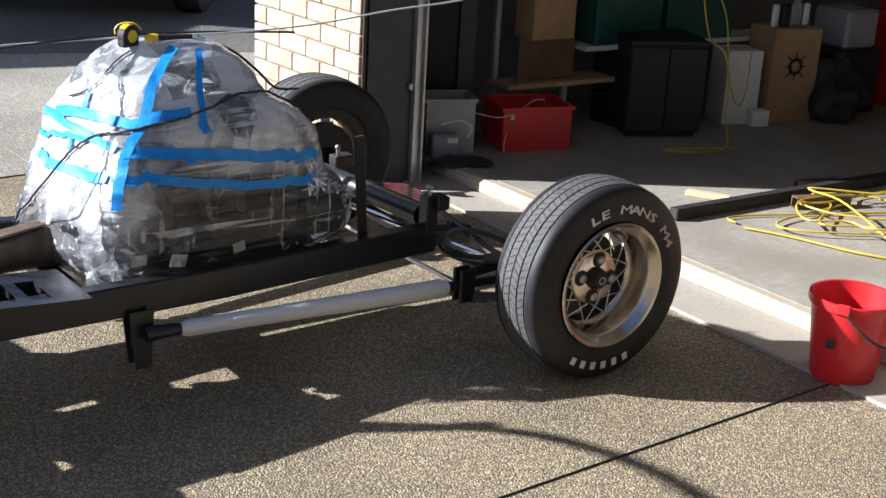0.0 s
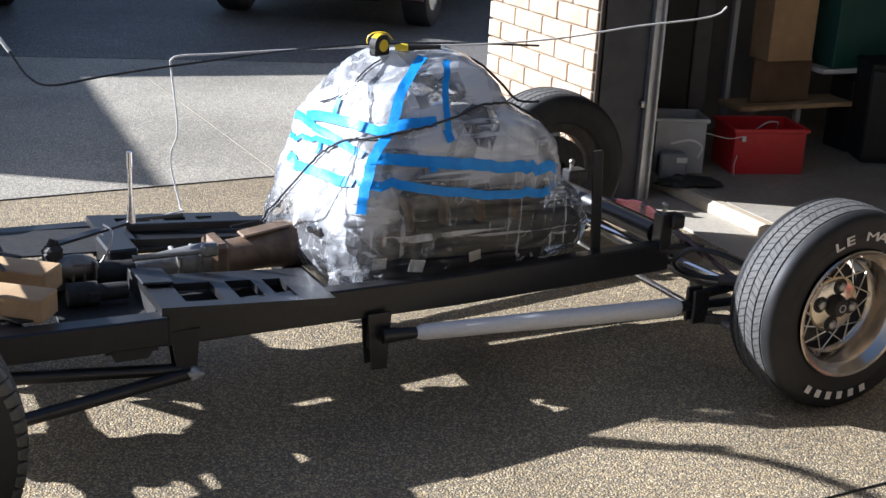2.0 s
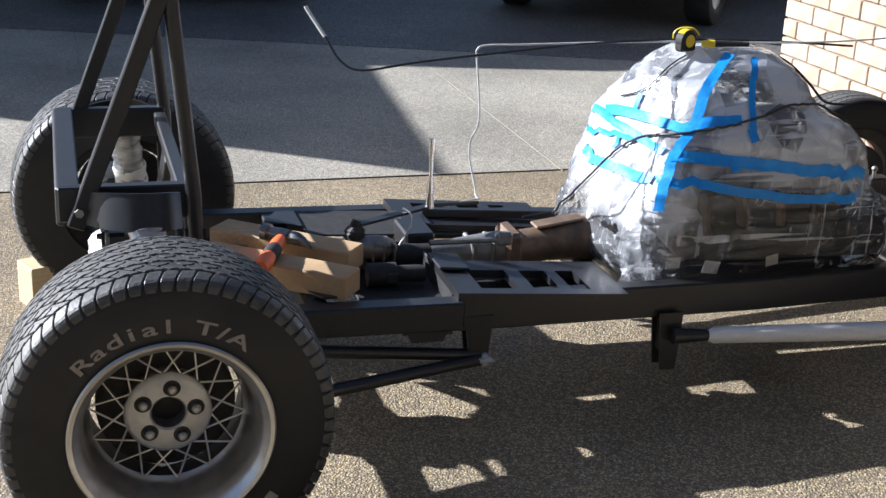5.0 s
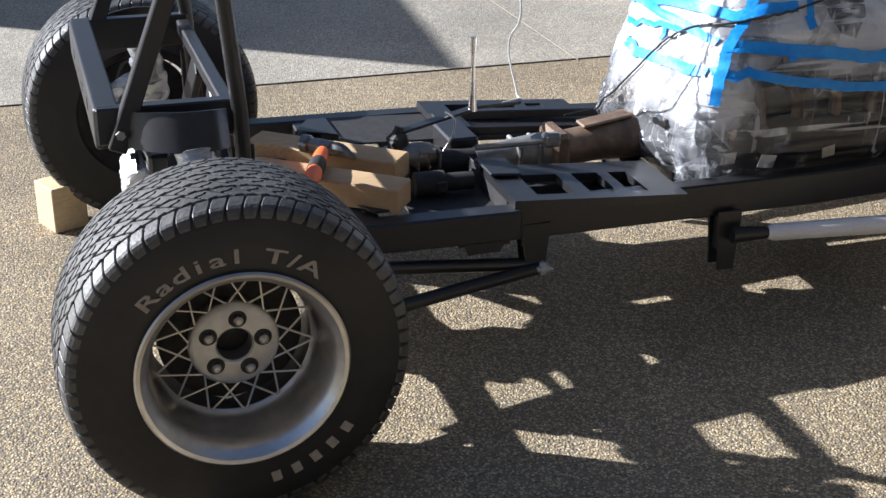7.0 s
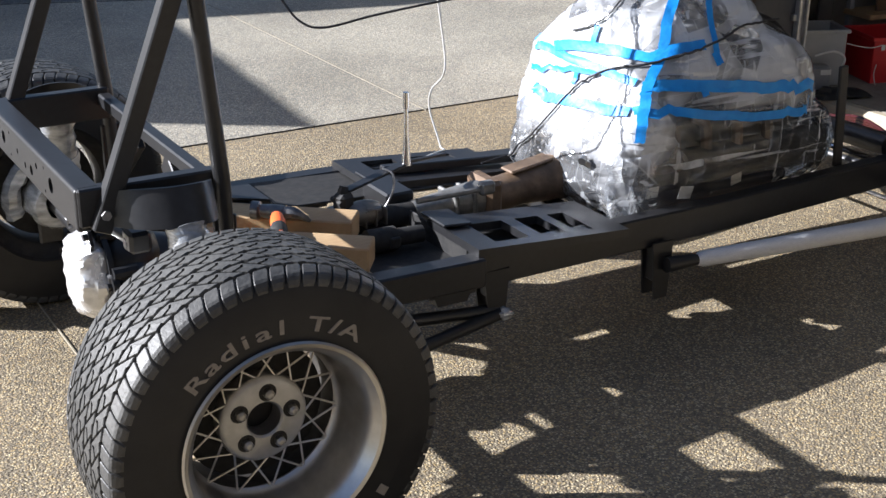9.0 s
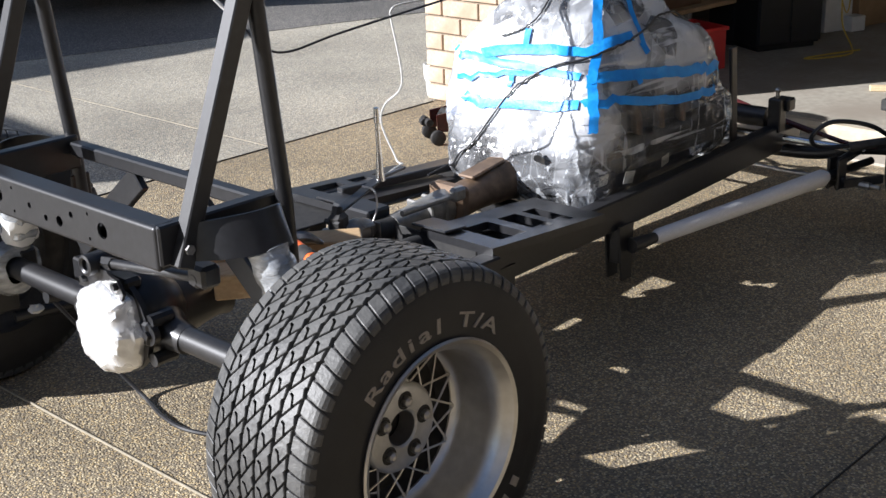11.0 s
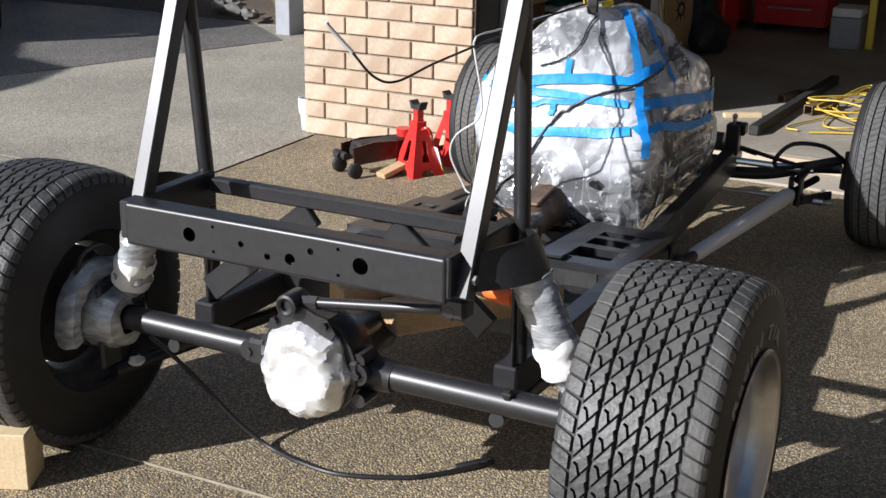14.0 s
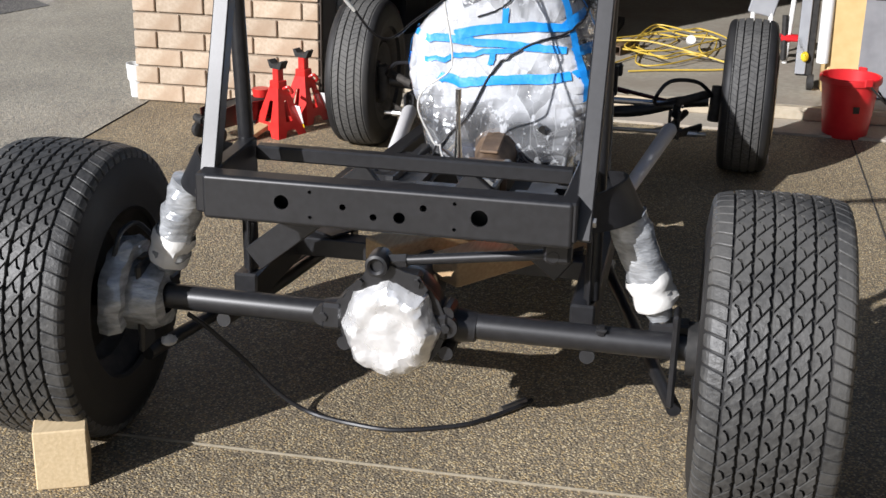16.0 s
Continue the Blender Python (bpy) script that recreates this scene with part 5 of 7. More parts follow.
def shroud(n=300, k=130):
    """The draped outline of the wrapped engine: flat taut faces that meet in soft corners."""
    v, f = [], []
    for i in range(k + 1):
        z0 = 0.305 + (0.972 - 0.305) * i / k
        _, nrx, nry, frx, fry, ffx, ffy, nfx, nfy, bulge, e = section(z0)
        mid = Vector(((nrx + frx + ffx + nfx) / 4, (nry + fry + ffy + nfy) / 4, z0))
        for j in range(n):
            a = 2 * math.pi * j / n
            c, s = math.cos(a), math.sin(a)
            u = math.copysign(abs(c) ** (2 / e), c)
            w = math.copysign(abs(s) ** (2 / e), s)
            pu, pw = (u + 1) / 2, (w + 1) / 2
            x = (nrx * (1 - pu) + nfx * pu) * (1 - pw) + (frx * (1 - pu) + ffx * pu) * pw
            y = (nry * (1 - pu) + nfy * pu) * (1 - pw) + (fry * (1 - pu) + ffy * pu) * pw
            x -= bulge * (1 - w * w) * max(0.0, -u)
            z = z0
            p = Vector((x, y, z))
            out = (p - mid).normalized()
            d = 0.004 * noise.noise(p * 8)
            # taut panels between sharp ridges, and long pulls that run up towards the corners
            for sx, sz, sh, amp in ((5.0, 5.0, 2.0, 0.015), (11.0, 8.0, -5.0, 0.007), (26.0, 11.0, 12.0, 0.0025)):
                fd, _ = noise.voronoi(Vector((p.x * sx + p.z * sh, p.y * sx - p.z * sh, p.z * sz)))
                d -= amp * (min(fd[1] - fd[0], 0.6) - 0.22)
            pull = abs(noise.noise(Vector((p.x * 5 + p.z * 16, p.y * 5 - p.z * 3, p.z * 18 - p.x * 8))))
            d -= 0.004 * max(0.0, 0.16 - pull) / 0.16
            # lower hem gathers into folds
            if z0 < 0.5:
                d += (0.026 if p.x < 1.7 else 0.012) * (0.5 - z0) / 0.16 * noise.noise(Vector((a * 5, 1.7, z0 * 3)))
                z += 0.03 * (0.5 - z0) / 0.16 * noise.noise(Vector((a * 3.5, 5.1, 0)))
            v.append(p + out * d + Vector((0, 0, z - z0)))
    for i in range(k):
        f += [(i * n + j, i * n + (j + 1) % n, (i + 1) * n + (j + 1) % n, (i + 1) * n + j) for j in range(n)]
    v.append(Vector((1.68, 0.04, 0.975)))
    f += [(k * n + j, k * n + (j + 1) % n, len(v) - 1) for j in range(n)]
    return v, f


bag_v, bag_f = shroud()
g = Geo()
g.add(bag_v, bag_f)
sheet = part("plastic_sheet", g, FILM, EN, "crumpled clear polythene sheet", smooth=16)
POSES[sheet] = POSES[EN]

# engine inside
g = Geo()
g.box((0.66, 0.38, 0.24), pose(1.76, CY, 0.47), 0.04)
for y in (-0.10, 0.10):
    g.box((0.56, 0.19, 0.17), pose(1.75, CY + y * 1.35, 0.63, 40 if y > 0 else -40, 0, 0), 0.02)
part("block", g, CAST, EN, "dark engine block")
g = Geo()
g.tube([(1.33, CY, 0.41), (1.40, CY, 0.42), (1.50, CY, 0.45)], [0.06, 0.10, 0.15], 24)
part("bell_housing", g, CAST, EN)
g = Geo()
g.tube([(1.60, CY - 0.215, 0.43), (2.16, CY - 0.20, 0.42)], [0.055, 0.060], 18)
part("side_pipe", g, BLACK_DULL, EN, "dark pipe along the block")
g = Geo()
g.box((0.74, 0.34, 0.15), pose(1.74, CY, 0.30), 0.03)
part("oil_pan", g, mat("blue_black_enamel", (0.01, 0.014, 0.035), (0.02, 0.025, 0.05), 0.35, scale=20), EN)
for s in (-1, 1):
    g = Geo()
    g.box((0.46, 0.09, 0.08), pose(1.72, CY + s * 0.17, 0.675, -38 * s, 0, 0), 0.02)
    part("rocker_cover", g, ALUMINIUM, EN)
    g = Geo()
    for k in range(4):
        x = 1.55 + 0.12 * k
        g.tube(spline([(x, CY + s * 0.17, 0.57), (x + 0.02, CY + s * 0.215, 0.55), (x + 0.03, CY + s * 0.22, 0.47)], 5), 0.018, 8)
    g.tube([(1.50, CY + s * 0.215, 0.45), (1.98, CY + s * 0.20, 0.43)], 0.026, 10)
    part("exhaust_manifold", g, RUSTY, EN)
g = Geo()
g.box((0.34, 0.18, 0.08), pose(1.70, CY, 0.72), 0.02)
g.box((0.14, 0.12, 0.08), pose(1.66, CY, 0.78), 0.02)
part("intake_manifold", g, ALUMINIUM, EN)
g = Geo()
g.lathe([(0.0, 0.0), (0.125, 0.0), (0.135, 0.008), (0.135, 0.014), (0.120, 0.016)], pose(1.63, 0.045, 0.785) @ Matrix.Scale(0.80, 4), 48)
g.lathe([(0.120, 0.062), (0.135, 0.064), (0.135, 0.072), (0.11, 0.085), (0.03, 0.094), (0.0, 0.095)], pose(1.63, 0.045, 0.785) @ Matrix.Scale(0.80, 4), 48)
part("air_cleaner", g, CHROME, EN, "round chrome air cleaner")
g = Geo()
for k in range(72):
    a = 2 * math.pi * k / 72
    g.box((0.006, 0.003, 0.038), pose(1.63 + 0.098 * math.cos(a), 0.045 + 0.098 * math.sin(a), 0.816, 0, 0, math.degrees(a)), 0.0008)
g.lathe([(0.117, 0.014), (0.117, 0.064)], pose(1.63, 0.045, 0.785) @ Matrix.Scale(0.80, 4), 48)
part("pleated_filter", g, WRAP_WHITE, EN, "white pleated filter")
g = Geo()
g.lathe([(0.0, 0.0), (0.09, 0.0), (0.095, 0.01), (0.095, 0.04), (0.05, 0.05), (0.0, 0.05)], axis_pose((2.03, CY, 0.50), (1, 0, 0)), 28)
g.lathe([(0.0, 0.0), (0.06, 0.0), (0.065, 0.01), (0.065, 0.03), (0.0, 0.035)], axis_pose((2.02, CY - 0.1, 0.64), (1, 0, 0)), 24)
part("pulley", g, BLACK_DULL, EN)
g = Geo()
g.blob((0.07, 0.07, 0.06), pose(1.92, -0.13, 0.70), 16, 10)
part("alternator", g, ALUMINIUM, EN)
# scraps of paper masking inside and at the hem
for i, (x, y, z, w, h) in enumerate(((1.47, -0.25, 0.39, 0.045, 0.035), (1.585, -0.262, 0.375, 0.05, 0.04), (1.78, -0.262, 0.385, 0.04, 0.035))):
    g = Geo()
    g.box((w, 0.002, h), pose(x, y + 0.03, z, 10, 12 * math.sin(i * 2.3), 0), 0.0005)
    part("paper_mask", g, WRAP_WHITE, EN)
# stiff hanging flap of sheet at the rear corner
g = Geo()
n, k = 14, 16
vv = []
for i in range(k + 1):
    for j in range(n + 1):
        u, w = i / k, j / n
        p = Vector((1.40 + 0.14 * (w - 0.5) - 0.03 * u, -0.20 - 0.025 * u - 0.02 * (w - 0.5), 0.50 - 0.165 * u + 0.02 * (w - 0.5)))
        p += noise.noise_vector(p * 22) * 0.022
        vv.append(p)
g.add(vv, [(i * (n + 1) + j, i * (n + 1) + j + 1, (i + 1) * (n + 1) + j + 1, (i + 1) * (n + 1) + j) for i in range(k) for j in range(n)])
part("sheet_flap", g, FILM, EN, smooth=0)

# tape strips laid on the sheet
from mathutils.bvhtree import BVHTree
BAG = BVHTree.FromPolygons([tuple(p) for p in bag_v], bag_f)


def on_bag(p, lift=0.004):
    hit, nrm, _, _ = BAG.find_nearest(Vector(p))
    c = Vector((1.72, 0.035, hit.z if hit.z < 0.9 else 0.8))
    if nrm.dot(hit - c) < 0:
        nrm = -nrm
    return hit + nrm * lift, nrm


def tape(nodes, width=0.026):
    """A strip of tape pressed on the sheet along nodes, with torn ends."""
    g = Geo()
    path = spline(nodes, 9)
    vv = []
    for i, p in enumerate(path):
        q, nrm = on_bag(p, 0.006)
        t = (path[min(i + 1, len(path) - 1)] - path[max(i - 1, 0)]).normalized()
        side = nrm.cross(t).normalized()
        w = width * (1 + 0.10 * noise.noise(p * 20)) / 2
        for u in (-1, -0.5, 0, 0.5, 1):
            a, na = on_bag(q + side * w * u, 0.006)
            r = a - q
            # bridges small hollows of the sheet
            lift = max(0.0, -r.dot(nrm)) * 0.7
            jag = t * (0.006 * noise.noise(Vector((u * 3, i, p.x * 9))) if i in (0, len(path) - 1) else 0.0)
            vv.append(q + side * w * u + nrm * (r.dot(nrm) + lift) + jag)
    f = [(5 * i + j, 5 * i + j + 1, 5 * i + 6 + j, 5 * i + 5 + j) for i in range(len(path) - 1) for j in range(4)]
    g.add(vv, f)
    return part("tape_strip", g, BLUE_TAPE, sheet, smooth=60)


TAPES = [
    ([(1.449, -0.177, 0.69), (1.58, -0.227, 0.692), (1.76, -0.24, 0.671), (1.94, -0.235, 0.648), (2.0, -0.20, 0.65)], 0.034),
    ([(1.421, -0.182, 0.616), (1.55, -0.227, 0.614), (1.73, -0.24, 0.593), (1.887, -0.237, 0.576), (2.0, -0.2, 0.58), (2.03, -0.14, 0.62)], 0.027),
    ([(1.67, -0.046, 0.95), (1.575, -0.115, 0.88), (1.53, -0.155, 0.81), (1.505, -0.172, 0.77), (1.452, -0.192, 0.715), (1.418, -0.218, 0.66), (1.388, -0.25, 0.60), (1.386, -0.252, 0.555)], 0.030),
    ([(1.735, -0.064, 0.936), (1.70, -0.131, 0.868), (1.685, -0.185, 0.80), (1.68, -0.21, 0.77)], 0.020),
    ([(1.425, 0.20, 0.735), (1.424, 0.118, 0.755), (1.438, -0.034, 0.773), (1.484, -0.162, 0.792), (1.648, -0.199, 0.798)], 0.031),
    ([(1.46, 0.29, 0.70), (1.422, 0.20, 0.72), (1.424, 0.114, 0.711), (1.433, -0.042, 0.705), (1.443, -0.153, 0.698)], 0.025),
    ([(1.50, 0.30, 0.64), (1.43, 0.22, 0.660), (1.424, 0.093, 0.687), (1.427, -0.005, 0.696)], 0.016),
    ([(1.48, 0.30, 0.575), (1.40, 0.20, 0.578), (1.389, 0.128, 0.584), (1.397, -0.029, 0.603), (1.416, -0.173, 0.615)], 0.031),
    ([(1.415, 0.034, 0.835), (1.42, 0.042, 0.771)], 0.020),
    ([(1.426, 0.075, 0.695), (1.415, 0.081, 0.637)], 0.018),
    ([(1.674, -0.213, 0.777), (1.685, -0.216, 0.736)], 0.025),
    ([(1.62, -0.228, 0.69), (1.625, -0.23, 0.655)], 0.025),
    ([(1.50, 0.295, 0.72), (1.47, 0.298, 0.62), (1.46, 0.30, 0.53)], 0.029),
    ([(1.60, 0.31, 0.70), (1.80, 0.30, 0.69), (1.95, 0.27, 0.68)], 0.029),
]
for nodes, w in TAPES:
    tape(nodes, w)

# black cable draped over the sheet
g = Geo()
path = spline([(1.17, 0.22, 0.40), (1.272, 0.196, 0.434), (1.304, 0.131, 0.506), (1.40, 0.07, 0.62), (1.423, 0.0, 0.692), (1.435, -0.117, 0.751), (1.50, -0.18, 0.772), (1.60, -0.203, 0.785), (1.714, -0.194, 0.806), (1.80, -0.165, 0.82), (1.87, -0.147, 0.816), (1.934, -0.161, 0.779), (1.99, -0.15, 0.72)], 8)
g.tube([on_bag(p, 0.008)[0] if 0 < i else p for i, p in enumerate(path)], 0.0036, 8)
solid("draped_cable", g, CABLE, "black cable draped over the plastic-wrapped engine", "cable", at=(1.5, -0.15, 0.77))
g = Geo()
path = spline([(1.55, 0.0, 0.955), (1.50, 0.01, 0.93), (1.441, 0.013, 0.879), (1.421, 0.058, 0.833), (1.415, 0.13, 0.80)], 8)
g.tube([on_bag(p, 0.006)[0] for p in path], 0.0026, 8)
solid("thin_cable", g, CABLE, "short thin black cable over the wrapped engine", "cable", at=(1.45, 0.02, 0.88))
g = Geo()
path = spline([(1.78, 0.03, 0.965), (1.87, -0.02, 0.925), (1.95, -0.03, 0.86), (2.02, -0.02, 0.80), (2.10, -0.02, 0.79)], 8)
g.tube(path, 0.004, 8)
solid("front_cable", g, CABLE, "black cable over the front of the wrapped engine", "cable", at=(1.9, -0.02, 0.9))

# long stiff wires lying across the top
g = Geo()
g.tube(spline([(0.519, 0.342, 1.015), (0.56, 0.30, 0.95), (0.60, 0.26, 0.885), (0.657, 0.224, 0.866), (0.80, 0.19, 0.893), (1.00, 0.14, 0.925), (1.30, 0.075, 0.965), (1.56, 0.03, 0.982), (1.80, -0.02, 0.985), (2.06, -0.06, 0.975)], 8), 0.0035, 8)
wire = thing("black_wire", (1.56, 0.03, 0.98), "stiff black wire over the wrapped engine with a bared end", "wire")
part("sheath", g, CABLE, wire)
g = Geo()
g.tube(spline([(0.512, 0.348, 1.03), (0.519, 0.342, 1.015), (0.56, 0.30, 0.95)], 6), 0.0058, 8)
part("bare_end", g, GREY_WIRE, wire, "pale bared wire end")
g = Geo()
g.tube(spline([(1.005, 0.16, 0.484), (1.0, 0.175, 0.49), (1.0, 0.188, 0.51), (0.99, 0.225, 0.595), (0.985, 0.205, 0.657), (0.98, 0.136, 0.712), (0.98, 0.125, 0.77), (0.972, 0.148, 0.91), (0.972, 0.147, 0.938), (1.0, 0.142, 0.95), (1.10, 0.12, 0.955), (1.30, 0.085, 0.965), (1.56, 0.02, 0.978), (1.85, -0.05, 0.985), (2.10, -0.11, 1.005), (2.35, -0.15, 1.04), (2.55, -0.18, 1.06), (2.63, -0.19, 1.075), (2.66, -0.195, 1.10)], 7), 0.0029, 8)
wire2 = thing("grey_wire", (1.56, 0.02, 0.97), "long bent grey wire from the chassis rail over the engine", "wire")
part("rod", g, GREY_WIRE, wire2)
g = Geo()
g.tube(spline([(0.90, 0.13, 0.478), (0.95, 0.147, 0.483), (1.005, 0.16, 0.486)], 5), 0.0026, 8)
part("foot", g, GREY_WIRE, wire2)
# tape measure and marker on top of the bag
tm = thing("tape_measure", (1.575, 0.025, 0.962), "black and yellow tape measure on top of the wrapped engine", "tape measure")
g = Geo()
mm = pose(1.56, 0.02, 0.982, 90, 0, 20)
g.lathe([(0.0, -0.017), (0.026, -0.017), (0.031, -0.012), (0.031, 0.012), (0.026, 0.017), (0.0, 0.017)], mm, 24)
g.box((0.06, 0.026, 0.034), mm @ pose(0.0, -0.018, 0), 0.006)
part("case", g, INK, tm)
g = Geo()
g.lathe([(0.0, 0.0185), (0.018, 0.0185), (0.018, 0.016)], mm, 20)
g.lathe([(0.0, -0.0185), (0.018, -0.0185), (0.018, -0.016)], mm, 20)
g.lathe([(0.0315, -0.012), (0.0335, -0.008), (0.0335, 0.008), (0.0315, 0.012)], mm, 24, a0=1.2, a1=2.4)
part("rubber_trim", g, YELLOW_PL, tm, "yellow trim")
g = Geo()
g.tube(spline([(1.53, 0.035, 0.975), (1.528, 0.037, 1.0), (1.545, 0.03, 1.016), (1.575, 0.01, 1.018), (1.592, 0.0, 1.0)], 5), 0.0022, 6)
part("wrist_strap", g, YELLOW_PL, tm)
g = Geo()
g.tube([(1.60, 0.0, 0.976), (1.62, -0.01, 0.977), (1.635, -0.014, 0.978)], [0.008, 0.012, 0.010], 10)
mk_ = thing("marker", (1.66, -0.02, 0.975), "black marker tool with a yellow-green knob on the plastic", "marker")
part("knob", g, YELLOW_PL, mk_)
g = Geo()
g.tube([(1.635, -0.014, 0.978), (1.73, -0.04, 0.980)], [0.010, 0.007], 10)
part("barrel", g, INK, mk_)

# ---- gearbox, handbrake, steering box ----
GB = thing("gearbox", (1.15, CY, 0.33), "oily brown gearbox behind the wrapped engine", "gearbox")
g = Geo()
g.tube(spline([(1.48, CY, 0.40), (1.38, CY, 0.395), (1.25, CY - 0.005, 0.388), (1.12, CY - 0.01, 0.375), (1.08, CY - 0.01, 0.372)], 5), [0.098 - 0.046 * min(1, k / 13) for k in range(21)], 14)
part("case", g, RUSTY, GB)
g = Geo()
g.box((0.15, 0.06, 0.010), pose(1.21, CY - 0.005, 0.446, 0, -8, 0), 0.004)
part("top_cover", g, RUSTY, GB, "flat rusty top cover")
g = Geo()
g.box((0.05, 0.13, 0.11), pose(1.06, CY - 0.01, 0.38), 0.012)
part("flange", g, RUSTY, GB)
g = Geo()
g.tube([(1.05, CY - 0.01, 0.375), (0.95, CY - 0.01, 0.37), (0.86, CY - 0.01, 0.366), (0.82, CY - 0.01, 0.366)], [0.052, 0.046, 0.038, 0.036], 14)
for x in (1.0, 0.94):
    g.box((0.014, 0.105, 0.085), pose(x, CY - 0.01, 0.368), 0.004)
part("tail_housing", g, ALUMINIUM, GB)
g = Geo()
g.tube([(1.0, -0.04, 0.425), (0.80, -0.035, 0.425)], 0.009, 8)
g.box((0.05, 0.03, 0.04), pose(1.02, -0.04, 0.428), 0.008)
part("selector_rod", g, ALUMINIUM, GB)
g = Geo()
g.tube([(0.82, CY - 0.01, 0.366), (0.30, 0.045, 0.365)], 0.034, 16)
g.tube([(0.30, 0.045, 0.375), (0.24, 0.045, 0.37)], 0.045, 12)
part("propeller_shaft", g, BLACK_DULL, GB)
g = Geo()
g.beam((1.31, -0.10, 0.475), (1.37, -0.13, 0.43), 0.006, 0.018)
g.tube([(1.30, -0.105, 0.478), (1.315, -0.095, 0.482)], 0.012, 10)
part("clutch_arm", g, STEEL, GB)

SB = thing("steering_box", (0.63, 0.03, 0.35), "grey aluminium steering box on the chassis", "steering box")
g = Geo()
g.blob((0.066, 0.040, 0.034), pose(0.645, -0.02, 0.415, 0, 4, 6), 20, 12)
g.box((0.05, 0.075, 0.012), pose(0.655, -0.02, 0.43, 0, 6, 6), 0.004)
for dx in (-0.03, 0.0, 0.03):
    g.box((0.006, 0.078, 0.05), pose(0.66 + dx, -0.02, 0.408, 0, 0, 6), 0.002)
g.tube([(0.585, -0.01, 0.43), (0.585, -0.01, 0.36)], [0.045, 0.04], 16)
part("housing", g, ALUMINIUM, SB)
g = Geo()
g.box((0.05, 0.045, 0.05), pose(0.590, -0.008, 0.452, 0, 0, 20), 0.010)
g.tube([(0.588, -0.005, 0.47), (0.596, -0.002, 0.492)], [0.016, 0.013], 8)
g.tube([(0.572, -0.035, 0.455), (0.572, 0.02, 0.455)], 0.008, 6)
part("column_joint", g, BLACK_DULL, SB)
g = Geo()
g.tube([(0.60, -0.12, 0.372), (0.68, -0.125, 0.372)], 0.033, 16)
g.tube([(0.68, -0.125, 0.372), (0.76, -0.13, 0.372)], 0.024, 12)
g.box((0.03, 0.012, 0.03), pose(0.665, -0.158, 0.372), 0.003)
part("pump", g, BLACK_DULL, SB)
g = Geo()
g.tube(spline([(0.72, 0.0, 0.41), (0.75, 0.01, 0.45), (0.76, 0.03, 0.49), (0.745, 0.06, 0.50)], 6), 0.003, 6)
part("pipe", g, STEEL, SB)

HB = thing("handbrake_lever", (0.827, 0.072, 0.47), "chrome gear lever on a flat black arm", "gear lever")
g = Geo()
g.beam((0.60, 0.0, 0.478), (0.84, 0.085, 0.497), 0.03, 0.008, c=0.002)
g.beam((0.84, 0.085, 0.497), (1.0, 0.15, 0.477), 0.010, 0.010, c=0.002)
part("arm", g, BLACK, HB)
g = Geo()
g.tube([(0.827, 0.072, 0.494), (0.827, 0.072, 0.50), (0.827, 0.073, 0.57), (0.827, 0.073, 0.58), (0.827, 0.075, 0.655), (0.827, 0.075, 0.657), (0.827, 0.075, 0.70)], [0.014, 0.013, 0.008, 0.0065, 0.006, 0.0085, 0.0085], 14)
part("stick", g, CHROME, HB)

# far floor box beside the lever
g = Geo()
g.box((0.088, 0.15, 0.09), pose(0.797, 0.125, 0.378), 0.006)
solid("battery_bracket", g, BLACK, "folded black steel box bracket on the chassis", "bracket", at=(0.797, 0.125, 0.333))

# ---- timber blocks and hammer on the frame ----
def timber(a, b, w, h, label, group=""):
    g = Geo()
    g.beam(a, b, w, h, c=0.004)
    return solid("timber_block", g, WOOD, label, "timber block", group=group, at=tuple((Vector(a) + Vector(b)) / 2 - Vector((0, 0, h / 2))))


timber((0.165, -0.025, 0.4185), (0.52, -0.30, 0.4185), 0.095, 0.064, "rough-sawn pine block lying across the chassis", "timber under the hammer")
timber((0.232, 0.157, 0.4175), (0.568, -0.12, 0.4195), 0.10, 0.064, "rough-sawn pine block lying beside another under the hammer", "timber under the hammer")
HM = thing("claw_hammer", (0.36, -0.12, 0.4515), "claw hammer with an orange rubber grip on the timber blocks", "hammer")
g = Geo()
hd = Vector((0.448, -0.105, 0.47)) - Vector((0.315, 0.016, 0.475))
c0 = Vector((0.383, -0.040, 0.470))
ux = hd.normalized()
g.tube([c0 - ux * 0.065, c0 - ux * 0.045, c0 - ux * 0.04, c0 - ux * 0.015, c0 + ux * 0.02], [0.024, 0.024, 0.017, 0.020, 0.020], 14)
for s in (-1, 1):
    g.tube(spline([c0 + ux * 0.015, c0 + ux * 0.05 + Vector((0, 0.006 * s, 0.004)), c0 + ux * 0.085 + Vector((0.002, 0.010 * s, -0.012))], 5), [0.018, 0.017, 0.0165, 0.016, 0.015, 0.014, 0.012, 0.010, 0.008, 0.006, 0.004], 8)
part("head", g, FORGED, HM, "dark forged steel claw head")
g = Geo()
e0 = Vector((0.284, -0.292, 0.474))
path = [c0, c0 + (e0 - c0) * 0.22]
g.tube(path, 0.010, 10)
part("shaft", g, STEEL, HM)
g = Geo()
rr = [0.016, 0.0195, 0.020, 0.019, 0.0195, 0.021, 0.0225, 0.017]
g.tube([c0 + (e0 - c0) * (0.13 + 0.87 * k / 7) for k in range(8)], rr, 12)
grip = part("grip", g, ORANGE, HM, "orange rubber grip")
g = Geo()
g.tube([c0 + (e0 - c0) * w for w in (0.42, 0.44, 0.66, 0.68)], [0.0195, 0.0215, 0.0225, 0.021], 12)
part("grip_band", g, BLACK_DULL, grip, "dark grey middle of the grip")

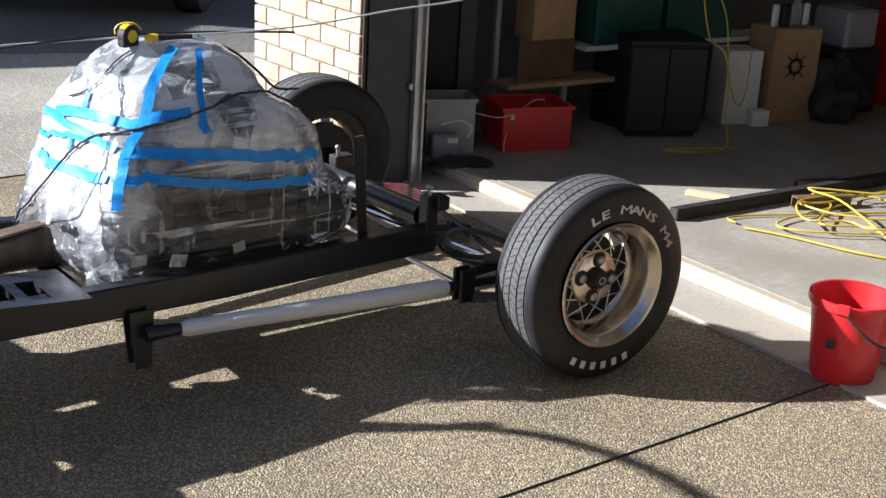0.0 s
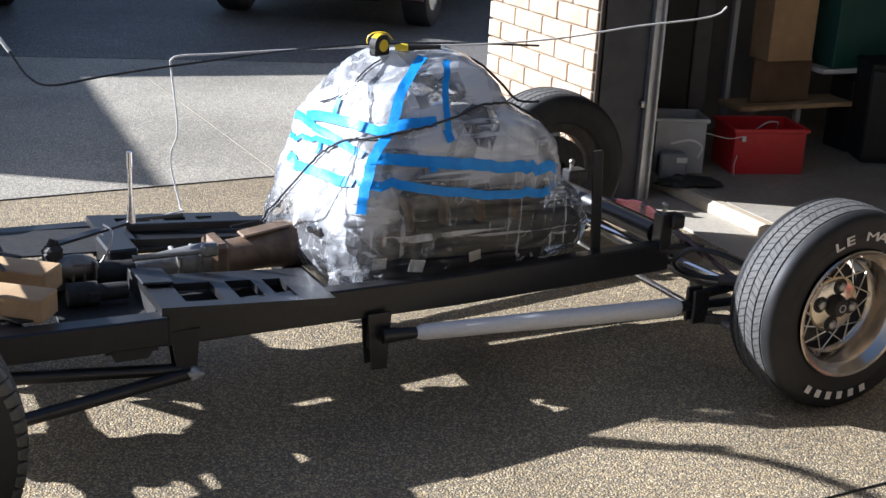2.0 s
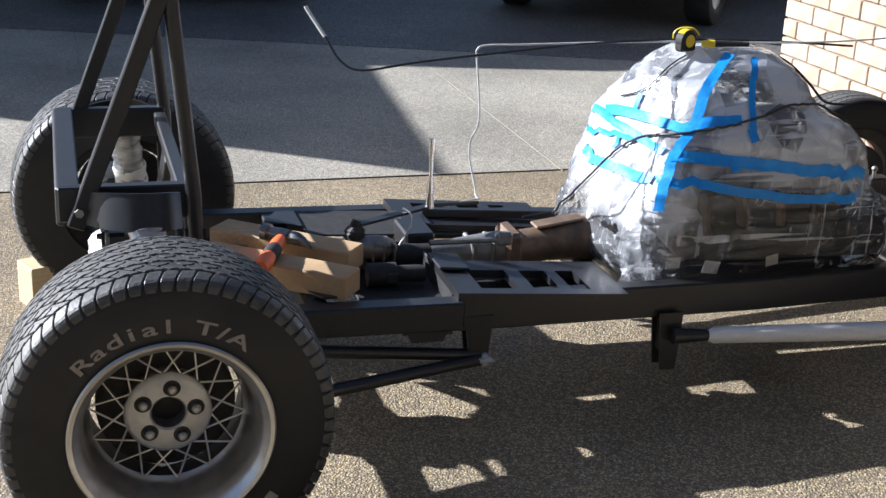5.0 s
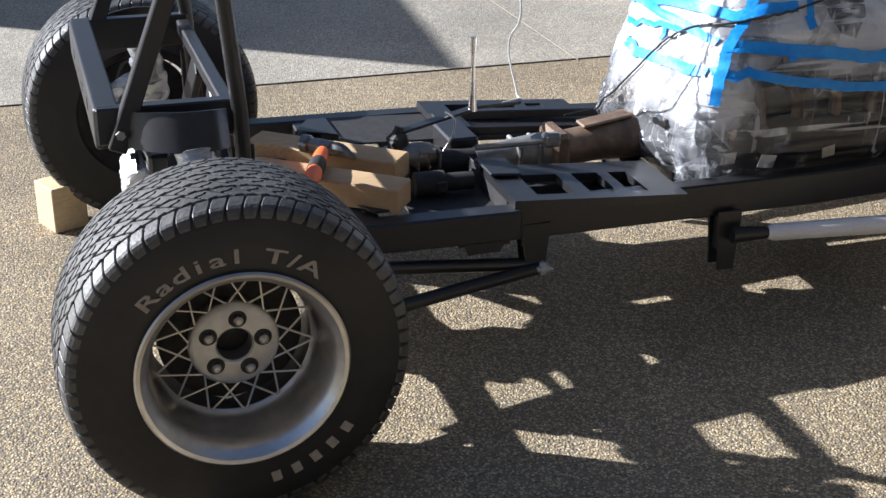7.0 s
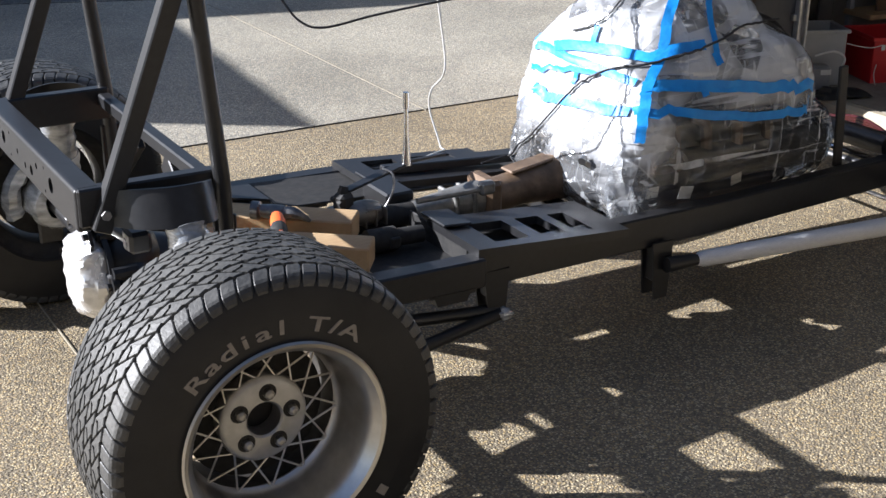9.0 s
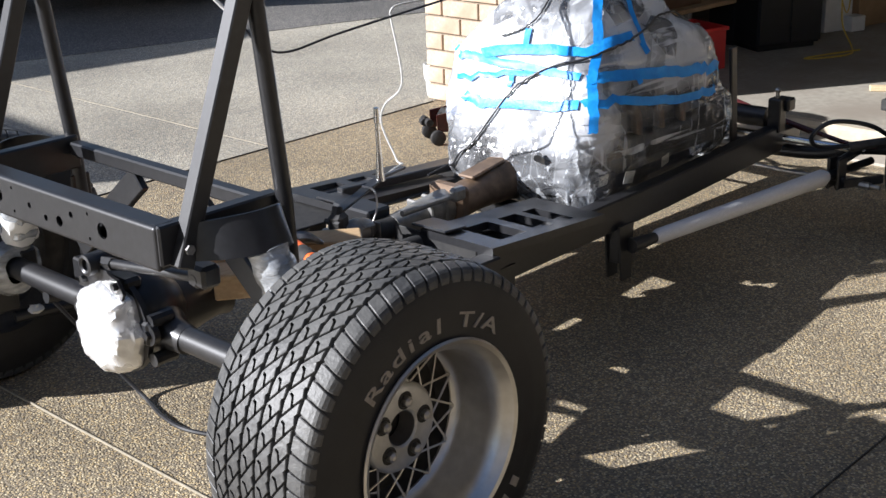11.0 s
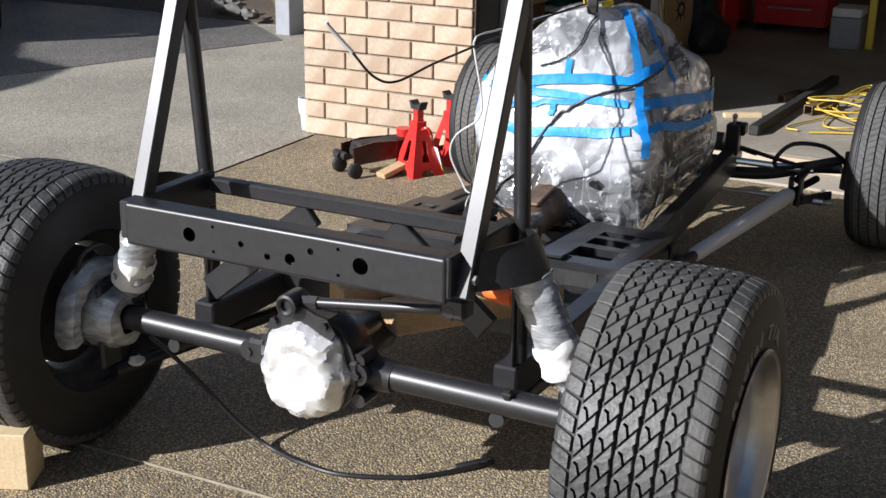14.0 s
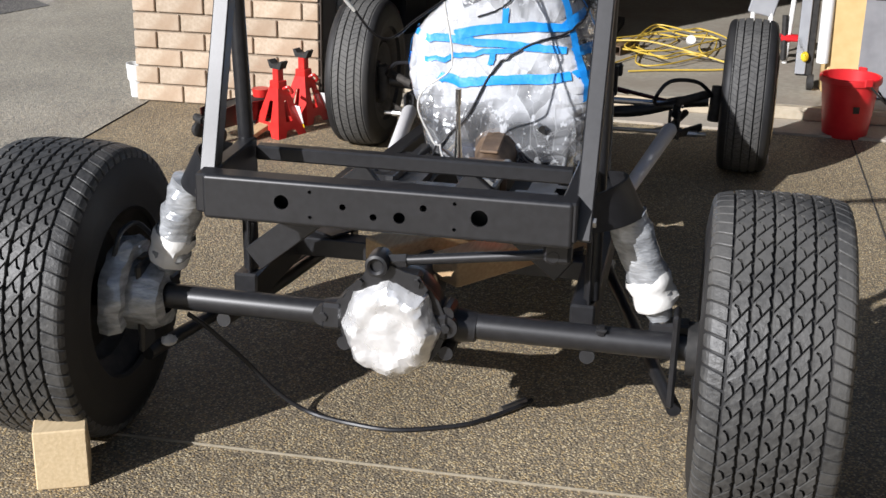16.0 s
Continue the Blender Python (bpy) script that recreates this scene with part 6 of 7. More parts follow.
# ---- things on the drive ----
bx = thing("timber_chock", (-0.26, 0.77, 0), "sawn timber block chocking the rear tyre", "timber block")
g = Geo()
mrot = pose(-0.268, 0.762, 0.072, 0, 0, 24)
g.box((0.112, 0.116, 0.144), mrot, 0.003)
part("block", g, WOOD_PALE, bx)


def jack_stand(at, turn):
    js = thing("jack_stand", at, "red steel jack stand with a black saddle", "jack stand", "jack stands by the brick pier")
    m = Matrix.Translation(at) @ pose(0, 0, 0, 0, 0, turn)
    b, t, H = 0.085, 0.026, 0.215
    for k in range(4):
        a, c = math.radians(45 + 90 * k), math.radians(135 + 90 * k)
        g = Geo()
        p = [Vector((b * 1.414 * math.cos(a), b * 1.414 * math.sin(a), 0)), Vector((b * 1.414 * math.cos(c), b * 1.414 * math.sin(c), 0)),
             Vector((t * 1.414 * math.cos(c), t * 1.414 * math.sin(c), H)), Vector((t * 1.414 * math.cos(a), t * 1.414 * math.sin(a), H))]
        def q(u, w):
            return (p[0] * (1 - u) + p[1] * u) * (1 - w) + (p[3] * (1 - u) + p[2] * u) * w
        n = (p[1] - p[0]).cross(p[3] - p[0]).normalized() * 0.003
        ring = [(0, 0), (0.26, 0), (0.34, 0.12), (0.40, 0.14), (0.60, 0.14), (0.66, 0.12), (0.74, 0), (1, 0), (1, 1), (0, 1)]
        hole = [(0.36, 0.30), (0.64, 0.30), (0.62, 0.72), (0.38, 0.72)]
        v = [q(u, w) for u, w in ring] + [q(u, w) for u, w in hole]
        v += [x - n for x in v]
        fa = [(0, 1, 2, 10), (2, 3, 10), (3, 4, 11, 10), (4, 5, 11), (5, 6, 7, 11), (7, 8, 12, 11), (8, 9, 13, 12), (9, 0, 10, 13)]
        fb = [tuple(i + 14 for i in x)[::-1] for x in fa]
        side = [(i, (i + 1) % 10, 14 + (i + 1) % 10, 14 + i) for i in range(10)] + [(10 + i, 24 + i, 24 + (i + 1) % 4, 10 + (i + 1) % 4) for i in range(4)]
        g.add(v, fa + fb + side, m)
        part("leg_plate", g, RED_PAINT, js)
    g = Geo()
    g.box((0.056, 0.056, 0.05), m @ pose(0, 0, H), 0.004)
    g.box((0.036, 0.036, 0.10), m @ pose(0, 0, H + 0.035), 0.003)
    part("column", g, RED_PAINT, js)
    g = Geo()
    o = [(-0.045, 0.022), (-0.034, 0.024), (-0.018, 0.008), (0.018, 0.008), (0.034, 0.024), (0.045, 0.022), (0.03, -0.012), (-0.03, -0.012)]
    g.prism(o, 0.04, m @ pose(0, 0.02, H + 0.09, 90, 0, 0))
    part("saddle", g, BLACK_DULL, js, "black cast saddle")
    g = Geo()
    g.tube(spline([m @ Vector((-0.03, 0, H - 0.01)), m @ Vector((-0.055, -0.01, H)), m @ Vector((-0.05, -0.035, H - 0.03)), m @ Vector((0.02, -0.05, H - 0.035)), m @ Vector((0.075, -0.05, H - 0.02))], 5), 0.007, 8)
    part("ratchet_handle", g, RED_PAINT, js)
    g = Geo()
    g.box((0.045, 0.0015, 0.085), m @ pose(-0.058, -0.062, 0.085, -16, 0, 0), 0.0005)
    part("warning_label", g, WHITE, js, "white and yellow warning label")
    g = Geo()
    g.box((0.045, 0.0015, 0.02), m @ pose(-0.058, -0.0765, 0.031, -16, 0, 0), 0.0005)
    part("label_band", g, YELLOW_PL, js)
    return js


jack_stand((2.72, 1.235, 0), 62)
jack_stand((2.98, 1.20, 0), 70)

TJ = thing("trolley_jack", (2.70, 1.40, 0), "dark red trolley jack lying by the brick pier", "trolley jack")
g = Geo()
ja, jb = Vector((2.53, 1.49, 0.10)), Vector((2.86, 1.30, 0.12))
jd = (jb - ja).normalized()
js_ = jd.cross(Vector((0, 0, 1)))
for s in (-1, 1):
    g.prism([(0, -0.045), (0.34, -0.05), (0.38, -0.02), (0.36, 0.02), (0.10, 0.045), (0.0, 0.035)], 0.008, axis_pose(ja + js_ * 0.055 * s, js_, jd) )
part("side_plate", g, DARK_RED, TJ)
g = Geo()
g.box((0.26, 0.10, 0.06), axis_pose(ja + jd * 0.17 + Vector((0, 0, 0.005)), (0, 0, 1), jd), 0.012)
g.tube([ja + jd * 0.03, ja + jd * 0.24], 0.033, 14)
part("body", g, BLACK_DULL, TJ)
for s in (-1, 1):
    for u in (0.0, 0.33):
        g = Geo()
        c = ja + jd * u + js_ * 0.07 * s
        r_ = 0.034 if u < 0.1 else 0.030
        c.z = r_
        g.lathe([(0.0, -0.014), (r_ - 0.006, -0.014), (r_, -0.010), (r_, 0.010), (r_ - 0.006, 0.014), (0.0, 0.014)], axis_pose(c, js_), 20)
        part("castor", g, BLACK_DULL, TJ)
for u, s in ((-0.03, 1), (-0.03, -1), (-0.045, 0)):
    g = Geo()
    c = ja + jd * u + js_ * 0.03 * s
    g.tube([c - js_ * 0.02, c + js_ * 0.02], 0.017, 12)
    part("handle_socket", g, BLACK_DULL, TJ)
g = Geo()
g.tube([ja + jd * 0.30 + Vector((0, 0, 0.03)), ja + jd * 0.30 + Vector((0, 0, 0.065))], [0.035, 0.04], 14)
part("lifting_pad", g, RED_PAINT, TJ, "bright red lifting pad")
g = Geo()
g.beam((2.555, 1.335, 0.012), (2.72, 1.27, 0.055), 0.06, 0.022, c=0.002)
solid("timber_offcut", g, WOOD, "brown timber offcut leaning on the jack stand foot", "timber offcut", at=(2.63, 1.30, 0))

g = Geo()
g.lathe([(0.0, 0.0), (0.030, 0.0), (0.036, 0.085), (0.043, 0.088), (0.048, 0.165), (0.044, 0.165), (0.040, 0.09), (0.0, 0.086)], pose(3.19, 2.114, 0), 28)
solid("plastic_cup", g, WHITE, "white plastic drain cup at the foot of the brick pier", "cup", at=(3.19, 2.114, 0))

# red bucket
BK = thing("bucket", (3.385, -1.245, 0), "red plastic bucket standing on the threshold", "bucket")
g = Geo()
bm_ = pose(3.385, -1.245, 0.0) @ Matrix.Scale(0.92, 4)
g.lathe([(0.0, 0.006), (0.100, 0.006), (0.103, 0.0), (0.108, 0.004), (0.137, 0.262), (0.139, 0.268), (0.147, 0.270), (0.150, 0.280), (0.148, 0.300), (0.143, 0.303), (0.137, 0.300), (0.134, 0.272), (0.105, 0.014), (0.0, 0.012)], bm_, 48)
part("pail", g, RED, BK)
g = Geo()
pts = []
for k in range(13):
    a = math.radians(205 + 10 * 13 * k / 12)
    w = math.sin(math.pi * k / 12)
    pts.append((3.385 + (0.150 + 0.018 * w) * math.cos(a), -1.245 + (0.150 + 0.018 * w) * math.sin(a), 0.268 - 0.11 * w))
g.tube(spline(pts, 3), 0.0045, 8)
part("handle", g, BLACK_DULL, BK, "thin black bail handle")
g = Geo()
a = math.radians(192)
g.box((0.028, 0.002, 0.03), pose(3.385 + 0.127 * math.cos(a), -1.245 + 0.127 * math.sin(a), 0.145, 0, 0, 192 + 90), 0.0005)
part("sticker", g, INK, BK, "small dark sticker")
for s in (-1, 1):
    g = Geo()
    a = math.radians(270 + 65 * s)
    g.box((0.04, 0.012, 0.035), pose(3.385 + 0.15 * math.cos(a), -1.245 + 0.15 * math.sin(a), 0.272, 0, 0, math.degrees(a) + 90), 0.004)
    part("handle_lug", g, RED, BK)


# ---- inside the garage, along the left wall ----
FZ = FLOOR_Z
PLACE = pose(3.90, 1.25, FZ, 0, 0, -4.7) @ Matrix.Scale(0.87, 4) @ pose(-4.14, -1.50, -FZ)


def open_crate(name, a, b, depth, h, material, label, category, rim=0.012):
    """An open plastic crate whose front runs from a to b on the floor."""
    a, b = Vector((*a, FZ)), Vector((*b, FZ))
    x = (b - a).normalized()
    y = Vector((0, 0, 1)).cross(x)
    th = thing(name, tuple((a + b) / 2 + y * depth / 2), label, category)
    L, t = (b - a).length, 0.006
    m = axis_pose(a, (0, 0, 1), x)
    for cx, cy, sx, sy in ((L / 2, t / 2, L, t), (L / 2, depth - t / 2, L, t), (t / 2, depth / 2, t, depth - 2 * t), (L - t / 2, depth / 2, t, depth - 2 * t)):
        g = Geo()
        g.box((sx, sy, h), m @ pose(cx, cy, h / 2), 0.002)
        part("side", g, material, th)
    g = Geo()
    g.box((L - 2 * t, depth - 2 * t, t), m @ pose(L / 2, depth / 2, t / 2 + 0.002), 0.001)
    part("base", g, material, th)
    g = Geo()
    for cx, cy, sx, sy in ((L / 2, -0.006, L + 0.03, rim), (L / 2, depth + 0.006, L + 0.03, rim), (-0.006, depth / 2, rim, depth), (L + 0.006, depth / 2, rim, depth)):
        g.box((sx, sy, 0.022), m @ pose(cx, cy, h - 0.008), 0.004)
    part("rim", g, material, th)
    return th, m, L


crate, cm, cl = open_crate("storage_crate", (4.218, 1.43), (4.617, 1.339), 0.30, 0.25, RED, "red plastic storage crate on the garage floor", "crate")
g = Geo()
g.box((0.022, 0.004, 0.03), cm @ pose(0.045, -0.016, 0.20), 0.001)
part("label_tag", g, WHITE, crate, "small white tag")
g = Geo()
g.tube(spline([cm @ Vector((0.15, 0.1, 0.22)), cm @ Vector((0.2, 0.06, 0.275)), cm @ Vector((0.27, 0.08, 0.27)), cm @ Vector((0.3, 0.15, 0.22))], 6), 0.004, 6)
solid("crate_lead", g, GREY_WIRE, "pale lead coiled in the red crate", "cable", at=(4.42, 1.45, 0.28))
g = Geo()
g.tube(spline([(4.05, 1.46, 0.30), (4.15, 1.40, 0.28), (4.24, 1.40, 0.285)], 5), 0.003, 6)
g.tube(spline([(4.18, 1.35, 0.085), (4.21, 1.40, 0.13), (4.23, 1.41, 0.18)], 5), 0.003, 6)
solid("loose_lead", g, GREY_WIRE, "pale lead between the two crates", "cable", at=(4.15, 1.40, 0.08))
tub, tm_, tl = open_crate("clear_tub", (3.80, 1.56), (4.06, 1.475), 0.22, 0.30, CLEAR_GREY, "grey translucent plastic tub of leads", "tub")
pa = thing("power_pack", (3.88, 1.50, FZ), "grey power pack standing before the plastic tub", "power pack")
g = Geo()
g.box((0.15, 0.09, 0.13), pose(3.86, 1.47, FZ + 0.065, 0, 0, -18), 0.012)
part("case", g, GREY_METAL, pa)
g = Geo()
g.box((0.06, 0.006, 0.03), pose(3.885, 1.417, FZ + 0.10, 0, 0, -18), 0.002)
part("label_plate", g, WHITE, pa)
g = Geo()
g.tube(spline([(3.82, 1.44, FZ + 0.19), (3.92, 1.41, FZ + 0.21), (3.99, 1.40, FZ + 0.17), (3.97, 1.40, FZ + 0.11)], 6), 0.006, 8)
part("lead", g, WHITE, pa)
g = Geo()
g.blob((0.16, 0.07, 0.03), pose(3.86, 1.30, FZ + 0.015, 0, 0, -20), 18, 8, 0.7, 3)
solid("rag", g, BLACK_DULL, "dark crumpled rag on the garage floor", "rag", at=(3.86, 1.30, FZ))

cab = thing("cabinet", (5.42, 1.50, FZ), "black laminate cabinet against the garage wall", "cabinet")
ca, cb = Vector((5.10, 1.44, FZ)), Vector((5.53, 1.27, FZ))
cx_ = (cb - ca).normalized()
m = axis_pose(ca, (0, 0, 1), cx_)
L = (cb - ca).length
g = Geo()
g.box((L, 0.40, 0.52), m @ pose(L / 2, 0.215, 0.29), 0.006)
part("body", g, BLACK_CAB, cab)
for k in range(2):
    g = Geo()
    g.box((L / 2 - 0.006, 0.016, 0.49), m @ pose(L * (0.25 + 0.5 * k), 0.004, 0.29), 0.003)
    d_ = part("door", g, BLACK_CAB, cab)
g = Geo()
g.box((L + 0.02, 0.43, 0.025), m @ pose(L / 2, 0.21, 0.562), 0.004)
part("top", g, BLACK_CAB, cab)
g = Geo()
g.box((L - 0.04, 0.36, 0.03), m @ pose(L / 2, 0.22, 0.015), 0.002)
part("plinth", g, BLACK_CAB, cab)

# shelf rack with a bench board
RK = thing("shelf_rack", (5.3, 1.82, FZ), "white steel shelf rack with a pine board and dark goods", "shelf rack")
for x in (4.46, 4.98, 5.95, 6.9):
    g = Geo()
    g.box((0.035, 0.035, 1.9), pose(x, 1.90, FZ + 0.95), 0.003)
    part("upright", g, GREY_METAL if x < 4.9 else WHITE, RK)
for z, x0, x1, mm_ in ((0.36, 4.42, 5.22, WOOD), (0.555, 4.96, 6.92, WHITE), (1.10, 4.44, 6.92, WHITE)):
    g = Geo()
    g.beam((x0, 1.80, z), (x1, 1.80, z), 0.22, 0.028, c=0.003)
    part("shelf", g, mm_, RK)


def carton(name, c, size, turn, material, label, flaps=True):
    th = thing(name, (c[0], c[1], c[2]), label, "box")
    m = pose(c[0], c[1], c[2] + size[2] / 2, 0, 0, turn)
    g = Geo()
    g.box(size, m, 0.004)
    part("body", g, material, th)
    if flaps:
        g = Geo()
        g.box((size[0] * 1.0, 0.05, 0.0015), m @ pose(0, 0, size[2] / 2 + 0.0012), 0.0004)
        part("seam_tape", g, WOOD_PALE, th)
    return th, m


carton("cardboard_box", (4.73, 1.80, 0.62), (0.30, 0.18, 0.42), 0, CARD, "brown cardboard box stored on the rack")
g = Geo()
g.box((0.40, 0.02, 0.25), pose(4.73, 1.77, 0.50), 0.003)
solid("leaning_board", g, DARK_WOOD, "dark brown board standing on the bench board", "board", at=(4.73, 1.77, 0.375))
for i, (x, w) in enumerate(((5.28, 0.50), (5.85, 0.55))):
    carton("green_case", (x, 1.80, 0.57), (w, 0.20, 0.45), 0, GREEN, "dark green case stored on the white shelf", flaps=False)
carton("dark_case", (5.35, 1.80, FZ), (0.30, 0.20, 0.42), 0, BLACK_CAB, "black case under the white shelf", flaps=False)
carton("white_carton", (6.06, 1.56, FZ), (0.24, 0.22, 0.46), -15, WHITE, "white carton beside the cabinet")
carton("small_white_carton", (6.13, 1.40, FZ), (0.12, 0.10, 0.10), -15, WHITE, "small white carton on the floor", flaps=False)
bxc, mb = carton("printed_carton", (6.42, 1.52, FZ), (0.36, 0.26, 0.59), -8, CARD, "brown carton printed with a black spoked emblem")
g = Geo()
fm = mb @ pose(0, -0.1312, 0.06, 90, 0, 0)
g.lathe([(0.055, 0), (0.055, 0.002), (0.035, 0.002), (0.035, 0)], fm, 24, closed=True)
for k in range(8):
    a = math.pi / 4 * k
    g.prism([(0.03, -0.006), (0.085 if k % 2 == 0 else 0.10, -0.003), (0.085 if k % 2 == 0 else 0.10, 0.003), (0.03, 0.006)], 0.002, fm @ pose(0, 0, 0, 0, 0, math.degrees(a)))
part("printed_emblem", g, INK, bxc, "black spoked emblem")
for k in range(4):
    g = Geo()
    g.box((0.05 + 0.02 * (k % 3), 0.03, 0.14), pose(6.28 + 0.09 * k, 1.50, FZ + 0.66), 0.01)
    solid("bottle", g, (WHITE, INK, GREY_METAL, WHITE)[k], "small plastic bottle on the printed carton", "bottle", group="bottles on the carton", at=(6.28 + 0.09 * k, 1.50, FZ + 0.592))
g = Geo()
g.tube(spline([(5.48, 1.36, 1.10), (5.52, 1.34, 0.86), (5.56, 1.30, 0.66), (5.63, 1.24, 0.58), (5.68, 1.23, 0.40), (5.66, 1.20, 0.20), (5.58, 1.08, 0.09), (5.40, 0.98, 0.078), (5.18, 1.05, 0.078), (5.12, 1.12, 0.078), (5.30, 1.08, 0.078), (5.55, 1.0, 0.078)], 8), 0.005, 8)
g.tube(spline([(5.50, 1.37, 1.10), (5.66, 1.30, 0.80), (5.72, 1.28, 0.45), (5.82, 1.28, 0.25), (5.90, 1.30, 0.30), (5.93, 1.32, 0.55)], 8), 0.0045, 8)
solid("hanging_cord", g, YELLOW, "yellow extension cord hanging beside the black cabinet to the floor", "extension cord", at=(5.5, 1.15, FZ))
for x, y, w, d, h, mt, lab, cat in ((7.0, 1.60, 0.45, 0.4, 0.42, BLACK_CAB, "black case on the garage floor", "case"), (7.6, 1.62, 0.35, 0.4, 0.6, RED, "red plastic drum by the garage wall", "drum"), (7.05, 1.60, 0.3, 0.3, 0.25, GREY_METAL, "grey metal tool box on a black case", "tool box")):
    z0 = FZ if mt is not GREY_METAL else FZ + 0.42
    g = Geo()
    g.box((w, d, h), pose(x, y, z0 + h / 2), 0.02)
    solid(cat.replace(" ", "_"), g, mt, lab, cat, at=(x, y, z0))

PLACE = Matrix.Identity(4)

LK = thing("locker", (3.865, 1.72, FZ), "tall black locker just inside the garage wall", "locker")
g = Geo()
g.box((0.37, 0.35, 1.75), pose(3.865, 1.725, FZ + 0.875), 0.006)
part("body", g, BLACK_CAB, LK)
g = Geo()
g.box((0.24, 0.014, 1.69), pose(3.81, 1.542, FZ + 0.875), 0.003)
part("door", g, BLACK_CAB, LK)
g = Geo()
g.box((0.10, 0.016, 1.75), pose(3.995, 1.541, FZ + 0.875), 0.003)
part("edge_strip", g, GREY_WALL, LK, "dark grey upright edge")

# far end of the garage
def tool_cabinet(x, y, w, d, h, material, label, drawers=4):
    th = thing("tool_cabinet", (x, y, FZ), label, "tool cabinet")
    g = Geo()
    g.box((d, w, h), pose(x, y, FZ + h / 2 + 0.06), 0.008)
    part("body", g, material, th)
    for k in range(drawers):
        g = Geo()
        hh = h / drawers
        g.box((0.014, w - 0.03, hh - 0.012), pose(x - d / 2 - 0.006, y, FZ + 0.06 + hh * (k + 0.5)), 0.003)
        dr = part("drawer", g, material, th)
        g = Geo()
        g.box((0.014, w * 0.6, 0.014), pose(x - d / 2 - 0.02, y, FZ + 0.06 + hh * (k + 0.82)), 0.003)
        part("handle", g, STEEL, dr)
    for sx in (-1, 1):
        for sy in (-1, 1):
            g = Geo()
            g.tube([(x + sx * (d / 2 - 0.05), y + sy * (w / 2 - 0.05) - 0.012, FZ + 0.03), (x + sx * (d / 2 - 0.05), y + sy * (w / 2 - 0.05) + 0.012, FZ + 0.03)], 0.03, 14)
            part("castor", g, BLACK_DULL, th)
    return th


tool_cabinet(7.45, 0.60, 0.52, 0.42, 0.60, RED, "red tool cabinet at the back of the garage")
tool_cabinet(7.35, 1.18, 0.46, 0.42, 0.66, RED, "red tool cabinet next to another in the garage", 5)
g = Geo()
g.box((0.24, 0.20, 0.21), pose(6.88, 0.12, FZ + 0.105), 0.006)
solid("grey_box", g, GREY_METAL, "pale grey metal box on the garage floor", "box", at=(6.88, 0.12, FZ))
g = Geo()
g.box((0.26, 0.19, 0.06), pose(6.88, 0.12, FZ + 0.245), 0.006)
solid("folded_cloth", g, WHITE, "folded pale cloth on the grey box", "cloth", at=(6.88, 0.12, FZ + 0.21))
g = Geo()
g.beam((6.86, -0.03, FZ), (6.90, -0.03, FZ + 0.75), 0.05, 0.03, up=(1, 0, 0))
solid("yellow_level", g, YELLOW_PL, "yellow spirit level leaning upright", "spirit level", at=(6.86, -0.03, FZ))
BN = thing("workbench", (8.6, 0.2, FZ), "dark timber workbench at the back of the garage", "workbench")
g = Geo()
g.box((0.6, 3.2, 0.05), pose(9.2, -0.3, FZ + 0.88), 0.006)
part("top", g, DARK_WOOD, BN)
for y in (-1.8, -0.3, 1.2):
    for x in (8.95, 9.45):
        g = Geo()
        g.box((0.07, 0.07, 0.86), pose(x, y, FZ + 0.43), 0.004)
        part("leg", g, DARK_WOOD, BN)
g = Geo()
g.blob((0.17, 0.18, 0.17), pose(6.12, 0.93, FZ + 0.16), 28, 16, 0.5, 2)
bag = thing("black_bag", (6.12, 0.93, FZ), "black bag slumped on the garage floor", "bag")
part("body", g, BLACK_DULL, bag)
g = Geo()
g.tube(spline([(6.08, 0.90, FZ + 0.31), (6.06, 0.87, FZ + 0.37), (6.10, 0.86, FZ + 0.39), (6.14, 0.90, FZ + 0.33)], 6), 0.010, 8)
part("tied_neck", g, BLACK_DULL, bag)

# bars and hose on the lit part of the floor
g = Geo()
g.beam((3.93, 0.025, FZ + 0.025), (5.50, -0.065, FZ + 0.025), 0.05, 0.05, c=0.004)
solid("steel_bar", g, BLACK_DULL, "long dark square steel bar on the garage floor", "steel bar", at=(4.72, -0.02, FZ))


def hollow(a, b, w, material, name, label):
    a, b = Vector(a), Vector(b)
    x = (b - a).normalized()
    m = axis_pose(a, x, (0, 0, 1))
    L, t = (b - a).length, w / 2
    o = [(-t, -t), (t, -t), (t, t), (-t, t)]
    i = [(p * 0.82, q * 0.82) for p, q in o]
    v = [(p, q, z) for z in (0, L) for p, q in o + i]
    f = []
    for k in range(4):
        n = (k + 1) % 4
        f += [(k, n, 8 + n, 8 + k), (4 + k, 12 + k, 12 + n, 4 + n), (k, 4 + k, 4 + n, n), (8 + k, 8 + n, 12 + n, 12 + k)]
    g = Geo()
    g.add(v, f, m)
    return solid(name, g, material, label, "steel tube", at=tuple(a))


hollow((4.54, -0.11, FZ + 0.026), (4.79, -0.20, FZ + 0.026), 0.052, RUSTY, "square_tube", "short rusty square tube with an open end")
hollow((4.80, 0.09, FZ + 0.02), (5.04, 0.01, FZ + 0.02), 0.04, RUSTY, "square_tube", "short rusty square tube beside the long bar")
for i, (a, b) in enumerate((((4.26, 0.26, FZ + 0.012), (4.36, 0.09, FZ + 0.012)),)):
    g = Geo()
    g.beam(a, b, 0.045, 0.024, c=0.003)
    solid("pine_offcut", g, WOOD_PALE, "short pine offcut on the garage floor", "timber offcut", group="pine offcuts", at=a)
PLACE = pose(-0.22, -0.13, 0)
HS = thing("hose", (4.9, -0.25, FZ), "tangled yellow air hose on the garage floor", "hose")
g = Geo()
rnd = random.Random(4)
pts = []
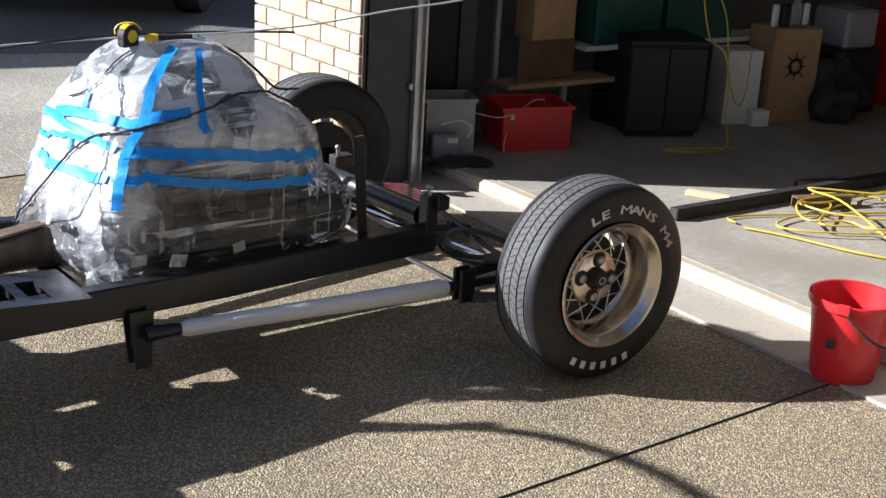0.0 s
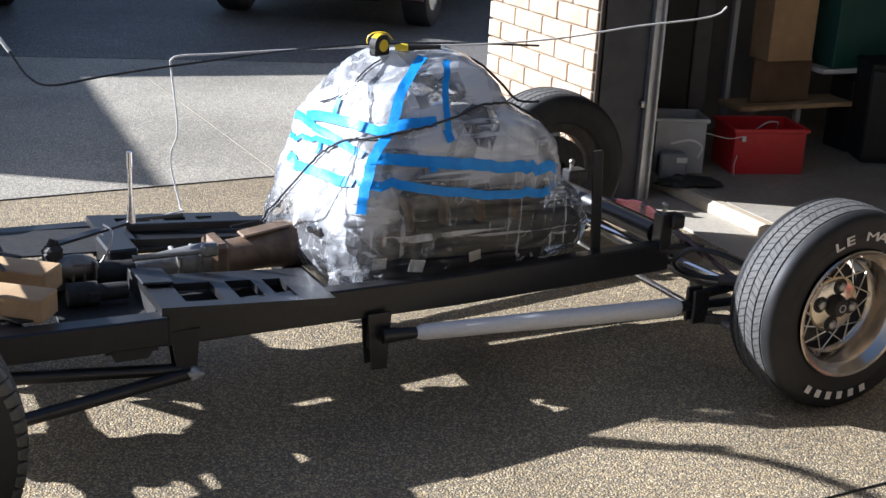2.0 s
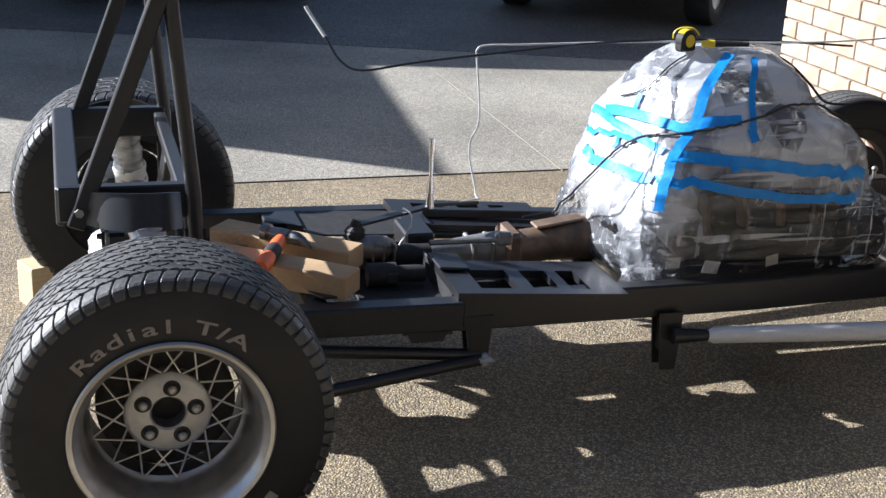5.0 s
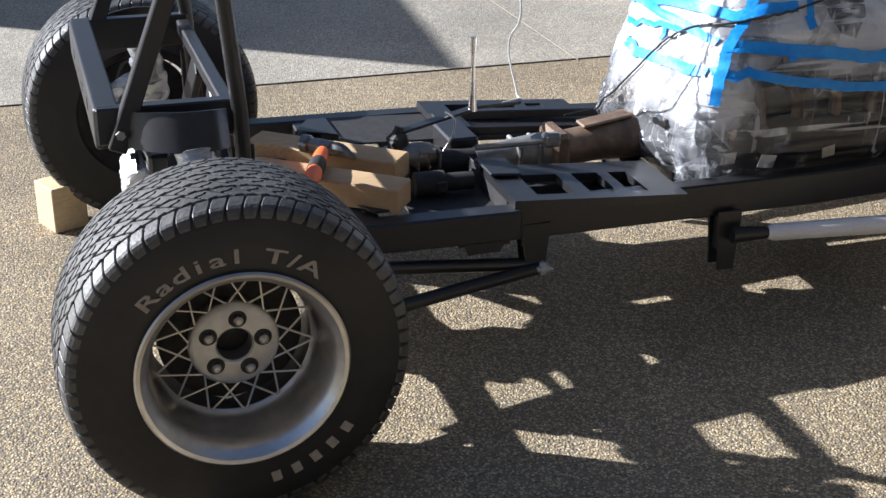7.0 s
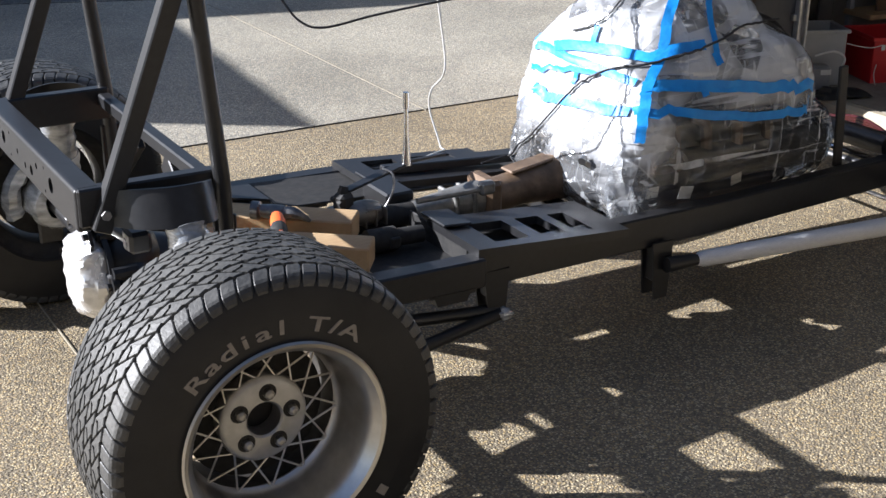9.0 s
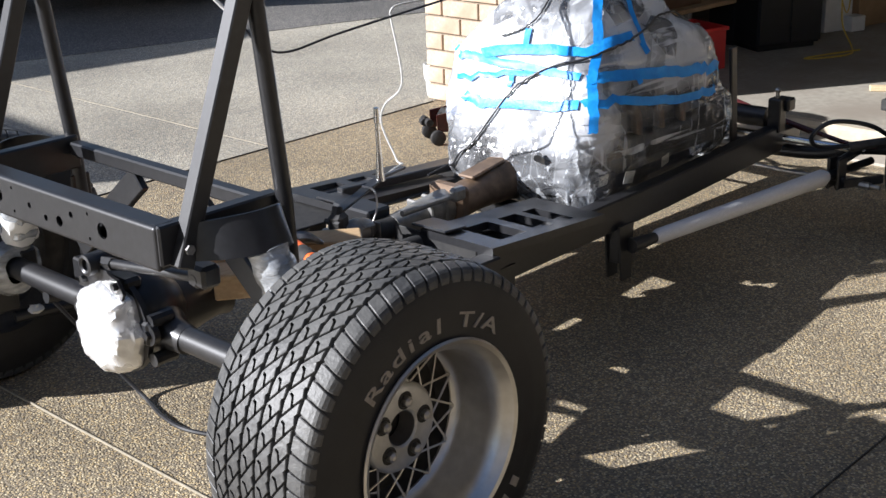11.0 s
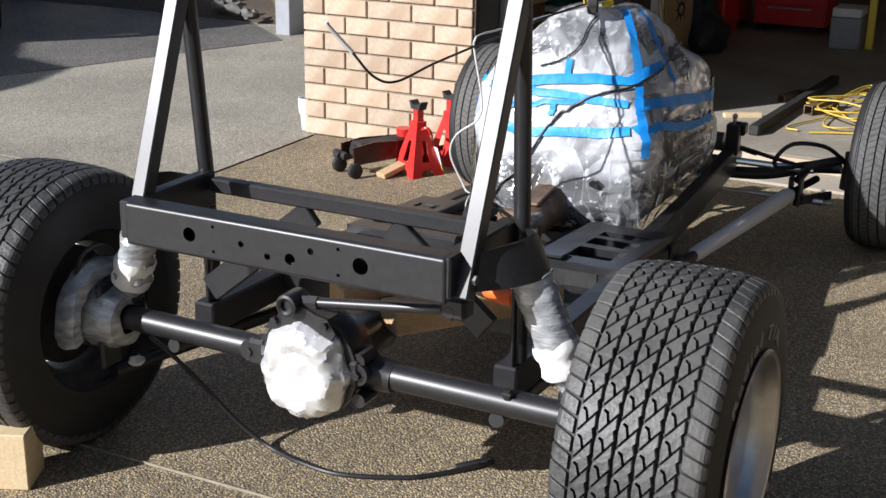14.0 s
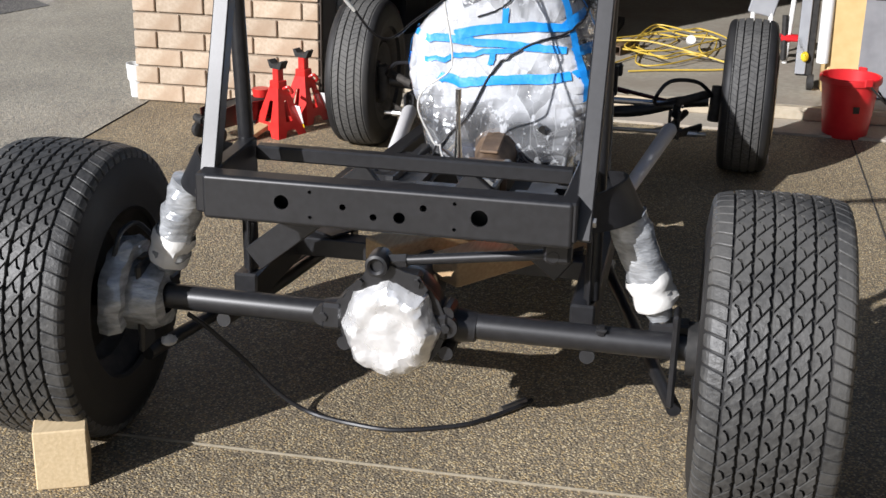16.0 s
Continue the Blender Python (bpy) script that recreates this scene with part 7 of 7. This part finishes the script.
for k in range(46):
    a = k * 0.62 + rnd.uniform(-0.15, 0.15)
    rx, ry = 0.40 + rnd.uniform(-0.18, 0.14), 0.26 + rnd.uniform(-0.12, 0.10)
    pts.append((4.98 + rx * math.cos(a) + 0.10 * math.sin(k), -0.28 + ry * math.sin(a), FZ + 0.010 + 0.0012 * k + rnd.uniform(0, 0.01)))
pts = [(4.34, -0.02, FZ + 0.010), (4.45, 0.03, FZ + 0.010)] + pts + [(4.62, -0.62, FZ + 0.012), (4.50, -0.55, FZ + 0.010), (4.40, -0.25, FZ + 0.010), (4.32, -0.08, FZ + 0.010)]
g.tube(spline(pts, 6), 0.0047, 8)
part("hose_coil", g, YELLOW, HS)
g = Geo()
g.lathe([(0.0, 0.012), (0.026, 0.012), (0.028, 0.0), (0.026, -0.012), (0.0, -0.012)], axis_pose((4.96, -0.38, FZ + 0.07), (-1, -0.2, 0.6)), 20)
part("gauge", g, WHITE, HS, "round white pressure gauge")
PLACE = Matrix.Identity(4)

# right side of the opening
FC = thing("folding_chair", (4.62, -0.97, FZ), "folded white-framed chair with grey and red fabric", "chair")
for y, lean in ((-0.86, 0.10), (-0.95, 0.02), (-1.05, -0.06)):
    g = Geo()
    g.tube([(4.60, y + 0.03, FZ), (4.66, y + lean * 0.3, FZ + 0.9)], 0.014, 10)
    part("frame_tube", g, WHITE, FC)
g = Geo()
g.box((0.02, 0.14, 0.30), pose(4.60, -0.90, FZ + 0.40, 12, -6, 0), 0.006)
part("fabric", g, GREY_METAL, FC)
g = Geo()
g.box((0.05, 0.22, 0.035), pose(4.60, -1.0, FZ + 0.14), 0.008)
part("seat_rail", g, RED, FC, "red rail")
g = Geo()
g.tube([(4.585, -1.01, FZ + 0.02), (4.60, -1.0, FZ + 0.26)], 0.016, 10)
part("leg", g, BLACK_DULL, FC)
PC = thing("panel_cart", (3.98, -1.08, FZ), "dark upright panel on castors with a white tube", "cart")
g = Geo()
g.box((0.06, 0.085, 0.86), pose(3.99, -1.08, FZ + 0.50), 0.006)
part("panel", g, BLACK_DULL, PC)
g = Geo()
g.box((0.012, 0.05, 0.84), pose(3.955, -1.06, FZ + 0.50), 0.003)
part("inset", g, GREY_METAL, PC)
g = Geo()
g.tube([(3.97, -1.13, FZ + 0.04), (3.97, -1.10, FZ + 0.04)], 0.04, 16)
part("castor", g, BLACK_DULL, PC)
g = Geo()
g.blob((0.02, 0.02, 0.026), pose(3.945, -1.075, FZ + 0.17), 12, 8)
part("brass_cap", g, YELLOW_PL, PC)
g = Geo()
g.tube([(3.82, -1.15, FZ + 0.17), (3.84, -1.146, FZ + 0.95)], 0.030, 16)
solid("white_tube", g, WHITE, "white plastic tube standing by the carton", "tube", at=(3.82, -1.15, FZ))
BC = thing("tall_carton", (3.95, -1.40, FZ), "tall pale brown carton with a grey printed side", "box")
g = Geo()
mc = pose(3.95, -1.36, FZ + 0.475, 0, 0, 4)
g.box((0.22, 0.38, 0.95), mc, 0.004)
part("body", g, CARD_PALE, BC)
g = Geo()
g.box((0.003, 0.235, 0.945), mc @ pose(-0.1118, -0.071, 0), 0.0008)
part("printed_panel", g, GREY_PRINT, BC, "grey printed panel")
g = Geo()
for k in range(6):
    g.box((0.001, 0.05, 0.034), mc @ pose(-0.1138, -0.02, 0.02 + 0.056 * k), 0.0003)
part("print", g, INK, BC, "row of dark printed bars", smooth=0)

# ---- parked cars under the carport ----
def road_wheel(parent, c, R, W, place):
    g = Geo()
    m = place @ axis_pose(c, (1, 0, 0), (0, 0, 1))
    g.lathe([(R * 0.58, -W * 0.45), (R * 0.75, -W * 0.52), (R * 0.95, -W * 0.48), (R, -W * 0.36), (R, W * 0.36), (R * 0.95, W * 0.48), (R * 0.75, W * 0.52), (R * 0.58, W * 0.45)], m, 36)
    w = part("wheel", g, RUBBER, parent)
    g = Geo()
    g.lathe([(0.0, W * 0.3), (R * 0.5, W * 0.34), (R * 0.6, W * 0.44), (R * 0.6, -W * 0.44), (R * 0.5, -W * 0.34), (0.0, -W * 0.3)], m, 30)
    part("rim", g, STEEL, w)


def car(name, axle, turn, w, length, paint, label, tow):
    """A saloon with the middle of its nearer axle at the place given; turn: degrees about z from facing away along y."""
    x0, x1, y0, xc = -w / 2, w / 2, -0.55, 0.0
    place = Matrix.Translation((axle[0], axle[1], 0)) @ pose(0, 0, 0, 0, 0, turn)
    th = thing(name, tuple(place @ Vector((0, length / 2 - 0.55, 0))), label, "car")

    def piece(nm, g, material, parent, lab=""):
        g.v = [tuple(place @ Vector(p)) for p in g.v]
        return part(nm, g, material, parent, lab)
    side = [(0.0, 0.27), (0.02, 0.80), (0.10, 0.92), (1.15, 0.98), (1.75, 1.36), (3.0, 1.38), (3.7, 0.98), (length - 0.15, 0.88), (length, 0.70), (length - 0.03, 0.34), (0.22, 0.23)]
    g = Geo()
    m = Matrix(((0, 0, 1, x0 + 0.04), (1, 0, 0, y0), (0, 1, 0, 0), (0, 0, 0, 1)))
    g.prism(side, w - 0.08, m)
    piece("body", g, paint, th)
    g = Geo()
    g.prism([(1.25, 1.0), (1.80, 1.32), (2.95, 1.34), (3.55, 1.0)], w - 0.04, Matrix(((0, 0, 1, x0 + 0.02), (1, 0, 0, y0), (0, 1, 0, 0), (0, 0, 0, 1))))
    piece("side_window", g, GLASS_DARK, th)
    g = Geo()
    g.tube(spline([(x0 - 0.01, y0 + 0.35, 0.52), (x0, y0 - 0.03, 0.52), (x0 + 0.12, y0 - 0.09, 0.52), (xc, y0 - 0.11, 0.52), (x1 - 0.12, y0 - 0.09, 0.52), (x1, y0 - 0.03, 0.52), (x1 + 0.01, y0 + 0.35, 0.52)], 6), 0.055, 12)
    piece("bumper", g, NAVY if tow else BLACK_DULL, th)
    for dz in (-0.055, 0.055) if tow else ():
        g = Geo()
        g.tube(spline([(x0 - 0.014, y0 + 0.30, 0.52 + dz), (x0 - 0.004, y0 - 0.03, 0.52 + dz), (x0 + 0.12, y0 - 0.096, 0.52 + dz), (xc, y0 - 0.116, 0.52 + dz), (x1 - 0.12, y0 - 0.096, 0.52 + dz), (x1 + 0.004, y0 - 0.03, 0.52 + dz), (x1 + 0.014, y0 + 0.30, 0.52 + dz)], 6), 0.012, 8)
        piece("bumper_trim", g, CHROME, th, "bright chrome trim line")
    if tow:
        g = Geo()
        g.box((w - 0.9, 0.012, 0.15), pose(xc, y0 - 0.002, 0.70), 0.006)
        piece("tail_panel", g, GREY_METAL, th, "silver panel between the tail lamps")
    g = Geo()
    g.box((w - 0.25, 0.012, 0.05), pose(xc, y0 - 0.162, 0.52), 0.006)
    piece("bumper_strip", g, BLACK_DULL, th)
    for s in (-1, 1):
        g = Geo()
        g.box((0.34, 0.03, 0.13), pose(xc + s * (w / 2 - 0.28), y0 - 0.004, 0.70), 0.01)
        piece("tail_lamp" if tow else "head_lamp", g, LAMP_RED if tow else GLASS_DARK, th)
    g = Geo()
    g.box((0.36, 0.010, 0.12), pose(xc, y0 - 0.008, 0.70), 0.004)
    pl = piece("number_plate", g, INK if tow else WHITE, th)
    g = Geo()
    for k in range(6):
        g.box((0.034, 0.004, 0.07), pose(xc - 0.13 + 0.052 * k, y0 - 0.0155, 0.70), 0.001)
    piece("plate_bars", g, WHITE if tow else INK, pl, "row of plain bars")
    for s in (-1, 1):
        for yy in (0.75, length - 0.85):
            road_wheel(th, (xc + s * (w / 2 - 0.13), y0 + yy if yy > 1 else y0 + 0.55, 0.31), 0.31, 0.20, place)
    g = Geo()
    g.box((w - 0.5, length - 0.6, 0.06), pose(xc, y0 + length / 2, 0.27), 0.02)
    g.tube([(xc - 0.5, y0 + 0.3, 0.24), (xc + 0.5, y0 + 0.3, 0.24)], 0.05, 12)
    piece("underbody", g, BLACK_DULL, th)
    if tow:
        g = Geo()
        g.box((0.05, 0.30, 0.05), pose(xc - 0.2, y0 - 0.02, 0.33), 0.006)
        g.tube([(xc - 0.2, y0 - 0.15, 0.35), (xc - 0.2, y0 - 0.15, 0.40)], 0.014, 10)
        g.blob((0.025, 0.025, 0.025), pose(xc - 0.2, y0 - 0.15, 0.42), 14, 8)
        piece("tow_ball", g, CHROME, th, "chrome tow ball")
    return th


car("parked_car", (4.02, 6.22), -41, 1.8, 4.5, MAROON, "maroon sedan with a chrome bumper and tow ball, parked", True)
car("parked_car", (0.81, 7.27), 0, 2.0, 4.6, NAVY, "dark car parked in the shade of the carport", False)

# ---- garden bed and wall beyond the drive ----
g = Geo()
k = 14
vv, ff = [], []
for i in range(k + 1):
    for j in range(k + 1):
        x, y = 5.95 + 3.2 * i / k, 2.4 + 10 * j / k
        e = min(i, k - i, j, k - j)
        vv.append((x, y, (0.0 if e == 0 else 0.07) + 0.05 * noise.noise(Vector((x, y, 0)) * 1.7) * (e > 0)))
ff = [(i * (k + 1) + j, (i + 1) * (k + 1) + j, (i + 1) * (k + 1) + j + 1, i * (k + 1) + j + 1) for i in range(k) for j in range(k)]
g.add(vv, ff)
solid("garden_bed", g, SOIL, "bark-mulched garden bed beside the drive", "garden bed", kind="structure")
rnd = random.Random(11)
for i in range(120):
    x, y = rnd.uniform(5.85, 7.3), rnd.uniform(2.6, 8.4)
    r_ = rnd.uniform(0.025, 0.07)
    g = Geo()
    g.blob((r_, r_ * rnd.uniform(0.7, 1.2), r_ * 0.7), pose(x, y, 0.07 + r_ * 0.3, 0, 0, rnd.uniform(0, 360)), 9, 6, 0.7, i)
    solid("stone", g, ROCK, "rough grey stone in the garden bed", "stone", group="stones of the garden bed", at=(x, y, 0.05))


def tussock(x, y, h, n, seed):
    rnd = random.Random(seed)
    g = Geo()
    for _ in range(n):
        a, lean, hh = rnd.uniform(0, 6.283), rnd.uniform(0.1, 0.75), h * rnd.uniform(0.6, 1.1)
        d = Vector((math.cos(a), math.sin(a), 0))
        s = Vector((-d.y, d.x, 0)) * rnd.uniform(0.004, 0.008)
        b = Vector((x, y, 0.06)) + d * rnd.uniform(0, 0.06)
        p1, p2 = b + d * lean * hh * 0.4 + Vector((0, 0, hh * 0.6)), b + d * lean * hh + Vector((0, 0, hh * (1 - 0.35 * lean)))
        g.add([b - s, b + s, p1 + s * 0.8, p1 - s * 0.8, p2], [(0, 1, 2, 3), (3, 2, 4)])
    return solid("tussock", g, GRASS_DRY, "dry tussock grass in the garden bed", "grass plant", group="tussocks of the garden bed", at=(x, y, 0.05), smooth=0)


for i, (x, y, h) in enumerate(((6.35, 5.25, 0.55), (6.6, 6.1, 0.7), (6.5, 7.2, 0.6), (6.9, 4.7, 0.75), (7.3, 5.6, 0.8), (7.4, 6.8, 0.8), (6.3, 4.3, 0.45), (7.7, 4.2, 0.8))):
    tussock(x, y, h, 150, i)
GW = thing("garden_wall", (9.3, 8, 0), "pale concrete block garden wall behind the bed", "garden wall", kind="structure")
g = Geo()
g.box((0.14, 14, 1.1), pose(9.3, 9, 0.55), 0.003)
part("core", g, MORTAR, GW)
blk = None
for c in range(6):
    for k in range(18):
        y = 3.2 + 0.41 * k + (0.2 if c % 2 else 0)
        if blk is None:
            gg = Geo()
            gg.box((0.05, 0.398, 0.186), pose(0, 0, 0), 0.006)
            blk = bpy.data.meshes.new("block")
            blk.from_pydata([Vector(p) for p in gg.v], [], gg.f)
            blk.materials.append(STONE_WALL)
        o = new("block", blk)
        o.parent = GW
        o.location = Vector((9.215, y, 0.10 + 0.198 * c)) - Vector((9.3, 8, 0))
# neighbouring fence closes the view far off
g = Geo()
g.box((60, 0.2, 2.0), pose(5, 24, 1.0), 0.01)
solid("far_fence", g, DARK_WOOD, "brown timber fence far beyond the parked cars", "fence", kind="structure")
g = Geo()
g.box((0.5, 0.12, 0.55), pose(5.85, 3.85, 0.275), 0.004)
solid("meter_box", g, GREY_METAL, "grey metal box on the ground past the pier", "metal box", at=(5.85, 3.85, 0))

# ---- bricks of the pier, last ----
rnd = random.Random(2)
lengths = {}


def brick_mesh(L):
    key = round(L, 3)
    if key not in lengths:
        g = Geo()
        g.box((0.016, L, 0.076), pose(0, 0, 0), 0.003)
        me = bpy.data.meshes.new("brick")
        me.from_pydata([Vector(p) for p in g.v], [], g.f)
        me.materials.append(BRICK)
        lengths[key] = me
    return lengths[key]


for c in range(28):
    z = 0.043 + 0.086 * c
    y = PY1
    first = 0.23 if c % 2 == 0 else 0.11
    while y > PY0 + 0.02:
        L = min(first, y - PY0)
        first = 0.23
        o = new("brick", brick_mesh(L))
        o.parent = pier
        o.location = (PX + 0.006 + rnd.uniform(-0.0015, 0.0015), y - L / 2, z)
        y -= L + 0.010
